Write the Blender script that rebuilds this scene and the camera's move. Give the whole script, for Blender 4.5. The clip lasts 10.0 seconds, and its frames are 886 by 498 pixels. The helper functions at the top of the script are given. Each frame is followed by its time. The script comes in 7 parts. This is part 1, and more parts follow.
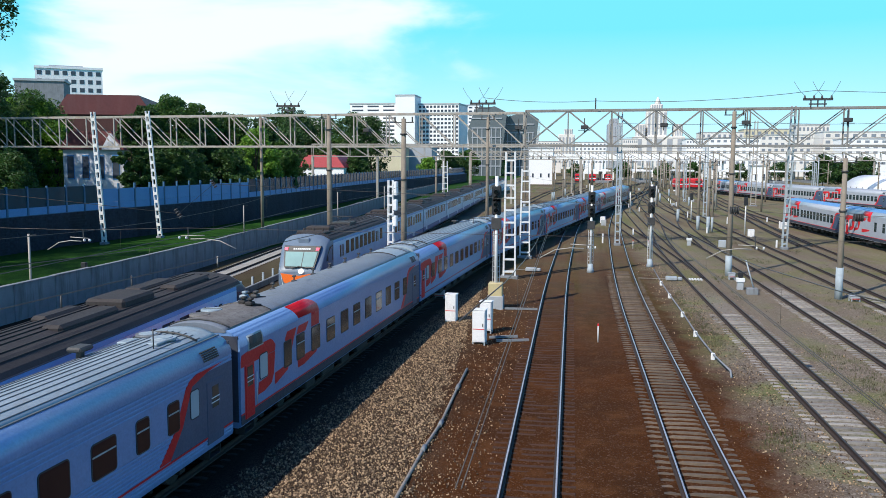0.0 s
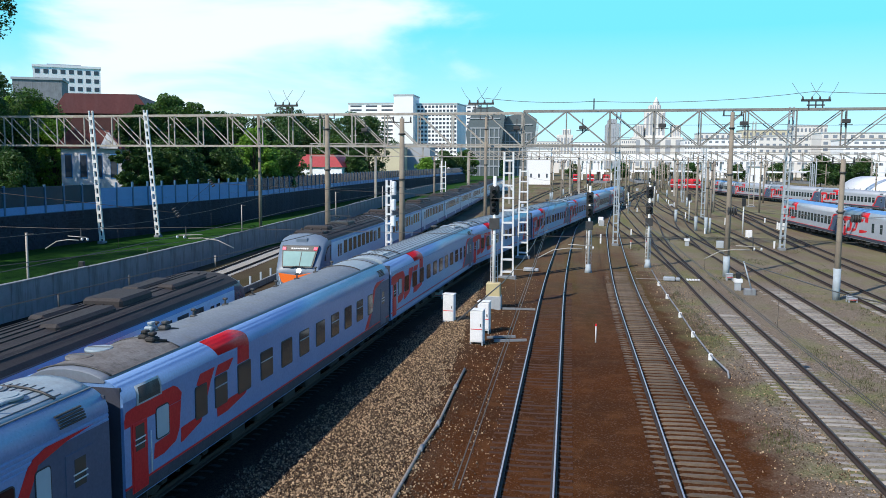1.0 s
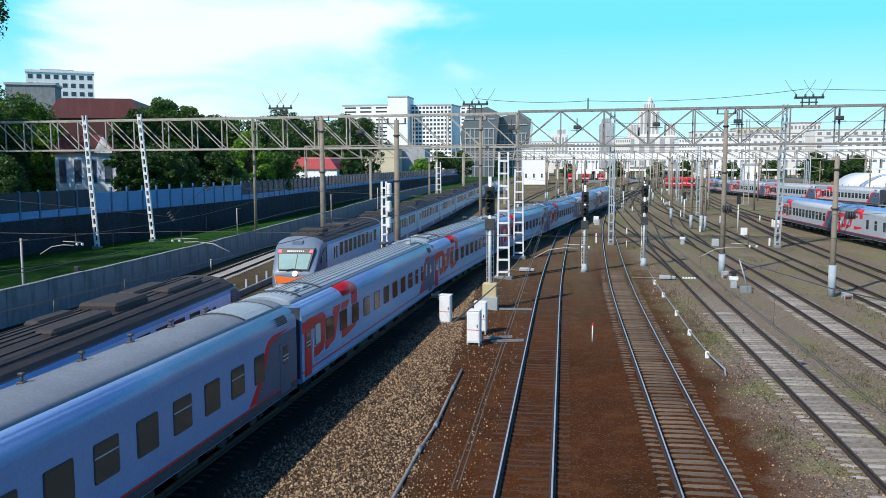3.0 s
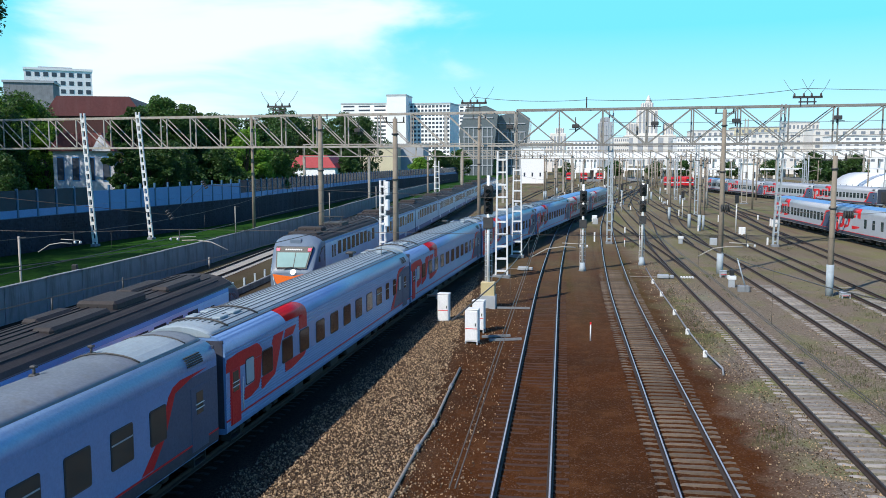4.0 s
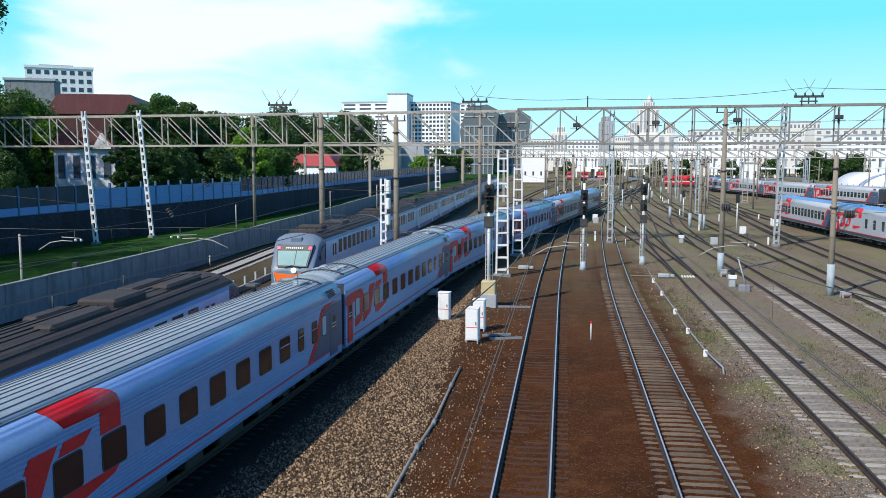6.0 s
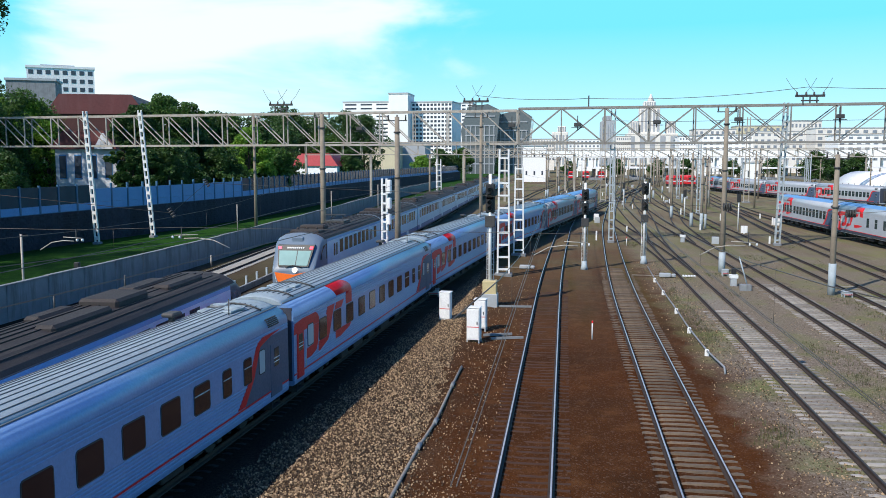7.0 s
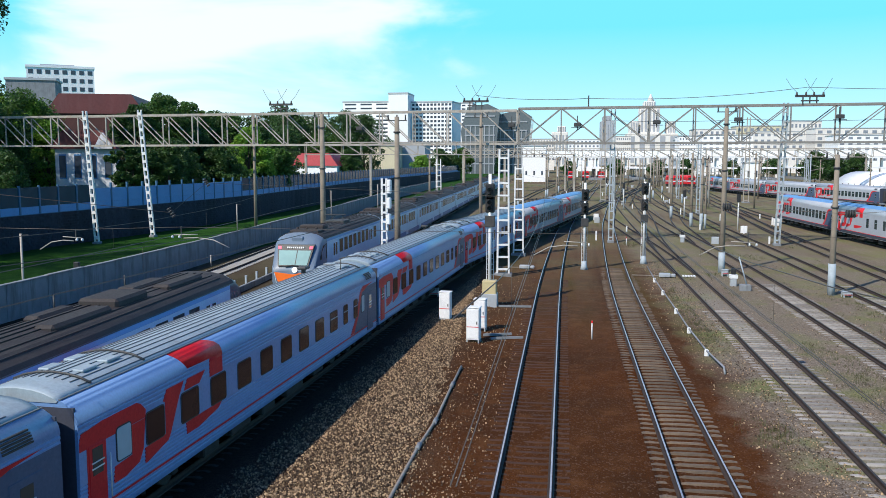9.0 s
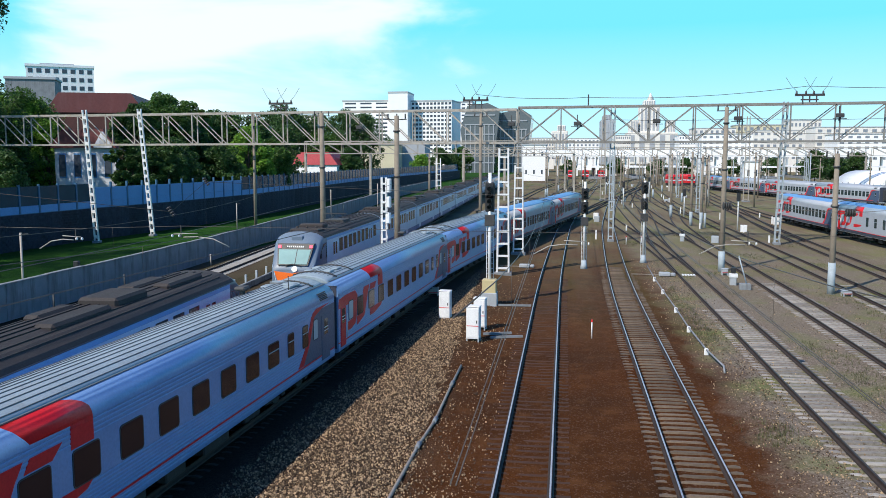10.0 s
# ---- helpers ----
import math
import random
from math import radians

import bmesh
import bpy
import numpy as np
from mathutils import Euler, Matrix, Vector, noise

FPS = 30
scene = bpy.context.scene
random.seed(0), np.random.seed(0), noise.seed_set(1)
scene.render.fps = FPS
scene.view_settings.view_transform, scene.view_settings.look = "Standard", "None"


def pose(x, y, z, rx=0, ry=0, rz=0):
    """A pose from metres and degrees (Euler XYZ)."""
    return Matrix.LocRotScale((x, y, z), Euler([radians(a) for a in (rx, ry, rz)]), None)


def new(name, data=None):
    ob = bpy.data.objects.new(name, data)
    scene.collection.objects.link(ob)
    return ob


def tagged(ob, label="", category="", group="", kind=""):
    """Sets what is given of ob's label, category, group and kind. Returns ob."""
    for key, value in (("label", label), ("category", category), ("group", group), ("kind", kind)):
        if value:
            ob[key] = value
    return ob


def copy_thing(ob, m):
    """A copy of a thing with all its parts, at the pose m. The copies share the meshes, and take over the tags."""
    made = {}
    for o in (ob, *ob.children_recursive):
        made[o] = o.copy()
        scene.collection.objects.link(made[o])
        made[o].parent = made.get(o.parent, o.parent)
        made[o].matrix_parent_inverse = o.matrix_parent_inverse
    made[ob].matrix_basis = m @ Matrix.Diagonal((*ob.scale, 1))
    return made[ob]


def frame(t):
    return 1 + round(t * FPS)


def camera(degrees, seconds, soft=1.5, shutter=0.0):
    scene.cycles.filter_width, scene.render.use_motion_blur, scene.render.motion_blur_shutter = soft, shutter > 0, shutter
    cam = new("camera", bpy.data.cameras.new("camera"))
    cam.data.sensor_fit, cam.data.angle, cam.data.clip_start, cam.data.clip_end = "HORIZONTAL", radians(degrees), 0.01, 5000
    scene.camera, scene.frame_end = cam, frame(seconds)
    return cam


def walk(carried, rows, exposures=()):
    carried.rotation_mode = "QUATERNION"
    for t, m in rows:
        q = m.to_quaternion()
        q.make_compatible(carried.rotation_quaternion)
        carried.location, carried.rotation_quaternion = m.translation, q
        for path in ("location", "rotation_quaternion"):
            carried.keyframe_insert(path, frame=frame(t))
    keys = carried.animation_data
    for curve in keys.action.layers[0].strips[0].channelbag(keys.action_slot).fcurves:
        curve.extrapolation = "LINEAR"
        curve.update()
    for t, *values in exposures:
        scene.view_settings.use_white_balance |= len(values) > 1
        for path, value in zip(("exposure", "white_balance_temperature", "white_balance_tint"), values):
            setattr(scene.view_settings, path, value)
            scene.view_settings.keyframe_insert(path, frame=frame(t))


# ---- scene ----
cam = camera(55.82, 10.0, soft=0.8)
EYE = (0.0, 0.0, 9.45)
# seconds, tilt below level, turn to the left of the tracks, lean
PATH = [
    (0, 5.962, 8.699, 0.225),
    (0.5, 5.987, 8.649, 0.177),
    (1, 5.964, 8.561, 0.385),
    (1.5, 5.854, 8.449, -0.311),
    (2, 5.812, 8.334, -0.349),
    (2.5, 5.838, 8.327, -0.310),
    (4, 5.983, 8.159, -0.103),
    (4.5, 5.987, 8.165, -0.132),
    (5, 6.036, 8.180, -0.141),
    (5.5, 6.062, 8.167, 0.028),
    (7, 6.095, 8.284, -0.034),
    (7.5, 6.050, 8.326, 0.010),
    (8, 6.069, 8.341, 0.000),
    (8.5, 6.089, 8.308, 0.026),
    (9, 6.102, 8.268, 0.008),
    (9.5, 6.139, 8.247, 0.067),
    (10, 6.170, 8.256, -0.000),
]
walk(cam, [(t, pose(*EYE, 90 - tilt, 0, turn) @ pose(0, 0, 0, 0, 0, lean)) for t, tilt, turn, lean in PATH])

# ---- light ----
SUN_WAY = Vector((0.66, 0.90, -1.05)).normalized()
sun = new("sun", bpy.data.lights.new("sun", "SUN"))
sun.data.energy, sun.data.angle, sun.data.color = 5.0, radians(0.55), (1.0, 0.93, 0.82)
sun.rotation_euler = SUN_WAY.to_track_quat("-Z", "Y").to_euler()
world = bpy.data.worlds.new("sky")
scene.world = world
world.use_nodes = True


def build_sky():
    nt = world.node_tree
    nt.nodes.clear()
    out = nt.nodes.new("ShaderNodeOutputWorld")
    bg = nt.nodes.new("ShaderNodeBackground")
    sky = nt.nodes.new("ShaderNodeTexSky")
    sky.sky_type, sky.sun_disc = "NISHITA", False
    sky.sun_elevation = math.asin(-SUN_WAY.z)
    sky.sun_rotation = math.atan2(-SUN_WAY.x, -SUN_WAY.y)
    sky.air_density, sky.dust_density, sky.ozone_density = 1.0, 0.6, 1.6
    co = nt.nodes.new("ShaderNodeTexCoord")
    sep = nt.nodes.new("ShaderNodeSeparateXYZ")
    nt.links.new(co.outputs["Generated"], sep.inputs[0])
    # cloud sheet seen in flattened sky coordinates
    mp = nt.nodes.new("ShaderNodeMapping")
    mp.inputs["Location"].default_value = (0.35, 0.1, 0.0)
    mp.inputs["Scale"].default_value = (1.5, 1.0, 4.6)
    mp.inputs["Rotation"].default_value = (0.0, 0.25, 0.0)
    nt.links.new(co.outputs["Generated"], mp.inputs[0])
    n = nt.nodes.new("ShaderNodeTexNoise")
    n.inputs["Scale"].default_value, n.inputs["Detail"].default_value = 2.1, 7.0
    n.inputs["Roughness"].default_value, n.inputs["Distortion"].default_value = 0.5, 0.4
    nt.links.new(mp.outputs[0], n.inputs["Vector"])
    # the cloud bank lies to the west of the tracks
    west = nt.nodes.new("ShaderNodeMapRange")
    west.inputs["From Min"].default_value, west.inputs["From Max"].default_value = 0.02, -0.26
    west.inputs["To Min"].default_value, west.inputs["To Max"].default_value = -0.16, 0.12
    nt.links.new(sep.outputs["X"], west.inputs["Value"])
    add = nt.nodes.new("ShaderNodeMath")
    add.operation = "ADD"
    far_west = nt.nodes.new("ShaderNodeMapRange")
    far_west.inputs["From Min"].default_value, far_west.inputs["From Max"].default_value = -0.66, -0.46
    far_west.inputs["To Min"].default_value, far_west.inputs["To Max"].default_value = -0.16, 0.0
    nt.links.new(sep.outputs["X"], far_west.inputs["Value"])
    both = nt.nodes.new("ShaderNodeMath")
    both.operation = "ADD"
    nt.links.new(far_west.outputs[0], both.inputs[0])
    nt.links.new(n.outputs[0], both.inputs[1])
    nt.links.new(both.outputs[0], add.inputs[0])
    nt.links.new(west.outputs[0], add.inputs[1])
    ramp = nt.nodes.new("ShaderNodeMapRange")
    ramp.interpolation_type = "SMOOTHSTEP"
    ramp.inputs["From Min"].default_value, ramp.inputs["From Max"].default_value = 0.49, 0.72
    nt.links.new(add.outputs[0], ramp.inputs["Value"])
    tint = nt.nodes.new("ShaderNodeMix")
    tint.data_type, tint.blend_type = "RGBA", "MULTIPLY"
    tint.inputs["Factor"].default_value = 1.0
    nt.links.new(sky.outputs[0], tint.inputs["A"])
    tint.inputs["B"].default_value = (0.12, 0.58, 1.62, 1)
    # clear air: bright cyan low down, deeper blue overhead
    low = nt.nodes.new("ShaderNodeMapRange")
    low.interpolation_type = "SMOOTHSTEP"
    low.inputs["From Min"].default_value, low.inputs["From Max"].default_value = 0.45, 0.20
    low.inputs["To Max"].default_value = 0.9
    nt.links.new(sep.outputs["Z"], low.inputs["Value"])
    clear = nt.nodes.new("ShaderNodeMix")
    clear.data_type = "RGBA"
    nt.links.new(low.outputs[0], clear.inputs["Factor"])
    nt.links.new(tint.outputs["Result"], clear.inputs["A"])
    haze = nt.nodes.new("ShaderNodeMapRange")
    haze.inputs["From Min"].default_value, haze.inputs["From Max"].default_value = 0.15, 0.0
    haze.inputs["To Max"].default_value = 0.85
    nt.links.new(sep.outputs["Z"], haze.inputs["Value"])
    pale = nt.nodes.new("ShaderNodeMix")
    pale.data_type = "RGBA"
    nt.links.new(haze.outputs[0], pale.inputs["Factor"])
    pale.inputs["A"].default_value = (2.2, 9.3, 12.0, 1)
    pale.inputs["B"].default_value = (9.0, 11.8, 12.2, 1)
    nt.links.new(pale.outputs["Result"], clear.inputs["B"])
    mix = nt.nodes.new("ShaderNodeMix")
    mix.data_type = "RGBA"
    nt.links.new(ramp.outputs[0], mix.inputs["Factor"])
    nt.links.new(clear.outputs["Result"], mix.inputs["A"])
    mix.inputs["B"].default_value = (9.5, 11.3, 11.8, 1)
    nt.links.new(mix.outputs["Result"], bg.inputs["Color"])
    bg.inputs["Strength"].default_value = 0.10
    nt.links.new(bg.outputs[0], out.inputs[0])


build_sky()
scene.view_settings.exposure = 0.0

# ---- materials ----


def node(nt, kind, **values):
    n = nt.nodes.new(kind)
    for k, v in values.items():
        n.inputs[k.replace("_", " ")].default_value = v
    return n


def mix_colour(nt, fac, a, b):
    m = nt.nodes.new("ShaderNodeMix")
    m.data_type = "RGBA"
    for key, v in (("Factor", fac), ("A", a), ("B", b)):
        if hasattr(v, "is_linked"):
            nt.links.new(v, m.inputs[key])
        else:
            m.inputs[key].default_value = v if key == "Factor" else (*v[:3], 1)
    return m.outputs["Result"]


def ranged(nt, value, lo, hi, a=0.0, b=1.0):
    r = nt.nodes.new("ShaderNodeMapRange")
    for key, v in (("From Min", lo), ("From Max", hi), ("To Min", a), ("To Max", b)):
        r.inputs[key].default_value = v
    nt.links.new(value, r.inputs["Value"])
    return r.outputs[0]


def noise_of(nt, vec, scale, detail=4.0, rough=0.6):
    n = node(nt, "ShaderNodeTexNoise", Scale=scale, Detail=detail, Roughness=rough)
    nt.links.new(vec, n.inputs["Vector"])
    return n.outputs[0]


def start(name):
    m = bpy.data.materials.new(name)
    m.use_nodes = True
    nt = m.node_tree
    return m, nt, nt.nodes["Principled BSDF"]


def bump_to(nt, bsdf, height, strength, distance=0.02):
    b = node(nt, "ShaderNodeBump", Strength=strength, Distance=distance)
    nt.links.new(height, b.inputs["Height"])
    nt.links.new(b.outputs[0], bsdf.inputs["Normal"])


def surface(name, c1, c2, scale=2.0, fine=30.0, rough=0.7, metal=0.0, bump=0.15, vary=0.0, glow=0.0, stain=None, spec=0.5):
    """Two tones at two scales, with relief; vary: a shift of tone from object to object; stain: a third tone in streaks."""
    m, nt, bsdf = start(name)
    co = nt.nodes.new("ShaderNodeTexCoord").outputs["Object"]
    big, small = noise_of(nt, co, scale), noise_of(nt, co, fine, 3.0)
    c = mix_colour(nt, ranged(nt, big, 0.3, 0.7), c1, c2)
    c = mix_colour(nt, ranged(nt, small, 0.35, 0.75, 0.0, 0.45), c, [v * 0.6 for v in c1])
    if stain:
        mp = node(nt, "ShaderNodeMapping", Scale=(1.0, 1.0, 0.15))
        nt.links.new(co, mp.inputs[0])
        c = mix_colour(nt, ranged(nt, noise_of(nt, mp.outputs[0], scale * 3), 0.52, 0.75, 0.0, 0.8), c, stain)
    if vary:
        info = nt.nodes.new("ShaderNodeObjectInfo").outputs["Random"]
        hsv = node(nt, "ShaderNodeHueSaturation")
        nt.links.new(ranged(nt, info, 0, 1, 1 - vary, 1 + vary), hsv.inputs["Value"])
        nt.links.new(c, hsv.inputs["Color"])
        c = hsv.outputs[0]
    nt.links.new(c, bsdf.inputs["Base Color"])
    bsdf.inputs["Metallic"].default_value = metal
    bsdf.inputs["Specular IOR Level"].default_value = spec
    nt.links.new(ranged(nt, small, 0.2, 0.8, max(0.03, rough - 0.12), min(1.0, rough + 0.12)), bsdf.inputs["Roughness"])
    if bump:
        bump_to(nt, bsdf, small, bump)
    if glow:
        nt.links.new(c, bsdf.inputs["Emission Color"])
        bsdf.inputs["Emission Strength"].default_value = glow
    return m


def plain_glass(name, tint, rough=0.14, spec=0.3):
    m, nt, bsdf = start(name)
    co = nt.nodes.new("ShaderNodeTexCoord").outputs["Object"]
    c = mix_colour(nt, ranged(nt, noise_of(nt, co, 0.9), 0.3, 0.7), tint, [v * 0.8 for v in tint])
    nt.links.new(c, bsdf.inputs["Base Color"])
    bsdf.inputs["Roughness"].default_value = rough
    bsdf.inputs["Specular IOR Level"].default_value = spec
    return m


def leaves(name, c1, c2):
    m, nt, bsdf = start(name)
    geo = nt.nodes.new("ShaderNodeNewGeometry")
    c = mix_colour(nt, geo.outputs["Random Per Island"], c1, c2)
    nt.links.new(c, bsdf.inputs["Base Color"])
    bsdf.inputs["Roughness"].default_value = 0.55
    through_light = nt.nodes.new("ShaderNodeBsdfTranslucent")
    nt.links.new(c, through_light.inputs["Color"])
    both = nt.nodes.new("ShaderNodeMixShader")
    both.inputs[0].default_value = 0.3
    nt.links.new(bsdf.outputs[0], both.inputs[1])
    nt.links.new(through_light.outputs[0], both.inputs[2])
    nt.links.new(both.outputs[0], nt.nodes["Material Output"].inputs["Surface"])
    return m


def ground_material():
    m, nt, bsdf = start("yard_ground")
    pos = nt.nodes.new("ShaderNodeNewGeometry").outputs["Position"]
    sep = nt.nodes.new("ShaderNodeSeparateXYZ")
    nt.links.new(pos, sep.inputs[0])
    x, y = sep.outputs["X"], sep.outputs["Y"]
    wob = noise_of(nt, pos, 0.35, 4.0)
    big = noise_of(nt, pos, 0.12, 3.0)
    fine = noise_of(nt, pos, 9.0, 4.0, 0.7)

    def plus(a, b, k):
        n = nt.nodes.new("ShaderNodeMath")
        n.operation = "MULTIPLY_ADD"
        nt.links.new(b, n.inputs[0])
        n.inputs[1].default_value = k
        nt.links.new(a, n.inputs[2])
        return n.outputs[0]

    vor = node(nt, "ShaderNodeTexVoronoi", Scale=20.0)
    nt.links.new(pos, vor.inputs["Vector"])
    grain = nt.nodes.new("ShaderNodeSeparateColor")
    nt.links.new(vor.outputs["Color"], grain.inputs[0])
    stones = mix_colour(nt, grain.outputs[0], (0.075, 0.046, 0.025), (0.25, 0.165, 0.092))
    stones = mix_colour(nt, ranged(nt, vor.outputs["Distance"], 0.25, 0.6), stones, (0.03, 0.02, 0.015))
    rust = mix_colour(nt, ranged(nt, fine, 0.3, 0.7), (0.048, 0.0150, 0.0038), (0.086, 0.0300, 0.0078))
    rust = mix_colour(nt, ranged(nt, big, 0.4, 0.65), rust, (0.040, 0.0160, 0.0058))
    rust = mix_colour(nt, ranged(nt, grain.outputs[1], 0.86, 0.92, 0.0, 0.55), rust, (0.13, 0.08, 0.055))
    rust = mix_colour(nt, ranged(nt, noise_of(nt, pos, 0.9, 5.0, 0.65), 0.50, 0.68, 0.0, 0.75), rust, (0.100, 0.042, 0.0150))
    grey = mix_colour(nt, ranged(nt, fine, 0.3, 0.7), (0.10, 0.077, 0.056), (0.215, 0.17, 0.127))
    grey = mix_colour(nt, ranged(nt, grain.outputs[2], 0.7, 0.9, 0.0, 0.6), grey, (0.36, 0.31, 0.25))
    weeds = mix_colour(nt, ranged(nt, fine, 0.3, 0.7), (0.075, 0.11, 0.025), (0.22, 0.205, 0.085))
    patch = ranged(nt, plus(wob, big, 1.2), 1.06, 1.32, 0.0, 0.85)
    east = mix_colour(nt, patch, grey, weeds)
    # brake dust and the train's painted-in shade darken the stone beside the running line, which bears off to the east
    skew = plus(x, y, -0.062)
    soot_shade = mix_colour(nt, ranged(nt, fine, 0.3, 0.7), (0.016, 0.010, 0.007), (0.040, 0.024, 0.016))
    stones = mix_colour(nt, ranged(nt, plus(skew, wob, 0.9), -11.4, -9.5, 0.95, 0.0), stones, soot_shade)
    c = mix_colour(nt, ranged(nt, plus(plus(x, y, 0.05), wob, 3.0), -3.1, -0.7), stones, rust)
    c = mix_colour(nt, ranged(nt, plus(x, wob, 4.0), 8.0, 10.0), c, east)
    far = mix_colour(nt, ranged(nt, noise_of(nt, pos, 0.05, 3.0), 0.35, 0.65), (0.155, 0.112, 0.078), (0.215, 0.198, 0.115))
    # strips of grass and of oily grit run along the sidings
    long = node(nt, "ShaderNodeMapping", Scale=(0.42, 0.022, 1.0), Rotation=(0.0, 0.0, 0.05))
    nt.links.new(pos, long.inputs[0])
    strip = noise_of(nt, long.outputs[0], 1.0, 4.0)
    far = mix_colour(nt, ranged(nt, strip, 0.50, 0.64, 0.0, 0.8), far, (0.125, 0.140, 0.050))
    far = mix_colour(nt, ranged(nt, strip, 0.46, 0.34, 0.0, 0.75), far, (0.105, 0.070, 0.048))
    c = mix_colour(nt, ranged(nt, plus(y, wob, 20.0), 50, 140, 0.0, 0.85), c, far)
    # pale dusty ballast between the rails of the two grey sidings
    for mid, end, k in ((10.0, 64, 0.4), (15.35, 70, 0.25)):
        away = nt.nodes.new("ShaderNodeMath")
        away.operation = "ABSOLUTE"
        shift = nt.nodes.new("ShaderNodeMath")
        shift.inputs[1].default_value = -mid
        nt.links.new(plus(x, wob, 0.25), shift.inputs[0])
        nt.links.new(shift.outputs[0], away.inputs[0])
        near = nt.nodes.new("ShaderNodeMath")
        near.operation = "MULTIPLY"
        nt.links.new(ranged(nt, away.outputs[0], 0.65, 0.85, k, 0.0), near.inputs[0])
        nt.links.new(ranged(nt, y, end - 4, end, 1.0, 0.0), near.inputs[1])
        c = mix_colour(nt, near.outputs[0], c, mix_colour(nt, ranged(nt, fine, 0.3, 0.7), (0.17, 0.15, 0.125), (0.34, 0.32, 0.29)))
    grass = mix_colour(nt, ranged(nt, noise_of(nt, pos, 0.8, 5.0), 0.3, 0.7), (0.011, 0.048, 0.005), (0.026, 0.085, 0.010))
    grass = mix_colour(nt, ranged(nt, fine, 0.4, 0.8, 0.0, 0.5), grass, (0.02, 0.05, 0.012))
    c = mix_colour(nt, ranged(nt, plus(x, wob, 0.5), -32.3, -32.0), grass, c)
    nt.links.new(c, bsdf.inputs["Base Color"])
    bsdf.inputs["Roughness"].default_value = 0.95
    bsdf.inputs["Specular IOR Level"].default_value = 0.06
    h = nt.nodes.new("ShaderNodeMath")
    h.operation = "SUBTRACT"
    nt.links.new(fine, h.inputs[0])
    nt.links.new(vor.outputs["Distance"], h.inputs[1])
    bump_to(nt, bsdf, h.outputs[0], 0.45, 0.05)
    return m


M = {}
M["ground"] = ground_material()
M["rail_side"] = surface("rusty_rail", (0.022, 0.013, 0.010), (0.042, 0.024, 0.017), 3, 40, 0.75)
M["rail_head"] = surface("polished_rail", (0.58, 0.55, 0.56), (0.46, 0.44, 0.45), 2, 60, 0.30, 0.4, 0.02)
M["rail_dull"] = surface("dull_rail", (0.075, 0.056, 0.045), (0.045, 0.033, 0.027), 2, 60, 0.5, 0.4, 0.05)
M["sleeper"] = surface("concrete_sleeper", (0.155, 0.114, 0.078), (0.090, 0.064, 0.043), 3, 40, 0.9, vary=0.3)
M["sleeper_grey"] = surface("grey_concrete_sleeper", (0.34, 0.315, 0.285), (0.19, 0.17, 0.145), 1.3, 40, 0.9, vary=0.35, stain=(0.13, 0.11, 0.085))
M["sleeper_pale"] = surface("pale_concrete_sleeper", (0.40, 0.39, 0.37), (0.28, 0.27, 0.25), 3, 40, 0.9, vary=0.15)
M["sleeper_buried"] = surface("oily_sleeper", (0.056, 0.021, 0.0075), (0.044, 0.0160, 0.0058), 3, 30, 0.9, vary=0.2)
# dark sleeper copy; shade under the moving train is in its colour
M["sleeper_shaded"] = surface("sooty_sleeper", (0.034, 0.022, 0.016), (0.022, 0.015, 0.011), 3, 40, 0.9, vary=0.2)
M["concrete"] = surface("concrete", (0.27, 0.285, 0.30), (0.18, 0.195, 0.205), 0.8, 25, 0.85, stain=(0.09, 0.088, 0.085))
M["pole"] = surface("pole_concrete", (0.30, 0.25, 0.19), (0.20, 0.165, 0.125), 1.5, 30, 0.85, stain=(0.2, 0.17, 0.14))
M["whitewash"] = surface("whitewash", (0.42, 0.49, 0.53), (0.30, 0.34, 0.36), 2, 25, 0.8)
M["white_paint"] = surface("white_paint", (0.80, 0.80, 0.78), (0.70, 0.70, 0.68), 1.5, 20, 0.5)
M["mast_pale"] = surface("pale_blue_mast_paint", (0.44, 0.50, 0.53), (0.32, 0.36, 0.38), 1.5, 20, 0.6, 0.1, stain=(0.25, 0.2, 0.17))
M["steel"] = surface("weathered_steel", (0.36, 0.33, 0.29), (0.22, 0.19, 0.16), 1.5, 25, 0.6, 0.2, stain=(0.20, 0.10, 0.06))
M["steel_light"] = surface("pale_steel_paint", (0.44, 0.41, 0.36), (0.28, 0.25, 0.21), 1.2, 20, 0.55, 0.0, stain=(0.28, 0.17, 0.10))
M["dark_steel"] = surface("dark_steel", (0.05, 0.05, 0.052), (0.08, 0.075, 0.07), 3, 30, 0.6, 0.3)
M["wire"] = surface("copper_wire", (0.10, 0.09, 0.08), (0.14, 0.12, 0.10), 2, 20, 0.5, 0.5, 0)
M["black"] = surface("black_paint", (0.015, 0.015, 0.016), (0.03, 0.03, 0.03), 4, 30, 0.5)
M["under"] = surface("grimy_underframe", (0.022, 0.021, 0.021), (0.048, 0.042, 0.037), 2, 20, 0.8, 0.1)
# the blue of open shade is painted into this flank; car_silver is the sunlit copy
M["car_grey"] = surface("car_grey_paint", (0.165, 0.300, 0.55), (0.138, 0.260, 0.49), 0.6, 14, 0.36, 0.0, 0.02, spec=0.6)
M["car_grey"].node_tree.nodes["Principled BSDF"].inputs["Coat Weight"].default_value = 0.25
M["car_grey"].node_tree.nodes["Principled BSDF"].inputs["Coat Roughness"].default_value = 0.28
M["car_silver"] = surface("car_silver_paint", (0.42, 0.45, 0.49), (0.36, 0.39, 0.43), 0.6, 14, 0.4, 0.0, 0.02)
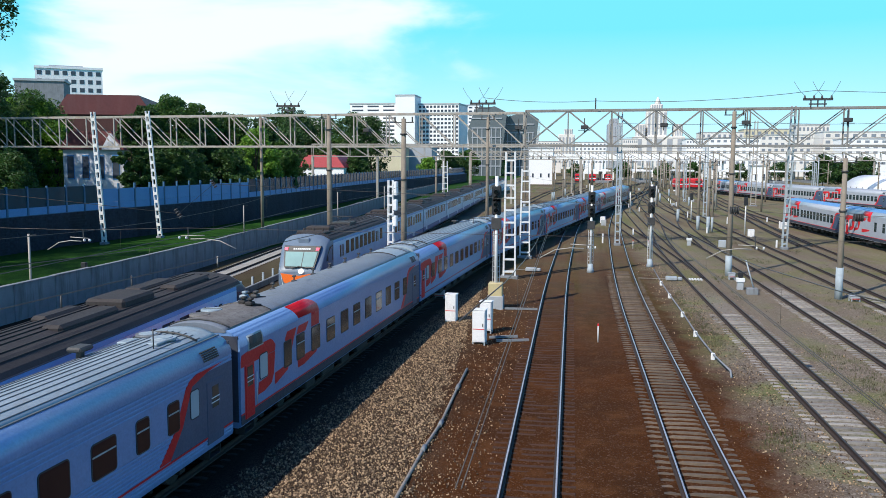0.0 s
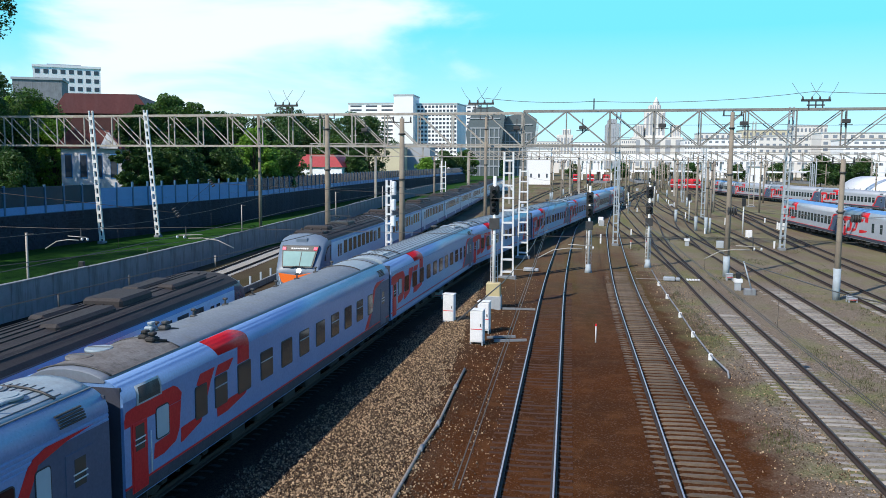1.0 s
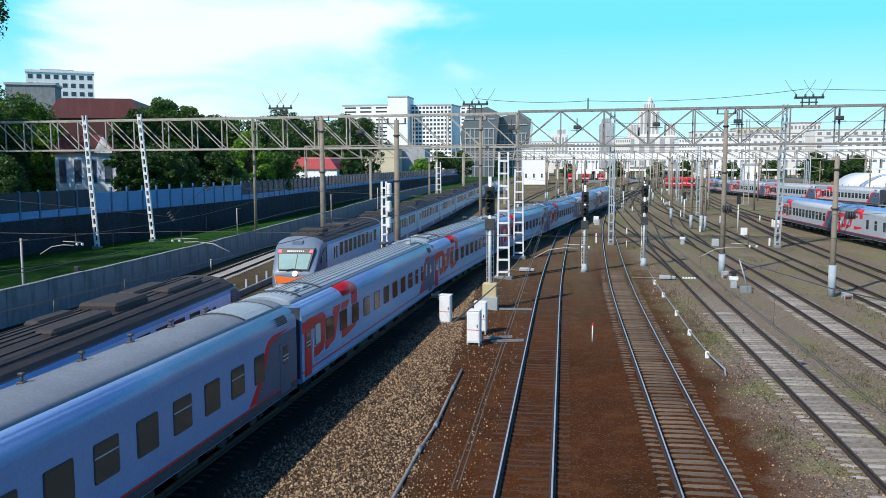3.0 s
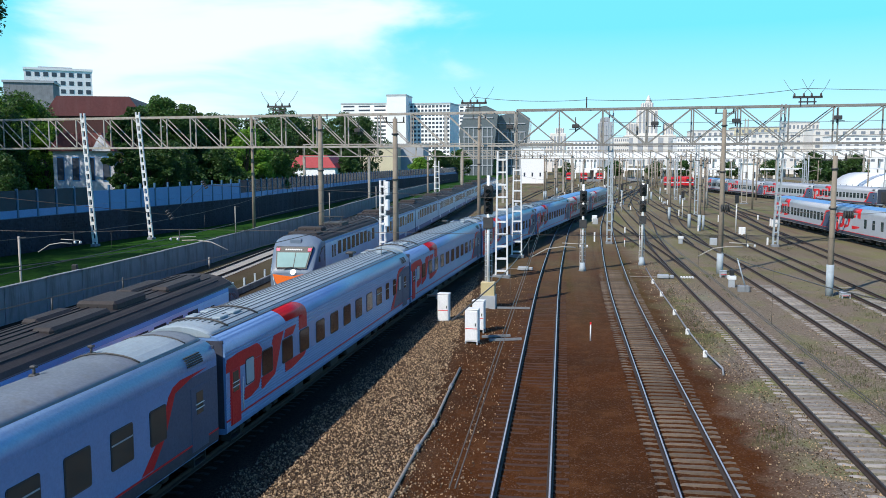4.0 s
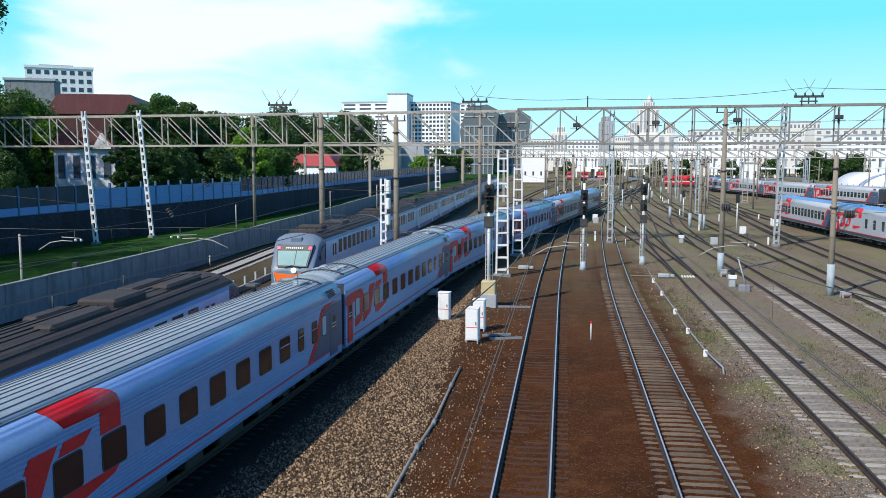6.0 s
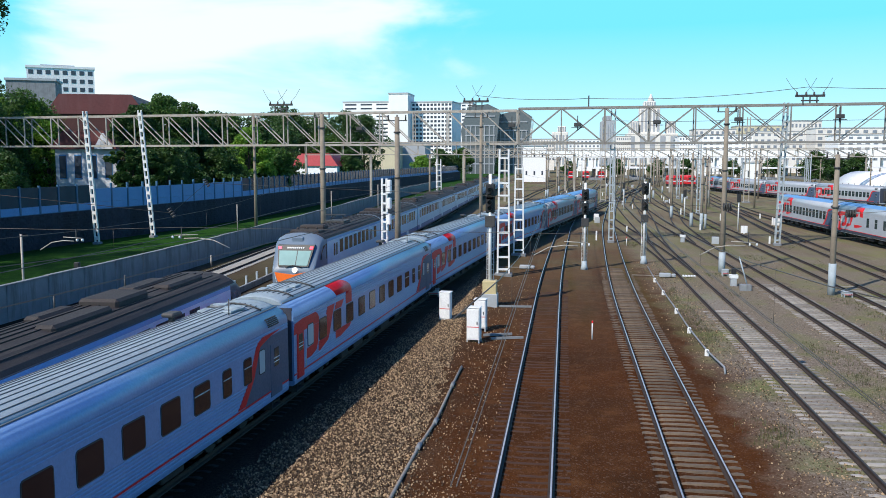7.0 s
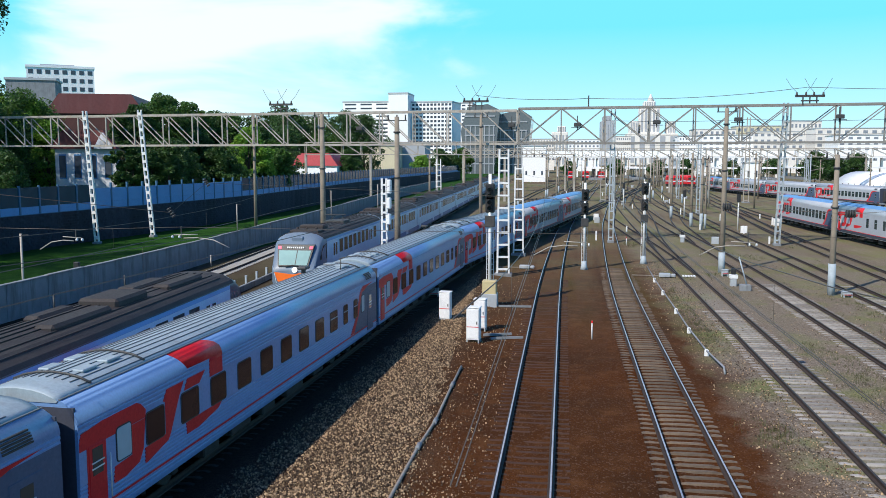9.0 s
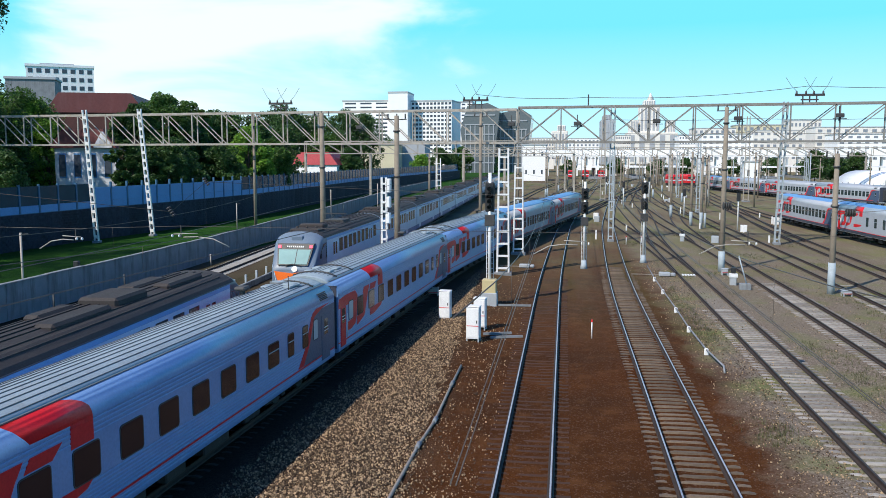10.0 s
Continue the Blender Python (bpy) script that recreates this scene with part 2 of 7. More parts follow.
M["car_low"] = surface("car_dark_grey_paint", (0.070, 0.110, 0.185), (0.050, 0.082, 0.145), 0.8, 14, 0.45, 0.0, 0.03)
M["car_skirt"] = surface("car_skirt_paint", (0.050, 0.058, 0.085), (0.034, 0.040, 0.060), 1.2, 14, 0.6, 0.0, 0.03)
M["car_red"] = surface("car_red_paint", (0.72, 0.018, 0.026), (0.64, 0.015, 0.022), 0.8, 14, 0.42, 0.0, 0.02, spec=0.35)
M["roof_ribbed"] = surface("ribbed_roof", (0.33, 0.40, 0.44), (0.26, 0.325, 0.365), 0.7, 12, 0.5, 0.1, 0.05, stain=(0.24, 0.26, 0.27))
M["roof_silver"] = surface("silver_roof", (0.40, 0.42, 0.45), (0.33, 0.35, 0.38), 0.6, 12, 0.5, 0.0, 0.05, stain=(0.26, 0.26, 0.27))
M["roof_smooth"] = surface("smooth_roof", (0.18, 0.205, 0.24), (0.13, 0.15, 0.18), 0.6, 12, 0.5, 0.0, 0.05, stain=(0.14, 0.14, 0.14))
M["roof_soot"] = surface("sooty_roof", (0.12, 0.10, 0.085), (0.20, 0.19, 0.18), 1.6, 14, 0.8, 0.0, 0.1, stain=(0.05, 0.045, 0.04))
M["roof_blue"] = surface("blue_roof", (0.16, 0.33, 0.62), (0.13, 0.27, 0.52), 0.7, 12, 0.4, 0.0, 0.03)
M["seam"] = surface("roof_seam", (0.12, 0.13, 0.14), (0.16, 0.17, 0.18), 2, 20, 0.6)
M["pane_brown"] = plain_glass("brown_tinted_glass", (0.034, 0.014, 0.017), 0.14, 0.16)
M["pane_green"] = plain_glass("green_tinted_glass", (0.035, 0.055, 0.055), 0.10)
M["pane_pale"] = plain_glass("frosted_glass", (0.42, 0.50, 0.55), 0.3)
M["rubber"] = surface("rubber", (0.03, 0.03, 0.032), (0.045, 0.045, 0.047), 4, 30, 0.7)
M["emu_grey"] = surface("emu_grey_paint", (0.165, 0.22, 0.285), (0.125, 0.17, 0.23), 0.8, 14, 0.4, 0, 0.02)
M["emu_dark"] = surface("emu_dark_paint", (0.055, 0.068, 0.095), (0.04, 0.05, 0.07), 0.8, 14, 0.4, 0, 0.02)
M["emu_white"] = surface("emu_white_paint", (0.70, 0.84, 0.92), (0.60, 0.73, 0.83), 0.8, 14, 0.4, 0, 0.02)
M["emu_blue"] = surface("emu_blue_paint", (0.10, 0.20, 0.42), (0.07, 0.15, 0.34), 0.8, 14, 0.4, 0, 0.02)
M["emu_sky"] = surface("emu_light_blue_paint", (0.24, 0.48, 0.76), (0.19, 0.40, 0.66), 0.8, 14, 0.4, 0, 0.02)
# dusty roof whose base colour is darkened to stand for shade
M["emu_roof"] = surface("dusty_roof", (0.036, 0.028, 0.026), (0.021, 0.017, 0.017), 0.7, 12, 0.75, 0, 0.1, stain=(0.035, 0.03, 0.027))
M["orange"] = surface("orange_paint", (0.95, 0.19, 0.02), (0.88, 0.16, 0.02), 1, 14, 0.4, 0, 0.02)
M["screen"] = plain_glass("windscreen", (0.30, 0.46, 0.43), 0.12)
M["lamp_red"] = surface("red_tail_lamp", (1.0, 0.035, 0.09), (1.0, 0.035, 0.09), 1, 5, 0.3, 0, 0, glow=1.6)
M["lamp_white"] = surface("white_head_lamp", (1, 0.97, 0.9), (1, 0.97, 0.9), 1, 5, 0.3, 0, 0, glow=2.0)
M["barrier_blue"] = surface("blue_barrier_panel", (0.080, 0.27, 0.56), (0.060, 0.21, 0.47), 0.4, 9, 0.5, 0, 0.03)
M["barrier_post"] = surface("grey_blue_post", (0.050, 0.15, 0.27), (0.036, 0.11, 0.20), 0.8, 9, 0.6, 0.1, 0.03)
M["barrier_glass"] = plain_glass("barrier_glass", (0.007, 0.055, 0.085), 0.2)
M["barrier_glass"].node_tree.nodes["Principled BSDF"].inputs["Transmission Weight"].default_value = 0.15
M["barrier_glass"].node_tree.nodes["Principled BSDF"].inputs["Specular IOR Level"].default_value = 0.1
M["steel_dark_beam"] = surface("grey_gantry_paint", (0.26, 0.255, 0.235), (0.17, 0.16, 0.14), 1.2, 20, 0.6, 0.0, stain=(0.11, 0.07, 0.05))
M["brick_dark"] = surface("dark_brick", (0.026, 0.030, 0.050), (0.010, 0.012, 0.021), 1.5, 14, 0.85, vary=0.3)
M["weeds"] = leaves("dry_weeds", (0.045, 0.06, 0.015), (0.14, 0.13, 0.045))
M["bark"] = surface("bark", (0.10, 0.07, 0.05), (0.06, 0.045, 0.035), 3, 20, 0.9)
M["leaf"] = leaves("leaf_green", (0.025, 0.068, 0.012), (0.10, 0.21, 0.03))
M["leaf_lime"] = leaves("leaf_lime", (0.08, 0.20, 0.015), (0.24, 0.42, 0.05))
M["leaf_dark"] = leaves("leaf_dark", (0.018, 0.052, 0.010), (0.066, 0.145, 0.026))
M["house_white"] = surface("white_plaster", (0.92, 0.92, 0.91), (0.86, 0.86, 0.85), 0.1, 3, 0.85)
# aged plaster, greyed and blued further to hold the villa's shade
M["villa_plaster"] = surface("aged_villa_plaster", (0.60, 0.62, 0.67), (0.50, 0.52, 0.57), 0.4, 6, 0.9, stain=(0.36, 0.37, 0.41))
M["house_cream"] = surface("cream_plaster", (0.66, 0.60, 0.42), (0.58, 0.52, 0.36), 0.2, 3, 0.85)
M["house_grey"] = surface("grey_facade", (0.40, 0.42, 0.45), (0.33, 0.35, 0.38), 0.1, 3, 0.8)
M["house_tan"] = surface("tan_stone", (0.82, 0.78, 0.72), (0.72, 0.68, 0.62), 0.05, 2, 0.85)
M["brick_red"] = surface("old_dark_red_brick", (0.10, 0.036, 0.032), (0.06, 0.024, 0.022), 0.3, 6, 0.9, vary=0.2)
M["roof_red"] = surface("red_metal_roof", (0.15, 0.035, 0.033), (0.11, 0.027, 0.027), 0.2, 3, 0.6, stain=(0.14, 0.05, 0.05))
M["roof_bright"] = surface("bright_red_roof", (0.62, 0.10, 0.11), (0.52, 0.08, 0.09), 0.3, 3, 0.6)
M["roof_grey"] = surface("grey_metal_roof", (0.45, 0.47, 0.48), (0.36, 0.38, 0.40), 0.2, 3, 0.6)
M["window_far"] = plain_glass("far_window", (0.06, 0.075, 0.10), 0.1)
# distance haze is mixed into this paler window colour
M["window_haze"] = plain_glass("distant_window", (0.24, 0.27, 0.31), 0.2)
M["glass_front"] = plain_glass("glass_front", (0.13, 0.15, 0.16), 0.08)
M["yellow"] = surface("yellow_paint", (0.60, 0.50, 0.27), (0.50, 0.41, 0.22), 2, 20, 0.6)
M["box_white"] = surface("cabinet_white", (0.86, 0.86, 0.85), (0.76, 0.76, 0.75), 2, 20, 0.45)
M["box_grey"] = surface("cabinet_grey", (0.42, 0.45, 0.47), (0.34, 0.36, 0.38), 2, 20, 0.5)
M["porcelain"] = surface("white_insulator", (0.85, 0.85, 0.83), (0.75, 0.74, 0.72), 3, 20, 0.25)


def stone_material():
    m, nt, bsdf = start("crushed_stone")
    geo = nt.nodes.new("ShaderNodeNewGeometry")
    c = mix_colour(nt, ranged(nt, geo.outputs["Random Per Island"], 0.35, 1.0), (0.060, 0.036, 0.019), (0.52, 0.36, 0.21))
    sep = nt.nodes.new("ShaderNodeSeparateXYZ")
    nt.links.new(geo.outputs["Position"], sep.inputs[0])
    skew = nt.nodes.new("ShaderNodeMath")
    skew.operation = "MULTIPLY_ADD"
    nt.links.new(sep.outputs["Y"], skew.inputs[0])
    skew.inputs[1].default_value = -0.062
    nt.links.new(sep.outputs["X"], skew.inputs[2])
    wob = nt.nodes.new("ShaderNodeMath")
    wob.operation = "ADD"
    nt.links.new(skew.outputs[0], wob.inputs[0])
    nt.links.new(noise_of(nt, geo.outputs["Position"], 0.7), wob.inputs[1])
    # brake dust and the train's shade, painted into the stones beside the running line
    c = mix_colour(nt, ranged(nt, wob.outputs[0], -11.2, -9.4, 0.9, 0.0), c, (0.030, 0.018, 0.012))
    nt.links.new(c, bsdf.inputs["Base Color"])
    bsdf.inputs["Roughness"].default_value = 0.9
    return m


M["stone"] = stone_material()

# ---- mesh helpers ----


def part(name, bm, material, parent=None, label=""):
    """One mesh object out of a bmesh, under a thing or a part of one."""
    me = bpy.data.meshes.new(name)
    bmesh.ops.recalc_face_normals(bm, faces=bm.faces)
    bm.to_mesh(me)
    bm.free()
    me.materials.append(material)
    ob = new(name, me)
    ob.parent = parent
    return tagged(ob, label)


def share(name, me, m, parent=None):
    """Another object on a mesh that is already there."""
    ob = new(name, me)
    ob.parent = parent
    ob.matrix_basis = m
    return ob


def thing(name, label, category, m=None, group="", kind=""):
    ob = new(name)
    ob.empty_display_size = 0.3
    if m is not None:
        ob.matrix_basis = m
    return tagged(ob, label, category, group, kind)


def box(bm, x0, x1, y0, y1, z0, z1, bevel=0.0):
    vs = [bm.verts.new((x, y, z)) for z in (z0, z1) for y in (y0, y1) for x in (x0, x1)]
    fs = [bm.faces.new([vs[i] for i in f]) for f in ((0, 2, 3, 1), (4, 5, 7, 6), (0, 1, 5, 4), (2, 6, 7, 3), (0, 4, 6, 2), (1, 3, 7, 5))]
    if bevel:
        bmesh.ops.bevel(bm, geom=list({e for f in fs for e in f.edges}), offset=bevel, segments=1, affect="EDGES", profile=0.5)
    return vs


def boxes(*dims, bevel=0.0):
    bm = bmesh.new()
    for d in dims:
        box(bm, *d, bevel=bevel)
    return bm


def bar(bm, p, q, w, h=None):
    """A square bar from p to q."""
    p, q, h = Vector(p), Vector(q), h or w
    d = (q - p).normalized()
    side = d.cross(Vector((0, 0, 1)))
    side = side.normalized() if side.length > 1e-4 else Vector((1, 0, 0))
    up = side.cross(d)
    vs = [bm.verts.new(e + side * (a * w / 2) + up * (b * h / 2)) for e in (p, q) for a, b in ((-1, -1), (1, -1), (1, 1), (-1, 1))]
    for f in ((3, 2, 1, 0), (4, 5, 6, 7), (0, 1, 5, 4), (1, 2, 6, 5), (2, 3, 7, 6), (3, 0, 4, 7)):
        bm.faces.new([vs[i] for i in f])


def tube(bm, pts, r, n=8, caps=True, r2=None):
    """A round tube through points; the radius may run from r to r2."""
    pts = [Vector(p) for p in pts]
    rings = []
    for i, p in enumerate(pts):
        d = (pts[min(i + 1, len(pts) - 1)] - pts[max(i - 1, 0)]).normalized()
        a = d.cross(Vector((0, 0, 1)))
        a = a.normalized() if a.length > 1e-3 else Vector((1, 0, 0))
        b = d.cross(a)
        k = r if r2 is None else r + (r2 - r) * i / (len(pts) - 1)
        rings.append([bm.verts.new(p + (a * math.cos(2 * math.pi * j / n) + b * math.sin(2 * math.pi * j / n)) * k) for j in range(n)])
    for s, e in zip(rings, rings[1:]):
        for j in range(n):
            f = bm.faces.new((s[j], s[(j + 1) % n], e[(j + 1) % n], e[j]))
            f.smooth = True
    if caps:
        bm.faces.new(rings[0][::-1])
        bm.faces.new(rings[-1])


def loft(bm, profile, stations, closed=True, smooth=False):
    """Profile points (x, z) carried through stations of (y, scale in x, scale in z, lift)."""
    rings = [[bm.verts.new((x * sx, y, z * sz + dz)) for x, z in profile] for y, sx, sz, dz in stations]
    n = len(profile)
    for s, e in zip(rings, rings[1:]):
        for j in range(n if closed else n - 1):
            f = bm.faces.new((s[j], s[(j + 1) % n], e[(j + 1) % n], e[j]))
            f.smooth = smooth
    if closed:
        bm.faces.new(rings[0][::-1])
        bm.faces.new(rings[-1])


def disc(bm, c, axis, r, w, n=16):
    c, axis = Vector(c), Vector(axis).normalized()
    tube(bm, [c - axis * w / 2, c + axis * w / 2], r, n)


class Way:
    """A smooth line over the plan through points of (x, y)."""

    def __init__(self, pts, step=1.0, soft=18):
        ys = np.arange(pts[0][1], pts[-1][1] + step, step)
        xs = np.interp(ys, [p[1] for p in pts], [p[0] for p in pts])
        k = np.ones(soft) / soft
        lead = np.concatenate([xs[0] - (xs[1] - xs[0]) * np.arange(soft, 0, -1), xs, xs[-1] + (xs[-1] - xs[-2]) * np.arange(1, soft + 1)])
        sm = np.convolve(np.convolve(lead, k, "same"), k, "same")[soft:-soft]
        self.x, self.y = sm, ys
        self.s = np.concatenate([[0], np.cumsum(np.hypot(np.diff(sm), np.diff(ys)))])
        self.s -= np.interp(0.0, ys, self.s)

    def at(self, s):
        """Place and heading at a way along the line."""
        y = np.interp(s, self.s, self.y)
        e = 0.5
        dx = (np.interp(y + e, self.y, self.x) - np.interp(y - e, self.y, self.x)) / (2 * e)
        return float(np.interp(y, self.y, self.x)), float(y), math.atan2(dx, 1.0)

    def atx(self, y):
        return float(np.interp(y, self.y, self.x))


RAIL_TOP = 0.20
RAIL_SIDE = [(-0.10, 0.022), (0.10, 0.022), (0.085, 0.055), (0.022, 0.085), (0.022, 0.150), (0.038, 0.160), (0.038, 0.194), (-0.038, 0.194), (-0.038, 0.160), (-0.022, 0.150), (-0.022, 0.085), (-0.085, 0.055)]
RAIL_HEAD = [(-0.026, 0.1935), (0.026, 0.1935), (0.024, 0.199), (-0.024, 0.199)]


def sweep(bm, profile, way, y0, y1, off, step):
    rings = []
    for y in np.arange(y0, y1 + step, step):
        x, _, a = way.at(np.interp(y, way.y, way.s))
        c, s = math.cos(a), math.sin(a)
        rings.append([bm.verts.new((x + (off + px) * c, y - (off + px) * s, pz)) for px, pz in profile])
    n = len(profile)
    for p, q in zip(rings, rings[1:]):
        for j in range(n):
            bm.faces.new((p[j], p[(j + 1) % n], q[(j + 1) % n], q[j]))


def sleeper_mesh(name, material, half=1.35, top=0.035):
    bm = bmesh.new()
    # ends and middle show; soil covers the seats under the rails
    pts = [(-half, -0.3), (-1.16, 0.55), (-0.96, -0.35), (-0.66, -0.35), (-0.48, 0.95), (0.0, 1.0), (0.48, 0.95), (0.66, -0.35), (0.96, -0.35), (1.16, 0.55), (half, -0.3)]
    rings = []
    for x, k in pts:
        h = top * k
        rings.append([bm.verts.new((x, dy, dz)) for dy, dz in ((-0.105, -0.09), (0.105, -0.09), (0.072, h), (-0.072, h))])
    for p, q in zip(rings, rings[1:]):
        for j in range(4):
            bm.faces.new((p[j], p[(j + 1) % 4], q[(j + 1) % 4], q[j]))
    bm.faces.new(rings[0][::-1])
    bm.faces.new(rings[-1])
    me = bpy.data.meshes.new(name)
    bmesh.ops.recalc_face_normals(bm, faces=bm.faces)
    bm.to_mesh(me)
    bm.free()
    me.materials.append(material)
    return me


LATE = []  # pieces that are built at the end of the file


def track(label, pts, y0, y1, head, sleeper, near, far, top=0.035, step=2.0, soft=18, pitch=0.512):
    """Two rails on sleepers: those up to near as pieces of their own, the rest up to far joined."""
    way = Way(pts, soft=soft)
    root = thing("railway_track", label, "railway track", kind="structure")
    for off in (-0.795, 0.795):
        bm = bmesh.new()
        sweep(bm, RAIL_SIDE, way, y0, y1, off, step)
        rail = part("rail", bm, M["rail_side"], root)
        bm = bmesh.new()
        sweep(bm, RAIL_HEAD, way, y0, y1, off, step)
        part("rail_head", bm, head, rail)
    if sleeper:
        LATE.append((root, way, sleeper, y0, near, far, top, pitch))
    return way, root


def lay_sleepers():
    meshes = {}
    for root, way, sleeper, y0, near, far, top, pitch in LATE:
        key = (sleeper.name, top)
        if key not in meshes:
            meshes[key] = sleeper_mesh("sleeper", sleeper, top=top)
        rest_v, rest_f = [], []
        base = [(-1.35, -0.13, -0.05), (1.35, -0.13, -0.05), (1.35, 0.13, -0.05), (-1.35, 0.13, -0.05), (-1.33, -0.11, top * 0.9), (1.33, -0.11, top * 0.9), (1.33, 0.11, top * 0.9), (-1.33, 0.11, top * 0.9)]
        s, end = float(np.interp(y0, way.y, way.s)), float(np.interp(far, way.y, way.s))
        while s < end:
            x, y, a = way.at(s)
            turn = -math.degrees(a) + random.uniform(-0.7, 0.7)
            m = pose(x + random.uniform(-0.02, 0.02), y + random.uniform(-0.02, 0.02), random.uniform(-0.012, 0.008) - max(0.0, 1 - (end - s) / 9.0) * random.uniform(0.0, 0.06), 0, 0, turn)
            if y < near:
                share("sleeper", meshes[key], m, root)
            else:
                o = len(rest_v)
                rest_v += [m @ Vector(v) for v in base]
                rest_f += [[o + i for i in f] for f in ((4, 5, 6, 7), (0, 1, 5, 4), (1, 2, 6, 5), (2, 3, 7, 6), (3, 0, 4, 7))]
            s += pitch
        if rest_v:
            me = bpy.data.meshes.new("far_sleepers")
            me.from_pydata(rest_v, [], rest_f)
            me.materials.append(sleeper)
            ob = new("far_sleepers", me)
            ob.parent = root
            tagged(ob, kind="stuff")


# ---- ground ----


def build_ground():
    xs = np.concatenate([np.linspace(-2500, -90, 14), np.linspace(-80, -34, 12), np.linspace(-33, -13, 15), np.arange(-12.5, 20, 0.45), np.linspace(20.5, 60, 26), np.linspace(75, 2500, 14)])
    ys = np.concatenate([np.linspace(-300, 5, 10), np.arange(12, 62, 0.45), np.linspace(63, 160, 60), np.linspace(175, 3500, 24)])
    bm = bmesh.new()
    grid = []
    for y in ys:
        row = []
        for x in xs:
            z = 0.0
            if -13 < x < 60 and 10 < y < 160:
                z = 0.035 * noise.noise((x * 0.8, y * 0.8, 0)) + 0.02 * noise.noise((x * 2.1, y * 2.1, 5)) - 0.02
            if -8.6 < x < -3.6 and 5 < y < 110:
                # shoulder of loose ballast beside the running line
                z += 0.22 * max(0.0, 1 - abs(x + 6.4) / 2.2)
            row.append(bm.verts.new((x, y, z)))
        grid.append(row)
    for a, b in zip(grid, grid[1:]):
        for i in range(len(xs) - 1):
            f = bm.faces.new((a[i], a[i + 1], b[i + 1], b[i]))
            f.smooth = True
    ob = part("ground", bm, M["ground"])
    tagged(ob, "rust-brown oily ballast, pale gravel and weedy verges of a railway yard", "ground", kind="structure")


build_ground()

W1, TRACK1 = track("polished steel rails on oil-soaked buried sleepers", [(-1.06, 5), (-1.06, 62), (-0.73, 82), (0.06, 116), (2.4, 160), (6, 220), (13, 330), (20, 520)], 6, 420, M["rail_head"], M["sleeper_buried"], 66, 66, top=-0.016)
W2, TRACK2 = track("polished steel rails on pale concrete sleepers", [(4.15, 5), (4.15, 58), (4.75, 82), (5.95, 117), (9.0, 165), (15, 240), (24, 360), (34, 520)], 6, 420, M["rail_head"], M["sleeper"], 74, 74, top=0.034)
W3, TRACK3 = track("dull rails on grey concrete sleepers with a turnout", [(10.0, 5), (10.0, 64), (10.2, 80), (10.3, 115), (10.6, 140), (12.2, 235), (17, 330), (30, 520)], 12, 420, M["rail_dull"], M["sleeper_grey"], 54, 54, top=0.034)
W4, TRACK4 = track("dull rails on grey concrete sleepers among weeds", [(15.3, 20), (15.4, 62), (15.35, 84), (14.9, 104), (14.3, 122), (14.8, 170), (19, 240), (30, 330), (46, 520)], 25, 420, M["rail_dull"], M["sleeper_grey"], 66, 66, top=0.034)
W5, TRACK5 = track("dull siding rails on weathered sleepers", [(20.8, 30), (20.9, 60), (21.0, 88), (21.2, 126), (23, 190), (30, 300), (50, 520)], 35, 420, M["rail_dull"], M["sleeper_grey"], 66, 66, top=0.03)
W6, TRACK6 = track("dull siding rails on weathered sleepers", [(25.2, 40), (25.8, 72), (26.6, 96), (28.0, 122), (32, 190), (41, 300), (58, 520)], 50, 420, M["rail_dull"], None, 0, 0)
W7, TRACK7 = track("siding rails under parked carriages", [(37.5, 50), (35.9, 74), (34.7, 92), (33.7, 108), (32.7, 131), (33.2, 160), (36, 200), (44, 300), (64, 520)], 60, 420, M["rail_dull"], None, 0, 0)
W8, TRACK8 = track("siding rails under parked carriages", [(71, 118), (66.4, 143), (61.6, 168), (56.4, 193), (51.0, 218), (47.0, 243), (44.6, 268), (44.5, 300), (50, 360), (58, 420), (72, 520)], 125, 420, M["rail_dull"], None, 0, 0)
WT, TRACKT = track("rails of the curved running line under the moving train", [(-17.0, -70), (-12.05, 20), (-10.4, 50), (-9.05, 70), (-6.85, 84), (-4.1, 100), (-0.85, 120), (2.35, 140), (13.0, 204), (26.5, 290), (47, 420)], 4, 400, M["rail_dull"], M["sleeper_shaded"], 50, 60, soft=14)
WE, TRACKE = track("rails under standing commuter trains", [(-15.9, 0), (-16.2, 26), (-17.0, 40), (-18.55, 55), (-18.8, 75), (-19.1, 92), (-20.2, 140), (-22.3, 223), (-24, 330), (-24, 480)], 10, 470, M["rail_dull"], M["sleeper"], 0, 120, soft=8)
WL, TRACKL = track("empty rails beside a concrete wall", [(-28.0, 10), (-28.4, 62), (-30.2, 85), (-32.2, 130), (-36, 200), (-38, 330), (-40, 480)], 20, 470, M["rail_dull"], M["sleeper_pale"], 0, 150, top=0.06, pitch=0.62)
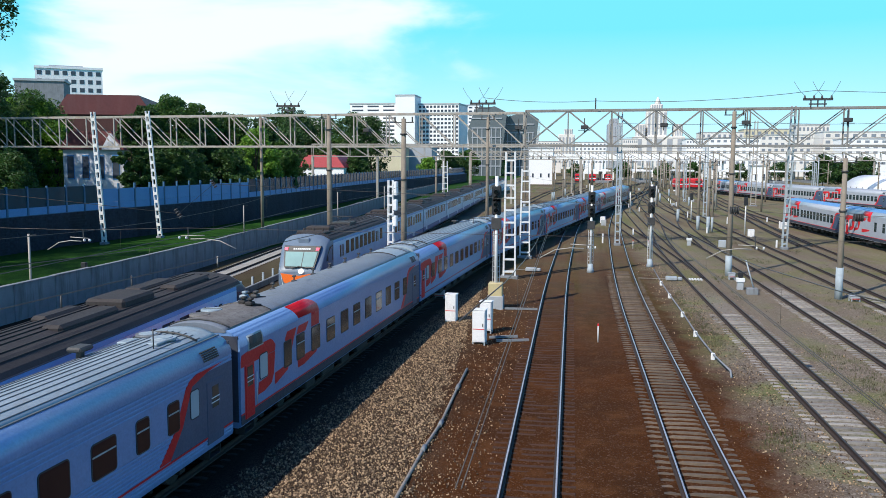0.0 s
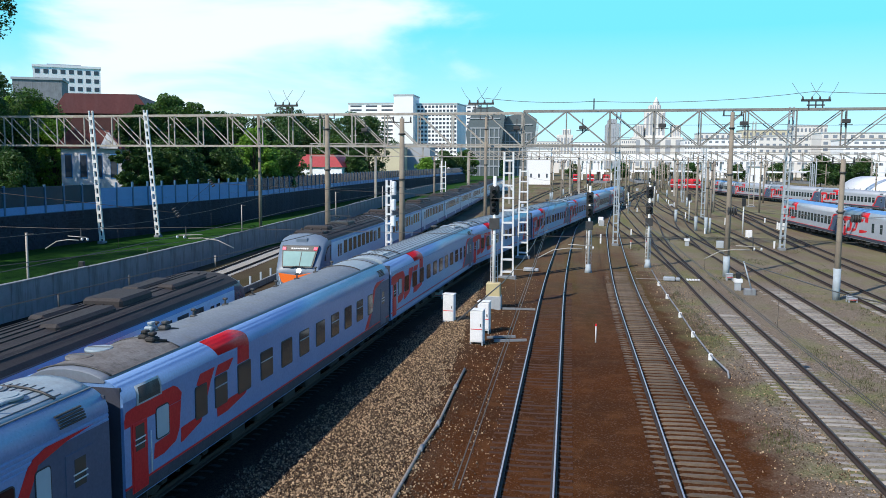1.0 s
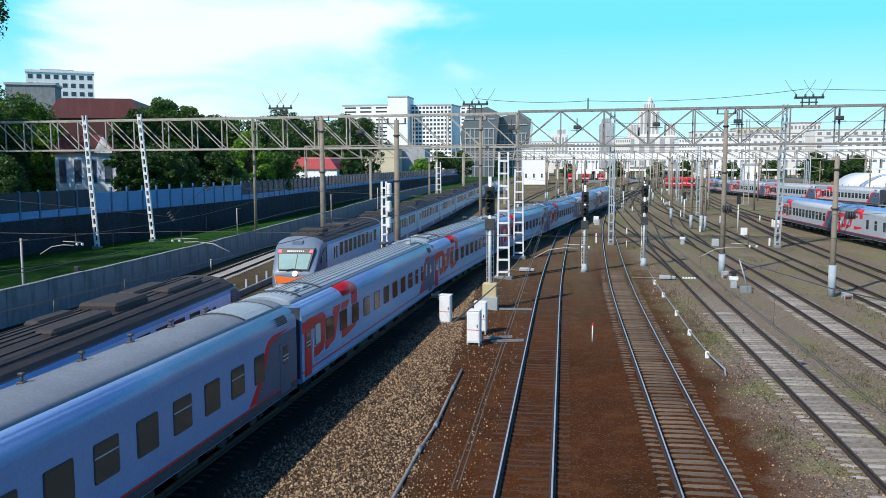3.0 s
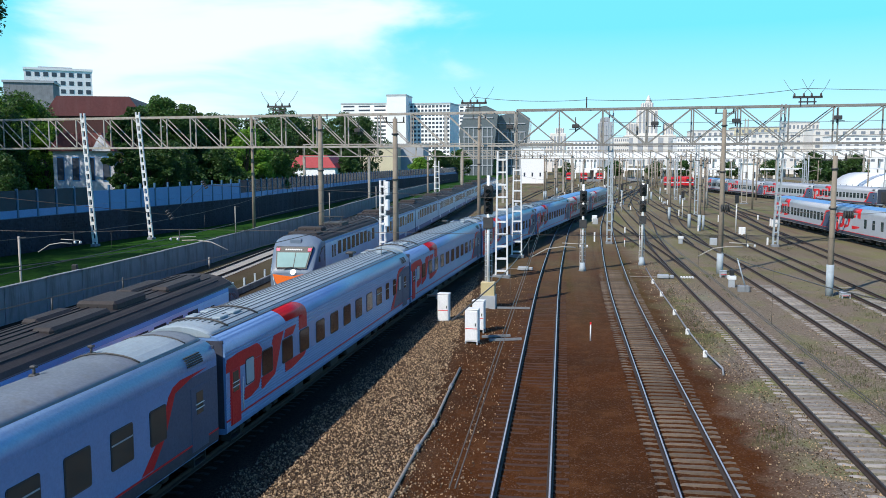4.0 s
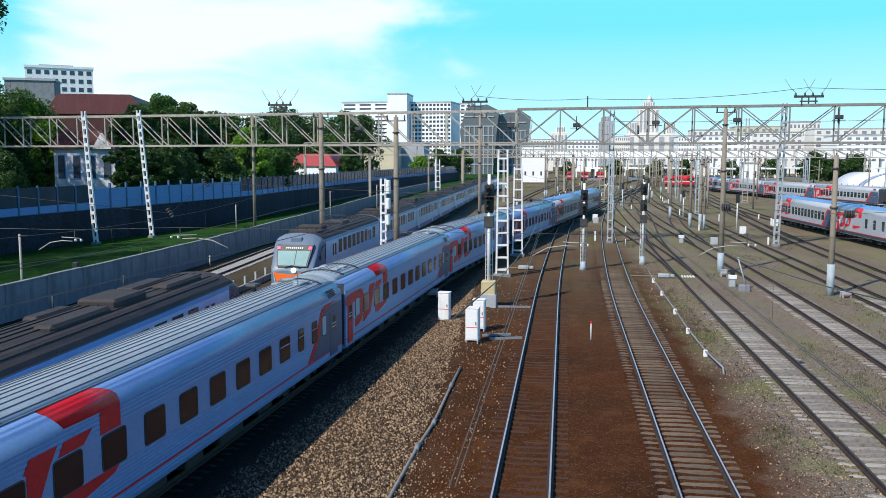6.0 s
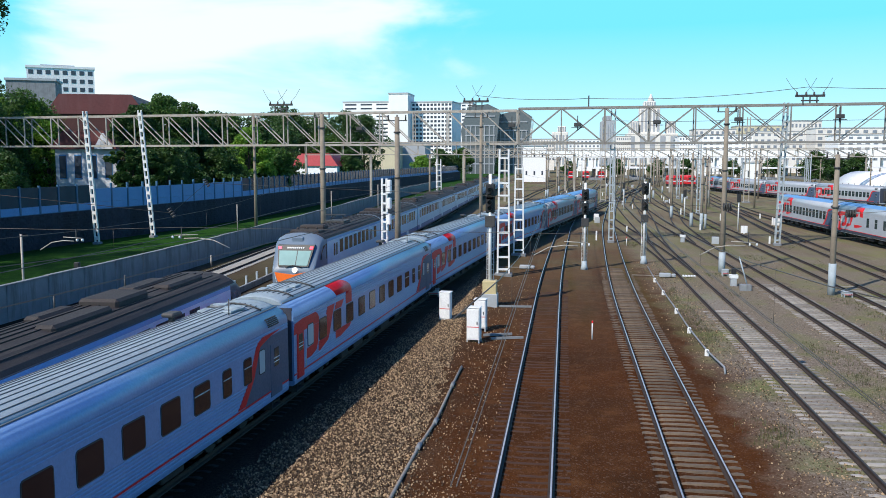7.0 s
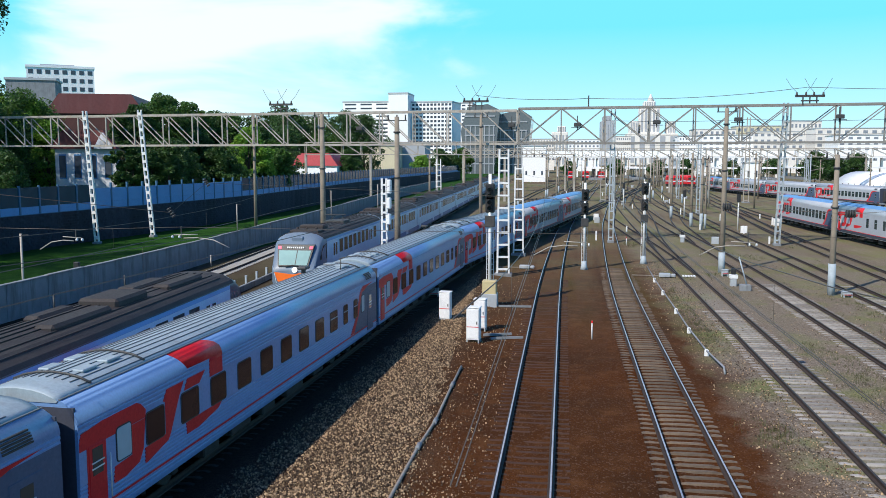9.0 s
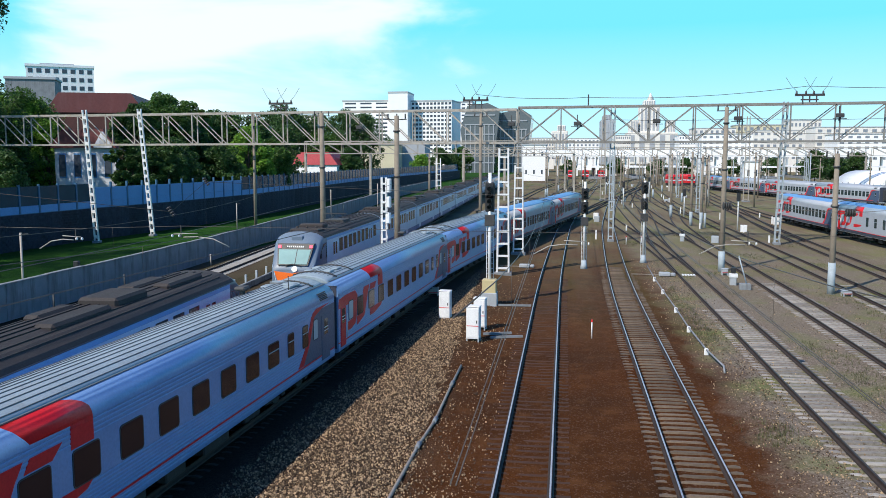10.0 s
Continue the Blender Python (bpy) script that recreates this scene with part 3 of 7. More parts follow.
# crossovers of the station throat
for pts, y0, y1 in (
    ([(10.0, 60), (10.0, 72), (9.5, 90), (8.1, 113), (6.95, 135), (7.4, 150)], 70, 136),
    ([(1.0, 128), (1.9, 138), (9.0, 187), (22, 280)], 130, 276),
    ([(10.2, 84), (10.6, 100), (13.2, 135), (14.4, 160)], 86, 158),
    ([(15.2, 92), (16.4, 125), (20.6, 165), (23, 200)], 96, 190),
    ([(-4, 170), (0, 240), (10, 340), (16, 420)], 180, 410),
    ([(12, 170), (19, 240), (34, 340), (50, 420)], 176, 410),
    ([(18, 190), (18, 260), (24, 340), (36, 420)], 196, 410),
    ([(30, 180), (36, 250), (54, 340), (76, 420)], 190, 410),
    ([(2, 210), (12, 290), (26, 360), (40, 430)], 216, 410),
    ([(-6, 130), (-5, 160), (-2, 230), (4, 330)], 140, 320),
    ([(-11, 120), (-11, 170), (-8, 240), (-2, 340)], 130, 330),
    ([(20, 120), (19, 170), (22, 260), (32, 360)], 130, 350),
    ([(26, 90), (27.4, 120), (31.5, 160), (34.5, 190)], 100, 186),
):
    track("turnout rails crossing the station throat", pts, y0, y1, M["rail_dull"], None, 0, 0)

# ---- passenger carriages ----
LEN = 24.3
HALF = LEN / 2


SHOULDER = [(1.53, 3.32), (1.52, 3.42), (1.495, 3.51), (1.45, 3.60), (1.385, 3.68), (1.30, 3.75), (1.20, 3.815), (1.10, 3.865)]


def side_profile(ribbed):
    """Right half of the body's section, upwards: (x, z)."""
    pts = [(1.42, 0.70), (1.51, 0.74), (1.53, 0.84)]
    if ribbed:
        z = 0.90
        while z < 1.82:
            pts += [(1.53, z), (1.515, z + 0.018), (1.515, z + 0.042), (1.53, z + 0.06)]
            z += 0.10
        z = 2.92
        while z < 3.30:
            pts += [(1.53, z), (1.517, z + 0.018), (1.517, z + 0.042), (1.53, z + 0.06)]
            z += 0.11
    else:
        pts += [(1.53, 1.9), (1.53, 2.9)]
    return pts + SHOULDER


ROOF_ARC = [(1.10, 3.865), (0.92, 3.95), (0.70, 4.03), (0.40, 4.09), (0.0, 4.12)]


def skin_x(z):
    pts = [(1.42, 0.70), (1.51, 0.74), (1.53, 0.84)] + SHOULDER
    return float(np.interp(z, [p[1] for p in pts], [p[0] for p in pts]))


def band(rows, side, lift=0.007):
    """A painted panel on the flank: rows of (z, from, to), lengths counted from the leading end."""
    bm = bmesh.new()
    zs = sorted({round(float(z), 3) for a, b in zip(rows, rows[1:]) for z in np.linspace(a[0], b[0], max(2, int((b[0] - a[0]) / 0.05) + 1))})
    last = None
    for z in zs:
        a, b = (float(np.interp(z, [r[0] for r in rows], [r[i] for r in rows])) for i in (1, 2))
        x = (skin_x(z) + lift) * side
        cur = [bm.verts.new((x, a - HALF, z)), bm.verts.new((x, b - HALF, z)), bm.verts.new((x - 0.02 * side, a - HALF, z)), bm.verts.new((x - 0.02 * side, b - HALF, z))]
        if last:
            bm.faces.new((last[0], last[1], cur[1], cur[0])).smooth = z > 3.3
            bm.faces.new((last[0], cur[0], cur[2], last[2]))
            bm.faces.new((last[1], last[3], cur[3], cur[1]))
        last = cur
    return bm


def rounded(xa, xb, y0, y1, z0, z1, r, top=True, foot=True):
    """A flat slab between xa and xb whose outline has rounded corners, at its top, its foot or both."""
    pts = []
    for cy, cz, a0, on in ((y1 - r, z1 - r, 0, top), (y0 + r, z1 - r, 90, top), (y0 + r, z0 + r, 180, foot), (y1 - r, z0 + r, 270, foot)):
        if on:
            pts += [(cy + r * math.cos(math.radians(a0 + k)), cz + r * math.sin(math.radians(a0 + k))) for k in (0, 30, 60, 90)]
        else:
            pts.append((y1 if a0 in (0, 270) else y0, z1 if a0 < 180 else z0))
    bm = bmesh.new()
    a, b = ([bm.verts.new((x, y, z)) for y, z in pts] for x in (xa, xb))
    bm.faces.new(a)
    bm.faces.new(b[::-1])
    for k in range(len(pts)):
        bm.faces.new((a[k], a[(k + 1) % len(pts)], b[(k + 1) % len(pts)], b[k]))
    return bm


def window(parent, d0, d1, z0, z1, side, pane, split=False, curve=0.08):
    """A rubber-framed carriage window with its pane."""
    w = 0.035
    y0, y1 = d0 - HALF, d1 - HALF
    ob = part("window", rounded(1.50 * side, 1.546 * side, y0 - w, y1 + w, z0 - w, z1 + w, curve + 0.03), M["rubber"], parent)
    gx = (1.50 * side, 1.551 * side)
    if split:
        zm = z0 + (z1 - z0) * 0.66
        part("pane", rounded(*gx, y0, y1, z0, zm - 0.02, curve, top=False), pane, ob)
        part("vent_bar", boxes((*sorted((1.5 * side, 1.558 * side)), y0, y1, zm - 0.02, zm + 0.02)), M["mast_pale"], ob)
        part("vent_pane", rounded(*gx, y0, y1, zm + 0.02, z1, curve, foot=False), pane, ob)
    else:
        part("pane", rounded(*gx, y0, y1, z0, z1, curve), pane, ob)


def bogie(parent, y, wheels):
    bm = bmesh.new()
    for s in (-1, 1):
        pts = [(y - 1.7, 0.62), (y - 1.2, 0.72), (y - 0.6, 0.55), (y + 0.6, 0.55), (y + 1.2, 0.72), (y + 1.7, 0.62)]
        for a, b in zip(pts, pts[1:]):
            bar(bm, (s * 1.02, a[0], a[1]), (s * 1.02, b[0], b[1]), 0.14, 0.2)
        for k in (-1.2, 1.2):
            box(bm, *sorted((s * 0.92, s * 1.14)), y + k - 0.16, y + k + 0.16, 0.32, 0.62, bevel=0.03)
        for k in (-0.35, 0.35):
            tube(bm, [(s * 1.02, y + k, 0.35), (s * 1.02, y + k, 0.8)], 0.09, 8)
    box(bm, -1.0, 1.0, y - 0.25, y + 0.25, 0.5, 0.8)
    part("bogie", bm, M["under"], parent)
    for k in (-1.2, 1.2):
        bm = bmesh.new()
        for s in (-0.76, 0.76):
            disc(bm, (s, 0, 0), (1, 0, 0), 0.475, 0.13, 20)
            disc(bm, (s * 0.96, 0, 0), (1, 0, 0), 0.5, 0.03, 20)
            for q in range(4):
                a = q * math.pi / 2
                box(bm, s - 0.075, s + 0.075, 0.25 * math.cos(a) - 0.03, 0.25 * math.cos(a) + 0.03, 0.25 * math.sin(a) - 0.03, 0.25 * math.sin(a) + 0.03)
        disc(bm, (0, 0, 0), (1, 0, 0), 0.08, 1.5, 10)
        ob = part("wheelset", bm, M["under"], parent)
        ob.matrix_basis = pose(0, y + k, 0.475)
        wheels.append(ob)


RED_SHAPES = (
    ((0.90, 0.28, 0.34), (0.92, 0.28, 1.02), (2.66, 0.28, 1.02)),
    ((2.66, 0.02, 2.74), (2.86, 0.02, 2.78), (3.06, 0.10, 2.56), (3.15, 0.90, 2.36)),
    ((1.46, 1.30, 1.80), (1.60, 1.31, 2.42), (1.86, 1.36, 2.60), (1.90, 2.10, 2.62), (2.65, 2.10, 2.74)),
    ((1.46, 2.68, 2.80), (1.70, 2.70, 3.85), (1.86, 2.70, 3.98), (1.90, 3.72, 4.0), (2.78, 3.72, 4.50), (2.82, 3.62, 4.54), (3.10, 3.85, 4.74)),
    ((2.80, 4.74, 5.64), (3.10, 4.96, 6.0)),
    ((3.36, 6.28, 7.12), (3.38, 4.98, 7.12), (3.60, 4.80, 7.10), (3.72, 4.72, 6.98), (3.80, 4.64, 6.80), (3.862, 4.58, 6.5)),
    ((1.52, 4.86, 5.50), (1.72, 4.84, 6.80), (1.86, 4.82, 7.0), (1.88, 6.0, 7.04)),
    ((2.80, 6.28, 7.12), (3.37, 6.30, 7.12)),
)
RED_BACK = (
    ((1.18, LEN - 4.3, LEN - 3.75), (1.9, LEN - 3.45, LEN - 3.05), (2.9, LEN - 2.85, LEN - 2.5), (3.10, LEN - 2.6, LEN - 1.6), (3.20, LEN - 2.2, LEN - 0.6)),
)
NEW_WINDOWS = [(2.78, 3.64), (4.58, 5.55), (6.34, 7.30), (8.18, 9.15), (9.98, 10.95), (11.78, 12.75), (13.58, 14.55), (15.38, 16.35), (17.18, 18.1), (19.0, 19.55), (20.5, 21.05)]
SMOOTH_WINDOWS = [(3.55, 4.3), (4.75, 5.6), (6.3, 7.3), (8.05, 9.1), (9.85, 10.9), (11.6, 12.65), (13.4, 14.45), (15.2, 16.25), (17.0, 18.0), (18.75, 19.75), (20.5, 21.35)]
OLD_WINDOWS = [(2.78, 3.64), (3.98, 4.7), (5.0, 5.9), (6.34, 7.25)] + [(8.1 + 1.32 * i, 8.95 + 1.32 * i) for i in range(10)]


MAIL_WINDOWS = [(8.2 + 2.1 * i, 8.75 + 2.1 * i) for i in range(6)]


def roof_patch(roof, name, y0, y1, half, material):
    """A thin sheet that follows the roof's curve."""
    xs = np.linspace(-half, half, 9)
    zs = [float(np.interp(abs(x), [0, 0.4, 0.7, 0.92, 1.10], [4.12, 4.09, 4.03, 3.95, 3.865])) for x in xs]
    bm = bmesh.new()
    loft(bm, [(x, z + 0.022) for x, z in zip(xs, zs)] + [(x, z - 0.03) for x, z in zip(xs[::-1], zs[::-1])], [(y0, 1, 1, 0), (y1, 1, 1, 0)])
    sheet = part(name, bm, material, roof)
    for y in (y0, y1):
        bm = bmesh.new()
        tube(bm, [(x, y, z + 0.03) for x, z in zip(xs, zs)], 0.025, 6)
        part("patch_rim", bm, M["dark_steel"], sheet)


def carriage(kind, label, m=None):
    """A mainline passenger carriage; kind is ribbed, smooth, blue, grey or mail (few windows, blue roof). Returns it and its wheelsets."""
    car = thing("passenger_carriage", label, "train carriage", m, group="carriages of the long-distance trains")
    wheels = []
    ribbed = kind == "ribbed"
    right = side_profile(ribbed)
    ring = right + [(-x, z) for x, z in right[::-1]]
    bm = bmesh.new()
    loft(bm, ring, [(-HALF, 1, 1, 0), (HALF, 1, 1, 0)])
    for f in bm.faces:
        if len(f.verts) == 4 and f.calc_center_median().z > 3.35:
            f.smooth = True
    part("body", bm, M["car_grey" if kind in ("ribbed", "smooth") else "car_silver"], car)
    arc = ROOF_ARC + [(-x, z) for x, z in ROOF_ARC[-2::-1]]
    shell = arc + [(-1.06, 3.82), (1.06, 3.82)]
    bm = bmesh.new()
    loft(bm, shell, [(-HALF - 0.02, 0.97, 0.995, 0), (-HALF + 0.25, 1, 1, 0), (HALF - 0.25, 1, 1, 0), (HALF + 0.02, 0.97, 0.995, 0)], smooth=True)
    roof = part("roof", bm, M[{"ribbed": "roof_ribbed", "smooth": "roof_smooth", "grey": "roof_silver"}.get(kind, "roof_blue")], car)
    if ribbed:
        for x in (-0.94, -0.73, -0.52, -0.31, -0.10, 0.10, 0.31, 0.52, 0.73, 0.94):
            z = float(np.interp(abs(x), [0, 0.4, 0.7, 0.92, 1.10], [4.12, 4.09, 4.03, 3.95, 3.865]))
            part("roof_rib", boxes((x - 0.011, x + 0.011, -HALF + 0.9, HALF - 0.9, z - 0.03, z + 0.02)), M["seam"], roof)
        for s in (-1, 1):
            part("gutter", boxes((*sorted((s * 1.075, s * 1.12)), -HALF, HALF, 3.845, 3.885)), M["seam"], roof)
        for y in (-HALF + 1.9, -HALF + 2.9, HALF - 2.4):
            for x in (-0.5, 0.45):
                z = float(np.interp(abs(x), [0, 0.4, 0.75], [4.12, 4.09, 4.02]))
                part("hatch", boxes((x - 0.16, x + 0.16, y - 0.3, y + 0.3, z - 0.02, z + 0.055), bevel=0.02), M["roof_ribbed"], roof)
        for x, r, mat in ((-0.35, 0.36, "seam"), (0.35, 0.36, "roof_ribbed")):
            bm = bmesh.new()
            disc(bm, (x, HALF - 1.75 - 0.5 * x, 4.12), (0, 0, 1), r, 0.07, 20)
            cap = part("round_hatch", bm, M[mat], roof)
            bm = bmesh.new()
            disc(bm, (x, HALF - 1.75 - 0.5 * x, 4.16), (0, 0, 1), r * 0.72, 0.03, 20)
            part("hatch_lid", bm, M["roof_ribbed"], cap)
        bm = bmesh.new()
        tube(bm, [(-0.75, HALF - 4.2, 3.98), (-0.75, HALF - 4.2, 4.25)], 0.11, 8)
        box(bm, -0.98, -0.52, HALF - 4.5, HALF - 3.9, 4.2, 4.34, bevel=0.05)
        part("roof_vent", bm, M["dark_steel"], roof)
        bm = bmesh.new()
        tube(bm, [(0.62, HALF - 2.9, 4.0), (0.62, HALF - 2.9, 4.6)], 0.02, 6)
        part("aerial", bm, M["dark_steel"], roof)
        for y in (-HALF + 3.6, -HALF + 1.25, HALF - 1.25):
            bm = bmesh.new()
            tube(bm, [(x, y, float(np.interp(abs(x), [0, 0.4, 0.75, 1.05], [4.12, 4.09, 4.02, 3.90])) + 0.04) for x in (-1.05, -0.75, -0.4, 0, 0.4, 0.75, 1.05)], 0.03, 6)
            part("roof_pipe", bm, M["dark_steel"], roof)
    else:
        for i in range(8):
            bm = bmesh.new()
            y = -HALF + 5.0 + i * 2.3
            tube(bm, [(-0.5, y, 3.98), (-0.5, y, 4.34)], 0.035, 8)
            box(bm, -0.58, -0.42, y - 0.07, y + 0.07, 4.26, 4.33, bevel=0.02)
            box(bm, -0.6, -0.4, y - 0.1, y + 0.1, 4.04, 4.12, bevel=0.02)
            part("roof_vent", bm, M["dark_steel"], roof)
        for x, d, r, mat in ((-0.52, 2.1, 0.36, "roof_ribbed"), (-0.45, 1.15, 0.34, "roof_soot")):
            bm = bmesh.new()
            disc(bm, (x, -HALF + d, 4.11), (0, 0, 1), r, 0.08, 20)
            cap = part("roof_cap", bm, M[mat], roof)
            bm = bmesh.new()
            bar(bm, (x - r * 0.9, -HALF + d, 4.165), (x + r * 0.9, -HALF + d + 0.1, 4.165), 0.03)
            part("cap_bar", bm, M["seam"], cap)
        roof_patch(roof, "roof_hatch", HALF - 3.3, HALF - 0.9, 1.0, M["roof_ribbed"])
        if kind == "smooth":
            roof_patch(roof, "soot_patch", -HALF + 0.3, -HALF + 3.6, 1.04, M["roof_soot"])
            for x, y, mat in ((0.38, 3.3, "under"), (0.0, 3.55, "under"), (-0.15, 4.9, "dark_steel"), (-0.5, 4.7, "roof_ribbed")):
                bm = bmesh.new()
                tube(bm, [(x, -HALF + y, 4.0), (x, -HALF + y, 4.32)], 0.07, 8)
                box(bm, x - 0.16, x + 0.12, -HALF + y - 0.17, -HALF + y + 0.17, 4.12, 4.25, bevel=0.04)
                box(bm, x - 0.07, x + 0.1, -HALF + y - 0.12, -HALF + y + 0.1, 4.3, 4.38, bevel=0.02)
                tube(bm, [(x, -HALF + y, 4.16), (x + 0.3, -HALF + y + 0.25, 4.1)], 0.04, 6)
                part("galley_chimney", bm, M[mat], roof)
    for s in (-1, 1):
        bm = bmesh.new()
        lo, hi = sorted((s * 1.5, s * 1.540))
        box(bm, lo, hi, -HALF, HALF, 1.10, 1.155)
        part("red_waistband", bm, M["car_red"], car)
        if not ribbed:
            part("skirt_panel", band(((0.72, 0.02, LEN - 0.02), (0.84, 0.0, LEN), (1.095, 0.0, LEN)), s, 0.004), M["car_skirt"], car, "dark grey lower flank")
        for rows in RED_SHAPES:
            part("red_panel", band(rows, s), M["car_red"], car)
        for rows in RED_BACK:
            part("red_stripe", band(rows, s), M["car_red"], car)
        part("end_panel", band(((1.16, LEN - 3.75, LEN), (1.9, LEN - 3.05, LEN), (2.9, LEN - 2.5, LEN), (3.10, LEN - 1.6, LEN)), s, 0.004), M["car_low"], car, "dark grey end panel beside the door")
        # doors
        door = part("door", boxes((*sorted((s * 1.5, s * 1.552)), 0.34 - HALF, 0.98 - HALF, 0.9, 2.68), bevel=0.012), M["car_red"], car, "red entrance door with barred window")
        part("pane", boxes((*sorted((s * 1.5, s * 1.557)), 0.46 - HALF, 0.86 - HALF, 1.95, 2.6)), M["pane_green"], door)
        for z in (2.1, 2.24):
            part("window_bar", boxes((*sorted((s * 1.5, s * 1.572)), 0.42 - HALF, 0.9 - HALF, z, z + 0.03)), M["white_paint"], door)
        bm = bmesh.new()
        tube(bm, [(s * 1.58, 1.12 - HALF, 1.2), (s * 1.58, 1.12 - HALF, 2.3)], 0.018, 6)
        part("grab_rail", bm, M["white_paint"], car)
        door = part("door", boxes((*sorted((s * 1.5, s * 1.550)), HALF - 1.65, HALF - 0.65, 0.9, 2.78), bevel=0.012), M["car_low"], car, "dark grey entrance door")
        part("pane", boxes((*sorted((s * 1.5, s * 1.556)), HALF - 1.35, HALF - 0.95, 1.95, 2.6)), M["pane_green"], door)
        for z in (2.1, 2.24):
            part("window_bar", boxes((*sorted((s * 1.5, s * 1.571)), HALF - 1.4, HALF - 0.9, z, z + 0.03)), M["white_paint"], door)
        for k in (-HALF + 0.65, HALF - 1.15):
            bm = bmesh.new()
            for i in range(3):
                box(bm, *sorted((s * 1.2, s * (1.5 - 0.05 * i))), k - 0.35, k + 0.35, 0.42 + 0.16 * i, 0.45 + 0.16 * i)
            for q in (-0.35, 0.35):
                box(bm, *sorted((s * 1.15, s * 1.5)), k + q - 0.015, k + q + 0.015, 0.4, 0.86)
            part("step", bm, M["under"], car)
        window(car, 1.46, 2.06, 1.95, 2.76, s, M["pane_pale"])
        if ribbed:
            for i, (a, b) in enumerate(NEW_WINDOWS):
                window(car, a, b, 1.91, 2.73, s, M["pane_brown"], split=i in (9, 10) or i == 8)
            window(car, LEN - 2.6, LEN - 2.15, 1.98, 2.76, s, M["pane_pale"])
        else:
            for i, (a, b) in enumerate({"smooth": SMOOTH_WINDOWS, "mail": MAIL_WINDOWS}.get(kind, OLD_WINDOWS)):
                window(car, a, b - (0.1 if kind == "smooth" else 0.0), 1.84, 2.74 if kind == "smooth" else 2.78, s, M["pane_green"], split=i % 2 == 1, curve=0.04)
        if kind == "smooth":
            # big ventilation grille at the leading end of the dining car
            grille = part("grille", band(((3.10, 0.55, 1.75), (3.60, 0.60, 1.7)), s, 0.02), M["mast_pale"], car, "pale framed ventilation grille")
            part("mesh", band(((3.15, 0.64, 1.66), (3.55, 0.68, 1.62)), s, 0.028), M["dark_steel"], grille)
        # louvre in the roof's shoulder
        bm = bmesh.new()
        for i in range(5):
            z = 3.42 + i * 0.06
            box(bm, *sorted((s * (skin_x(z) - 0.03), s * (skin_x(z) + 0.02))), HALF - 1.75, HALF - 0.85, z, z + 0.04)
        part("louvre", bm, M["dark_steel"], car)
    for y, side in ((-HALF, -1), (HALF, 1)):
        bm = bmesh.new()
        box(bm, -0.75, 0.75, *sorted((y, y + side * 0.30)), 1.15, 3.25, bevel=0.08)
        part("gangway", bm, M["rubber"], car, "black rubber gangway bellows")
        part("end_wall", boxes((-1.45, 1.45, *sorted((y - side * 0.05, y + side * 0.012)), 0.9, 3.7)), M["car_skirt"], car)
        bm = bmesh.new()
        box(bm, -0.14, 0.14, *sorted((y - side * 0.3, y + side * 0.32)), 0.85, 1.12, bevel=0.03)
        part("coupler", bm, M["under"], car)
    for y in (-8.5, 8.5):
        bogie(car, y, wheels)
    part("frame_beam", boxes((-1.3, 1.3, -HALF + 0.1, HALF - 0.1, 0.72, 0.83)), M["under"], car)
    for i, (y, l, w, z) in enumerate(((-5.4, 1.0, 1.3, 0.28), (-3.3, 1.5, 1.3, 0.34), (-0.9, 1.1, 1.25, 0.25), (1.5, 1.7, 1.3, 0.3), (4.2, 1.2, 1.28, 0.36), (5.8, 0.6, 1.2, 0.4))):
        part("equipment_box", boxes((-w, w, y - l / 2, y + l / 2, z, 0.74), bevel=0.04), M["under"], car)
    # added block, no known part; keeps light from showing through beneath the car
    part("pipe_trough", boxes((-0.55, 0.55, -6.6, 6.6, 0.26, 0.73), bevel=0.05), M["under"], car, "dark filler block added to stop light passing under the floor")
    return car, wheels


GAPS = [-0.26 + 24.9 * k for k in range(9)]
TRAIN = []


def wheels_of(car):
    return [o for o in car.children if o.name.startswith("wheelset")]


def make_train():
    ribbed, _ = carriage("ribbed", "silver-grey carriage, ribbed pale roof, brown windows, red end graphics")
    smooth, _ = carriage("smooth", "silver-grey dining carriage with smooth sooty dark roof and red graphics")
    older, _ = carriage("blue", "silver-grey older carriage with blue roof and red graphics")
    kinds = [ribbed, smooth, None, None, None, None, older, None]
    for i, k in enumerate(kinds):
        if k is None:
            k = copy_thing(older if i == 7 else ribbed, Matrix())
        TRAIN.append((k, GAPS[i] + 12.45))
    return ribbed, smooth, older


RIBBED, SMOOTH, OLDER = make_train()


def on_way(way, s, half=8.5):
    """The pose of a vehicle that stands on a line with its middle at s."""
    x0, y0, _ = way.at(s - half)
    x1, y1, _ = way.at(s + half)
    return pose((x0 + x1) / 2, (y0 + y1) / 2, RAIL_TOP, 0, 0, -math.degrees(math.atan2(x1 - x0, y1 - y0)))


def travelled(t):
    return 6.3 * t + 0.013 * t * t


def motions():
    times = [0.5 * i for i in range(21)]
    for car, s0 in TRAIN:
        walk(car, [(t, on_way(WT, s0 - travelled(t))) for t in times])
        for w in wheels_of(car):
            y = w.matrix_basis.translation.y
            turns = [(i / 10, math.degrees(travelled(i / 10) / 0.475)) for i in range(101)]
            walk(w, [(t, pose(0, y, 0.475, a % 360)) for t, a in turns])


# ---- parked carriages ----


def park(src, way, s, turned=True, label=""):
    ob = copy_thing(src, on_way(way, float(np.interp(s, way.y, way.s))) @ pose(0, 0, 0, 0, 0, 180 if turned else 0))
    return tagged(ob, label or src["label"].replace("carriage", "parked carriage", 1))


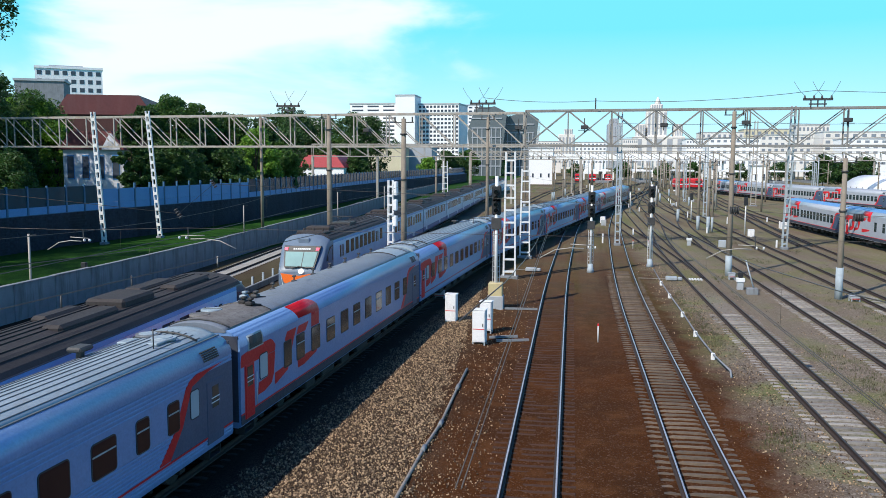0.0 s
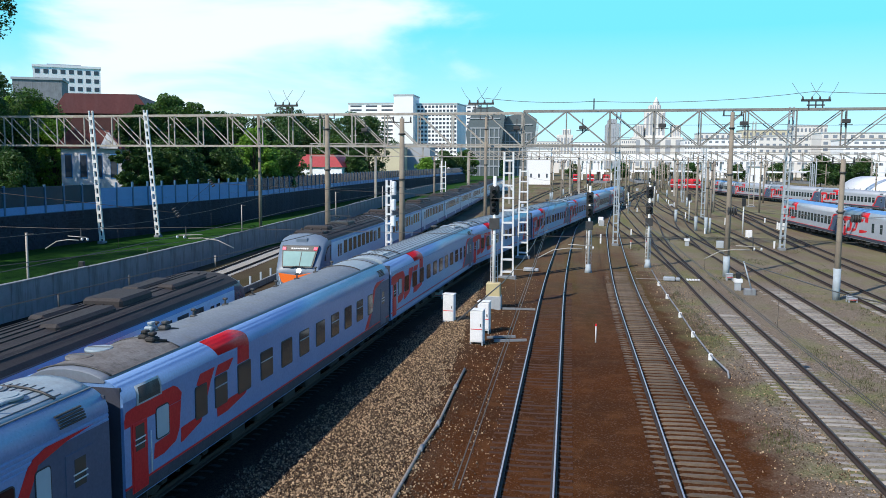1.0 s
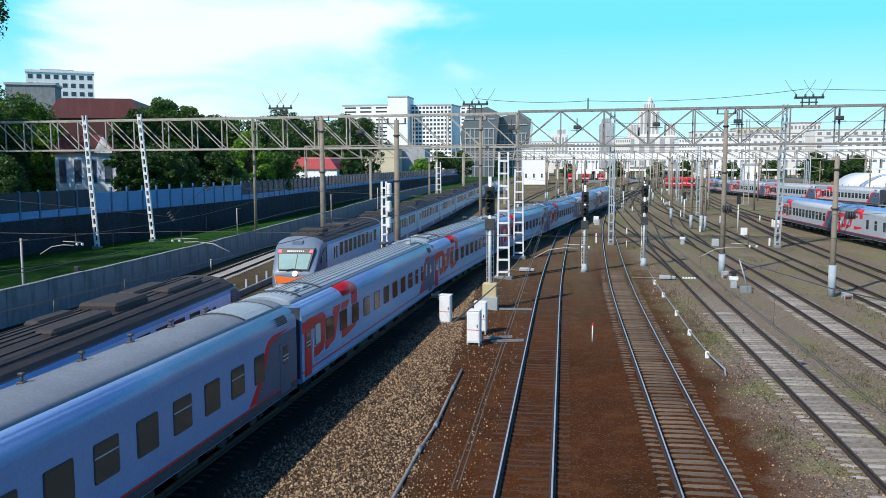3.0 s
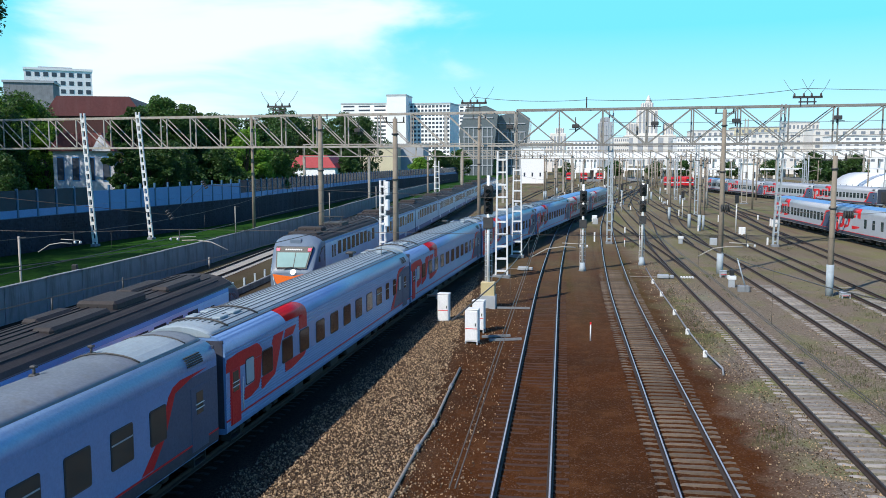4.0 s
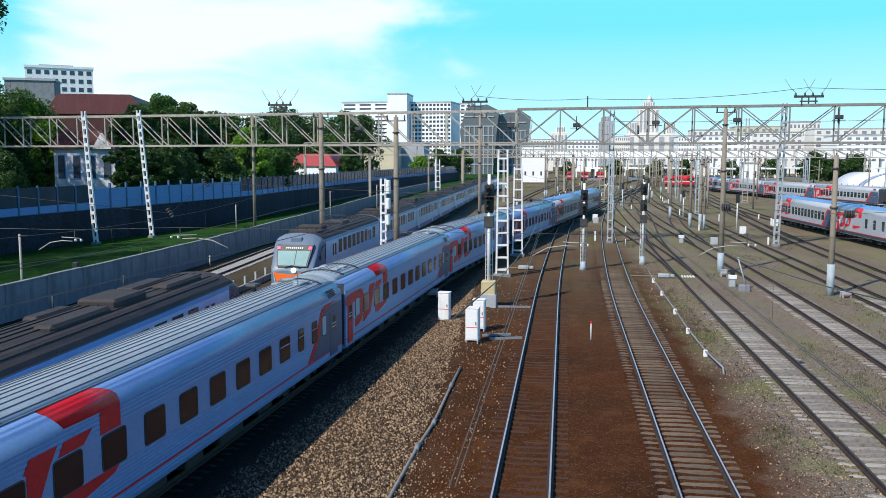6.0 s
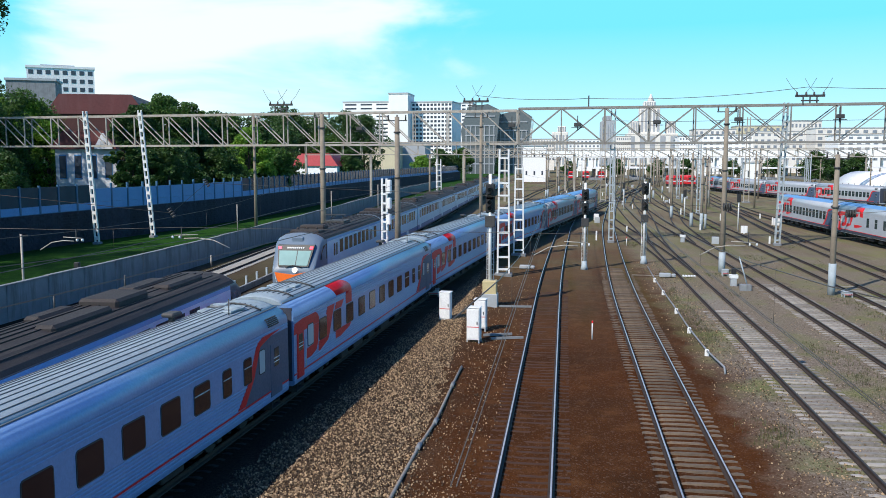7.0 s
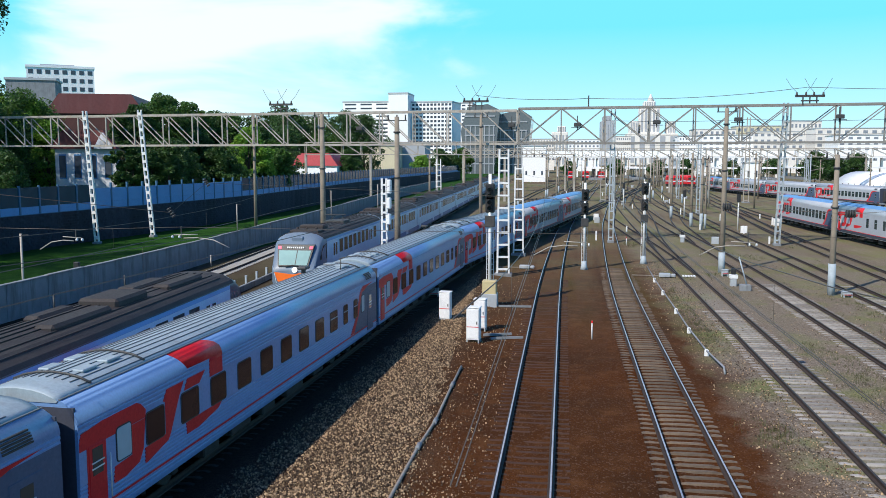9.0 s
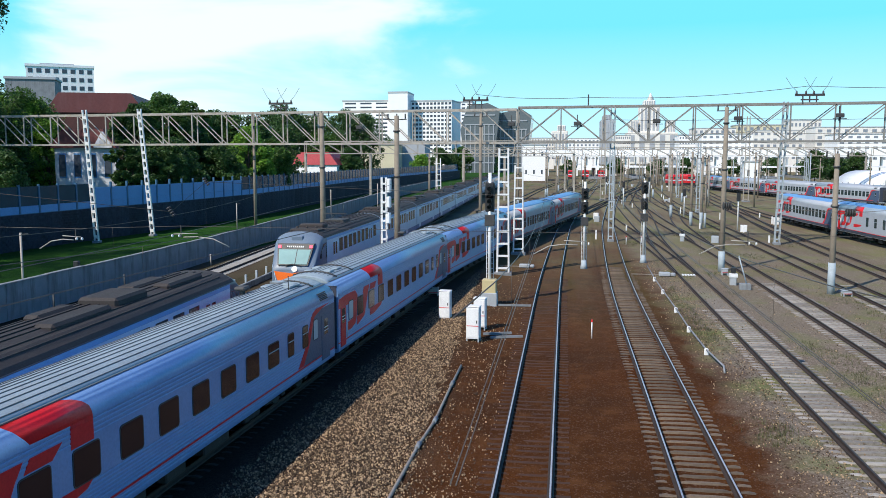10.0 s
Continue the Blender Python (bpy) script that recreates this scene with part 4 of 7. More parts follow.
park(OLDER, W7, 118.6, label="parked silver-grey carriage with blue roof and red graphics on siding")
MAIL, _ = carriage("mail", "parked silver-grey mail van with few windows and blue roof")
MAIL.matrix_basis = on_way(W7, float(np.interp(93.7, W7.y, W7.s))) @ pose(0, 0, 0, 0, 0, 180)
GREY, _ = carriage("grey", "parked silver-grey carriage with grey roof and red graphics")
GREY.matrix_basis = on_way(W8, float(np.interp(231.4, W8.y, W8.s))) @ pose(0, 0, 0, 0, 0, 180)
park(OLDER, W8, 256.0, label="parked silver-grey carriage with blue roof on far siding")
for s in (207.2, 183.0):
    park(GREY, W8, s, label="parked silver-grey carriage with grey roof and red graphics")

# ---- commuter trains ----
EMU_HALF = 10.75
EMU_SIDE = [(1.46, 0.55), (1.66, 0.80), (1.71, 1.2), (1.71, 3.48), (1.68, 3.62), (1.58, 3.76)]
EMU_ROOF = [(1.58, 3.76), (1.15, 3.99), (0.6, 4.10), (0.0, 4.13)]
EMU_CAP = [(1.69, 3.62)] + EMU_ROOF


def emu_car(label, nose=True, roof_kit=1, shell="emu_grey"):
    """A commuter car; its nose, if it has one, points to -y."""
    car = thing("commuter_train_car", label, "train carriage", group="commuter train cars")
    ring = EMU_SIDE + EMU_ROOF[1:-1] + [(0, 4.13)] + [(-x, z) for x, z in EMU_ROOF[-2:0:-1]] + [(-x, z) for x, z in EMU_SIDE[::-1]]

    def at(y, sx, k, low=0.55):
        return [(x * sx, y, low + (z - 0.55) * k) for x, z in ring]

    stations = [at(EMU_HALF, 1, 1), at(-EMU_HALF + 2.3, 1, 1)]
    if nose:
        stations += [at(-EMU_HALF + 1.8, 0.985, 0.975), at(-EMU_HALF + 1.3, 0.96, 0.90), at(-EMU_HALF + 0.12, 0.89, 0.40), at(-EMU_HALF - 0.05, 0.84, 0.30)]
    else:
        stations += [at(-EMU_HALF, 1, 1)]
    bm = bmesh.new()
    rings = [[bm.verts.new(v) for v in st] for st in stations]
    n = len(ring)
    for a, b in zip(rings, rings[1:]):
        for j in range(n):
            f = bm.faces.new((a[j], a[(j + 1) % n], b[(j + 1) % n], b[j]))
            f.smooth = j not in (0, n - 1, n - 2)
    bm.faces.new(rings[0][::-1])
    bm.faces.new(rings[-1])
    part("body", bm, M[shell], car, "grey-blue painted body shell")
    y0 = -EMU_HALF + (2.7 if nose else 0.1)
    crest = -EMU_HALF + (2.15 if nose else 0.1)
    bm = bmesh.new()
    arc = [(-x - 0.008, z + 0.008) for x, z in EMU_CAP] + [(x + 0.008, z + 0.008) for x, z in EMU_CAP[-2::-1]]
    loft(bm, arc + [(1.5, 3.58), (-1.5, 3.58)], [(crest, 1, 1, 0), (EMU_HALF, 1, 1, 0)])
    roof = part("roof", bm, M["emu_roof"], car, "dusty brown roof")
    for x in (-1.3, -0.95, -0.5, -0.17, 0.17, 0.5, 0.95, 1.3):
        z = float(np.interp(abs(x), [0, 0.6, 1.15, 1.58], [4.13, 4.10, 3.99, 3.76]))
        part("roof_rib", boxes((x - 0.025, x + 0.025, y0 + 0.2, EMU_HALF - 0.2, z - 0.02, z + 0.045)), M["emu_roof"], roof)
    if roof_kit == 1:
        for x, y, w, l, h in ((-0.55, -5.2, 0.75, 3.4, 0.16), (0.55, -4.2, 0.8, 3.0, 0.14), (-0.1, -0.6, 1.5, 2.4, 0.26), (-0.6, 2.9, 0.7, 3.6, 0.14), (0.7, 2.2, 0.6, 2.2, 0.12)):
            bm = bmesh.new()
            box(bm, x - w / 2, x + w / 2, y - l / 2, y + l / 2, 3.9, 4.10 + h, bevel=0.1)
            unit = part("roof_unit", bm, M["emu_roof"], roof, "dusty rounded roof equipment case")
            for k in range(3):
                part("louvre", boxes((x + w / 2 - 0.02, x + w / 2 + 0.02, y - l / 2 + 0.2 + k * l / 3.4, y - l / 2 + 0.5 + k * l / 3.4, 4.06, 4.10 + h - 0.06)), M["dark_steel"], unit)
        for y in (-3.4, 1.6, 6.4):
            bm = bmesh.new()
            tube(bm, [(0.9, y, 4.0), (0.9, y, 4.65)], 0.035, 6)
            box(bm, 0.75, 1.05, y - 0.2, y + 0.2, 4.0, 4.14)
            part("aerial", bm, M["dark_steel"], roof)
    else:
        bm = bmesh.new()
        box(bm, -0.95, 0.95, -6.1, -4.9, 4.0, 4.42, bevel=0.1)
        part("roof_unit", bm, M["emu_roof"], roof)
        bm = bmesh.new()
        box(bm, -1.1, 1.1, -7.9, -6.4, 3.95, 4.2, bevel=0.08)
        for x in (-0.7, 0.0, 0.7):
            tube(bm, [(x, -7.2, 4.15), (x, -7.2, 4.36)], 0.09, 8)
        part("roof_tray", bm, M["emu_roof"], roof)
        bm = bmesh.new()
        for s in (-0.5, 0.5):
            bar(bm, (s, 1.0, 4.25), (s * 0.7, 2.2, 4.55), 0.05)
            bar(bm, (s * 0.7, 2.2, 4.55), (s, 0.9, 4.72), 0.05)
        bar(bm, (-0.9, 0.9, 4.74), (0.9, 0.9, 4.74), 0.06)
        box(bm, -0.8, 0.8, 0.4, 2.6, 4.05, 4.26)
        part("pantograph", bm, M["dark_steel"], roof, "folded dark pantograph")
    for s in (-1, 1):
        lo, hi = sorted((s * 1.65, s * 1.717))
        part("window_band", boxes((lo, hi, y0, EMU_HALF, 1.35, 3.40)), M["emu_white"], car, "white side band")
        part("blue_band", boxes((*sorted((s * 1.64, s * 1.715)), y0, EMU_HALF, 0.85, 1.34)), M["emu_blue"], car, "blue lower band")
        part("blue_line", boxes((*sorted((s * 1.6, s * 1.713)), y0, EMU_HALF, 3.404, 3.575)), M["emu_sky"], car, "light blue line under the roof")
        y = y0 + 2.3
        i = 0
        while y < EMU_HALF - 1.6:
            if i in (0, 8):
                door = part("door", boxes((*sorted((s * 1.65, s * 1.726)), y - 0.65, y + 0.65, 0.95, 3.3), bevel=0.01), M["emu_white"], car)
                for k in (-0.33, 0.33):
                    part("pane", boxes((*sorted((s * 1.65, s * 1.732)), y + k - 0.2, y + k + 0.2, 2.2, 3.1)), M["pane_green"], door)
                y += 1.75
            else:
                win = part("window", boxes((*sorted((s * 1.65, s * 1.724)), y - 0.52, y + 0.52, 2.25, 3.25), bevel=0.01), M["rubber"], car)
                part("pane", boxes((*sorted((s * 1.65, s * 1.729)), y - 0.47, y + 0.47, 2.3, 3.2)), M["pane_green"], win)
                y += 1.5
            i += 1
        if nose:
            bm = bmesh.new()
            v = [(1.70, y0 - 0.1, 2.2), (1.70, y0 - 0.1, 3.3), (1.68, y0 - 0.9, 3.2), (1.62, y0 - 1.5, 2.5), (1.62, y0 - 1.55, 2.25)]
            a = [bm.verts.new((s * (x + 0.02), y, z)) for x, y, z in v]
            b = [bm.verts.new((s * (x - 0.1), y, z)) for x, y, z in v]
            bm.faces.new(a)
            for k in range(len(v)):
                bm.faces.new((a[k], a[(k + 1) % len(v)], b[(k + 1) % len(v)], b[k]))
            part("cab_window", bm, M["pane_green"], car)
    if nose:
        f = -EMU_HALF

        def front(name, pts, material, label="", lift=0.05):
            bm = bmesh.new()
            a = [bm.verts.new((x, y - lift, z)) for x, y, z in pts]
            b = [bm.verts.new((x, y + 0.55, z)) for x, y, z in pts]
            bm.faces.new(a)
            for k in range(len(pts)):
                bm.faces.new((a[k], a[(k + 1) % len(pts)], b[(k + 1) % len(pts)], b[k]))
            return part(name, bm, material, car, label)

        def fy(z):
            return f + 0.08 + (z - 2.0) * 0.64

        front("windscreen_surround", [(-1.08, fy(1.92), 1.92), (1.08, fy(1.92), 1.92), (1.32, fy(3.34), 3.34), (-1.32, fy(3.34), 3.34)], M["black"])
        front("windscreen", [(-1.0, fy(2.0), 2.0), (1.0, fy(2.0), 2.0), (1.15, fy(2.96), 2.96), (-1.15, fy(2.96), 2.96)], M["screen"], "pale reflecting windscreen", 0.085)
        front("screen_post", [(0.13, fy(2.0), 2.0), (0.18, fy(2.0), 2.0), (0.20, fy(2.96), 2.96), (0.15, fy(2.96), 2.96)], M["black"], "", 0.10)
        for k in range(9):
            x = -0.56 + k * 0.14
            front("destination_bar", [(x - 0.045, fy(3.10), 3.10), (x + 0.045, fy(3.10), 3.10), (x + 0.045, fy(3.2), 3.2), (x - 0.045, fy(3.2), 3.2)], M["white_paint"], "", 0.10)
        for s in (-1, 1):
            front("tail_lamp", [(s * 1.0, fy(3.06), 3.06), (s * 1.22, fy(3.06), 3.06), (s * 1.25, fy(3.24), 3.24), (s * 1.02, fy(3.24), 3.24)], M["lamp_red"], "lit red lamp", 0.10)
        front("nose_panel", [(-1.30, f - 0.07, 1.52), (0.0, f - 0.07, 1.36), (1.30, f - 0.07, 1.62), (1.12, f - 0.07, 0.90), (0.60, f - 0.07, 0.62), (-0.60, f - 0.07, 0.62), (-1.08, f - 0.07, 0.90)], M["orange"], "bright orange nose panel", 0.04)
        for s in (-1, 1):
            front("corner_panel", [(s * 1.28, f - 0.02, 1.42), (s * 1.48, f + 0.2, 1.95), (s * 1.48, f + 0.2, 0.80), (s * 1.14, f - 0.02, 0.66)], M["emu_white"], "white corner panel", 0.06)
        bm = bmesh.new()
        disc(bm, (0.15, f - 0.06, 1.68), (0, 1, 0), 0.17, 0.22, 16)
        part("head_lamp", bm, M["lamp_white"], car, "round white lamp")
        bm = bmesh.new()
        tube(bm, [(-0.55, f - 0.02, 1.86), (0.0, f - 0.06, 2.02), (0.6, f - 0.02, 1.88)], 0.03, 6)
        part("wiper", bm, M["black"], car)
        bm = bmesh.new()
        box(bm, -0.42, 0.42, f + 1.15, f + 1.8, 3.5, 3.86, bevel=0.06)
        part("top_lamp_housing", bm, M["emu_grey"], car)
        bm = bmesh.new()
        box(bm, -0.2, 0.2, f - 0.35, f + 0.4, 0.75, 1.0, bevel=0.04)
        part("coupler", bm, M["under"], car)
        bm = bmesh.new()
        box(bm, -1.25, 1.25, f + 0.15, f + 0.5, 0.18, 0.62, bevel=0.05)
        part("plough", bm, M["under"], car)
    for y in (-7.0, 7.0):
        bm = bmesh.new()
        for s in (-1, 1):
            box(bm, *sorted((s * 0.95, s * 1.15)), y - 1.8, y + 1.8, 0.45, 0.68, bevel=0.04)
        box(bm, -0.95, 0.95, y - 0.25, y + 0.25, 0.45, 0.7)
        bog = part("bogie", bm, M["under"], car)
        for k in (-1.2, 1.2):
            for s in (-0.76, 0.76):
                bm = bmesh.new()
                disc(bm, (s, y + k, 0.475), (1, 0, 0), 0.475, 0.13, 18)
                part("wheel", bm, M["under"], bog)
    part("underfloor_case", boxes((-1.45, 1.45, -4.5, 4.5, 0.3, 0.6), bevel=0.05), M["under"], car)
    return car


EMU_NOSE = emu_car("grey-blue commuter train cab with orange nose and brown roof", True, 2)
EMU_MID = emu_car("grey and white commuter train car with dusty roof", False, 2)
HEAD_S = float(np.interp(55.2, WE.y, WE.s)) + EMU_HALF
EMU_NOSE.matrix_basis = on_way(WE, HEAD_S, 7.0)
EMU_MID.matrix_basis = on_way(WE, HEAD_S + 21.9, 7.0)
for i in range(2, 10):
    copy_thing(EMU_MID, on_way(WE, HEAD_S + 21.9 * i, 7.0))
EMU_TAIL = emu_car("standing commuter train end with dusty brown equipment-covered roof", True, 1, "emu_dark")
EMU_TAIL.matrix_basis = on_way(WE, float(np.interp(38.4, WE.y, WE.s)) - EMU_HALF, 7.0) @ pose(0, 0, 0, 0, 0, 180)

# ---- the west side: concrete wall, dark wall, noise barrier ----
WALL_WAY = Way([(-32.2, 10), (-32.2, 66), (-33.2, 85), (-35.6, 128), (-41, 202), (-44, 300)])
FENCE_WAY = Way([(-57.5, 30), (-56, 72), (-55, 86), (-52.3, 104), (-50.3, 130), (-52.5, 198), (-53.5, 260), (-50, 420)], soft=10)


def along(way, y0, y1, step):
    s, e = float(np.interp(y0, way.y, way.s)), float(np.interp(y1, way.y, way.s))
    while s < e:
        x, y, a = way.at(s + step / 2)
        yield pose(x, y, 0, 0, 0, -math.degrees(a)), y
        s += step


def build_walls():
    wall = thing("wall_west", "stained pale concrete panel wall along the tracks", "wall", kind="structure")
    slab = boxes((-0.12, 0.12, -1.98, 1.98, -0.1, 2.15), bevel=0.02)
    first = part("panel", slab, M["concrete"], wall)
    cap = part("coping", boxes((-0.17, 0.17, -1.99, 1.99, 2.153, 2.24), bevel=0.02), M["concrete"], wall)
    for i, (m, y) in enumerate(along(WALL_WAY, 24, 290, 4.0)):
        lift = Matrix.Translation((0, 0, random.uniform(-0.03, 0.03) ))
        if i:
            share("panel", first.data, m @ lift, wall)
            share("coping", cap.data, m @ lift, wall)
        else:
            first.matrix_basis = m @ lift
            cap.matrix_basis = m @ lift
    dark = thing("wall_barrier_base", "dark masonry base wall under the noise barrier", "wall", kind="structure")
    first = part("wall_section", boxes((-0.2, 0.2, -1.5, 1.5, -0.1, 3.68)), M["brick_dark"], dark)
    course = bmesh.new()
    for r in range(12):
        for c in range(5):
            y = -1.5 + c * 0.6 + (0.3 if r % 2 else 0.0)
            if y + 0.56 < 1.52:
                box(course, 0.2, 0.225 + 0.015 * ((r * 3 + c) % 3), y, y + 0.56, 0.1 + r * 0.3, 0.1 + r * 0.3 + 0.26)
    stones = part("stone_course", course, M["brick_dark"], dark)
    tagged(stones, kind="stuff")
    for i, (m, y) in enumerate(along(FENCE_WAY, 52, 400, 3.0)):
        if i:
            share("wall_section", first.data, m, dark)
            tagged(share("stone_course", stones.data, m, dark), kind="stuff")
        else:
            first.matrix_basis = m
            stones.matrix_basis = m
    fence = thing("noise_barrier", "blue noise barrier with posts and tinted glazed panels", "noise barrier", kind="structure")
    post = part("post", boxes((-0.1, 0.12, -0.12, 0.12, 3.66, 6.72), bevel=0.02), M["barrier_post"], fence)
    low = part("panel", boxes((-0.05, 0.05, 0.12, 2.88, 3.74, 4.52), bevel=0.02), M["barrier_blue"], fence)
    high = part("upper_panel", boxes((-0.05, 0.05, 0.12, 2.88, 4.53, 6.1), bevel=0.02), M["barrier_blue"], fence)
    pane = part("pane", boxes((-0.03, 0.03, 0.12, 2.88, 4.53, 6.55)), M["barrier_glass"], fence)
    rail = part("foot_rail", boxes((-0.14, 0.14, -1.5, 1.5, 3.68, 3.74)), M["barrier_post"], fence)
    used = set()
    for i, (m, y) in enumerate(along(FENCE_WAY, 52, 400, 3.0)):
        solid = 90 < y < 126
        back = m @ pose(0, -1.5, 0)
        for ob, mm in ((post, back), (low, back), (high if solid else pane, back), (rail, m)):
            if ob.name in used:
                share(ob.name.split(".")[0], ob.data, mm, fence)
            else:
                ob.matrix_basis = mm
                used.add(ob.name)


build_walls()


def low_fence():
    """A low concrete kerb with pale posts beside the commuter train's track."""
    way = Way([(-22.4, 30), (-22.8, 55), (-24.2, 85), (-26.4, 130)])
    root = thing("low_fence", "low concrete kerb with short pale posts beside track", "fence")
    kerb = post = None
    for m, y in along(way, 44, 110, 2.4):
        if kerb is None:
            kerb = part("kerb", boxes((-0.1, 0.1, -1.19, 1.19, -0.1, 0.42), bevel=0.02), M["concrete"], root)
            post = part("post", boxes((-0.07, 0.07, -0.07, 0.07, -0.1, 0.95), bevel=0.01), M["whitewash"], root)
            kerb.matrix_basis = m
            post.matrix_basis = m @ pose(-0.2, -1.2, 0)
        else:
            share("kerb", kerb.data, m, root)
            share("post", post.data, m @ pose(-0.2, -1.2, 0), root)


low_fence()

# ---- masts, poles, gantries, signals ----


def battened_mast(x, y, h, w=0.7, top=0.45, depth=0.3, lean=(0.0, 0.0), material="white_paint", label="white battened steel mast", step=1.0, plate=0.13, chord=0.13):
    root = thing("steel_mast", label, "mast", pose(x, y, 0), group="steel masts of the overhead line")
    for s in (-1, 1):
        for d in (-depth / 2, depth / 2):
            bm = bmesh.new()
            bar(bm, (s * w / 2, d, 0), (s * top / 2 + lean[0], d + lean[1], h), chord)
            part("chord", bm, M[material], root)
    z = 0.5
    while z < h - 0.2:
        k = z / h
        hw = (w + (top - w) * k) / 2
        x, y = lean[0] * k, lean[1] * k
        part("batten", boxes((x - hw, x + hw, y - depth / 2 - 0.07, y + depth / 2 + 0.07, z, z + plate)), M[material], root)
        z += step
    part("footing", boxes((-w * 0.75, w * 0.75, -0.5, 0.5, -0.1, 0.25), bevel=0.04), M["concrete"], root)
    return root


def concrete_pole(x, y, h, r=0.19, base=1.1, arms=True, tilt=0.0):
    root = thing("catenary_pole", "weathered round concrete pole with whitewashed foot", "pole", pose(x, y, 0, 0, tilt), group="concrete poles of the overhead line")
    bm = bmesh.new()
    tube(bm, [(0, 0, 0), (0, 0, h * 0.5), (0, 0, h)], r, 12, r2=r * 0.7)
    part("shaft", bm, M["pole"], root)
    if base:
        bm = bmesh.new()
        tube(bm, [(0, 0, -0.1), (0, 0, base)], r * 1.14, 10)
        part("foot", bm, M["whitewash"], root, "flaking whitewashed foot")
    for z in (h * 0.62, h * 0.9):
        bm = bmesh.new()
        tube(bm, [(0, 0, z), (0, 0, z + 0.12)], r * 1.05, 12)
        part("clamp", bm, M["dark_steel"], root)
    if arms:
        bm = bmesh.new()
        bar(bm, (-0.8, 0, h - 0.3), (0.8, 0, h - 0.3), 0.08)
        for s in (-0.7, 0, 0.7):
            tube(bm, [(s, 0, h - 0.25), (s, 0, h + 0.15)], 0.06, 6)
        part("crossarm", bm, M["dark_steel"], root)
    return root


for x, y, top in ((*(-52.13, 87.36), (-52.97, 14.82)), (*(-49.91, 96.09), (-51.11, 15.43))):
    battened_mast(x, y, top[1], 0.44, 0.42, 0.16, lean=(top[0] - x, 0), plate=0.36, step=0.95, chord=0.1, label="white battened steel mast leaning towards the gantry")
battened_mast(*(-4.88, 67.67), 10.27, 0.95, 0.72, 0.3, label="tall white ladder-like steel mast", step=1.0)
battened_mast(*(-4.45, 82.43), 8.79, 0.95, 0.72, 0.3, label="tall white ladder-like steel mast", step=1.0)
SIGNAL_MAST = battened_mast(-13.5, 62.0, 8.05, 0.42, 0.34, chord=0.09, label="white battened signal mast with lamp housings", step=0.7)
for z0, z1, dx in ((6.9, 7.95, 0.40), (5.75, 6.6, 0.38), (4.55, 5.4, 0.36)):
    housing = part("signal_head", boxes((dx - 0.14, dx + 0.14, -0.3, 0.25, z0, z1), bevel=0.06), M["box_white"], SIGNAL_MAST, "white backed signal head")
    for zz in (z0 + (z1 - z0) * 0.28, z0 + (z1 - z0) * 0.72):
        part("bracket", boxes((0.05, dx - 0.15, -0.06, 0.06, zz - 0.04, zz + 0.04)), M["dark_steel"], housing)
battened_mast(5.31, 97.5, 15.4, 0.5, 0.44, material="mast_pale", label="grey-white battened gantry mast")
battened_mast(23.33, 96.5, 15.6, 0.48, 0.42, lean=(0.35, 0), material="mast_pale", label="grey-white battened gantry mast")
battened_mast(-22.59, 150.0, 9.55, 1.0, 0.7, label="white battened steel mast on grass")
for x, y, h, r, foot in ((*(-39.74, 104.04), 15.0, 0.22, 0), (-23.0, 78.0, 13.78, 0.30, 0), (-13.3, 66.0, 12.84, 0.27, 0), (13.19, 72.7, 13.68, 0.24, 1.7), (18.64, 61.5, 9.8, 0.23, 2.2),
        (17.06, 139, 10.2, 0.2, 2), (17.7, 121.7, 10.4, 0.2, 2), (18.35, 117, 9.8, 0.2, 2.2), (19.2, 119, 9.4, 0.14, 2), (21.3, 209, 10, 0.2, 2), (-26.67, 165, 10.45, 0.24, 0), (-24.41, 205, 11.65, 0.24, 0), (-9.67, 97.0, 14.6, 0.22, 0)):
    concrete_pole(x, y, h, r, foot)
# yard of poles in the station throat
rng = random.Random(4)
for i in range(46):
    y = 150 + 260 * rng.random() ** 1.2
    x = rng.choice((-13.5, -8.5, 3.2, 14.2, 17.6, 24.0, 29.3, 36.5, 43.0, 60, 68)) + y * 0.035 + rng.uniform(-1, 1) + max(0, y - 160) * 0.05
    if rng.random() < 0.82:
        concrete_pole(x, y, rng.uniform(9, 11), 0.19, rng.choice((0, 2)))
    else:
        battened_mast(x, y, rng.uniform(9, 13), 0.55, 0.42, material="mast_pale", label="distant white battened steel mast", step=2.0)


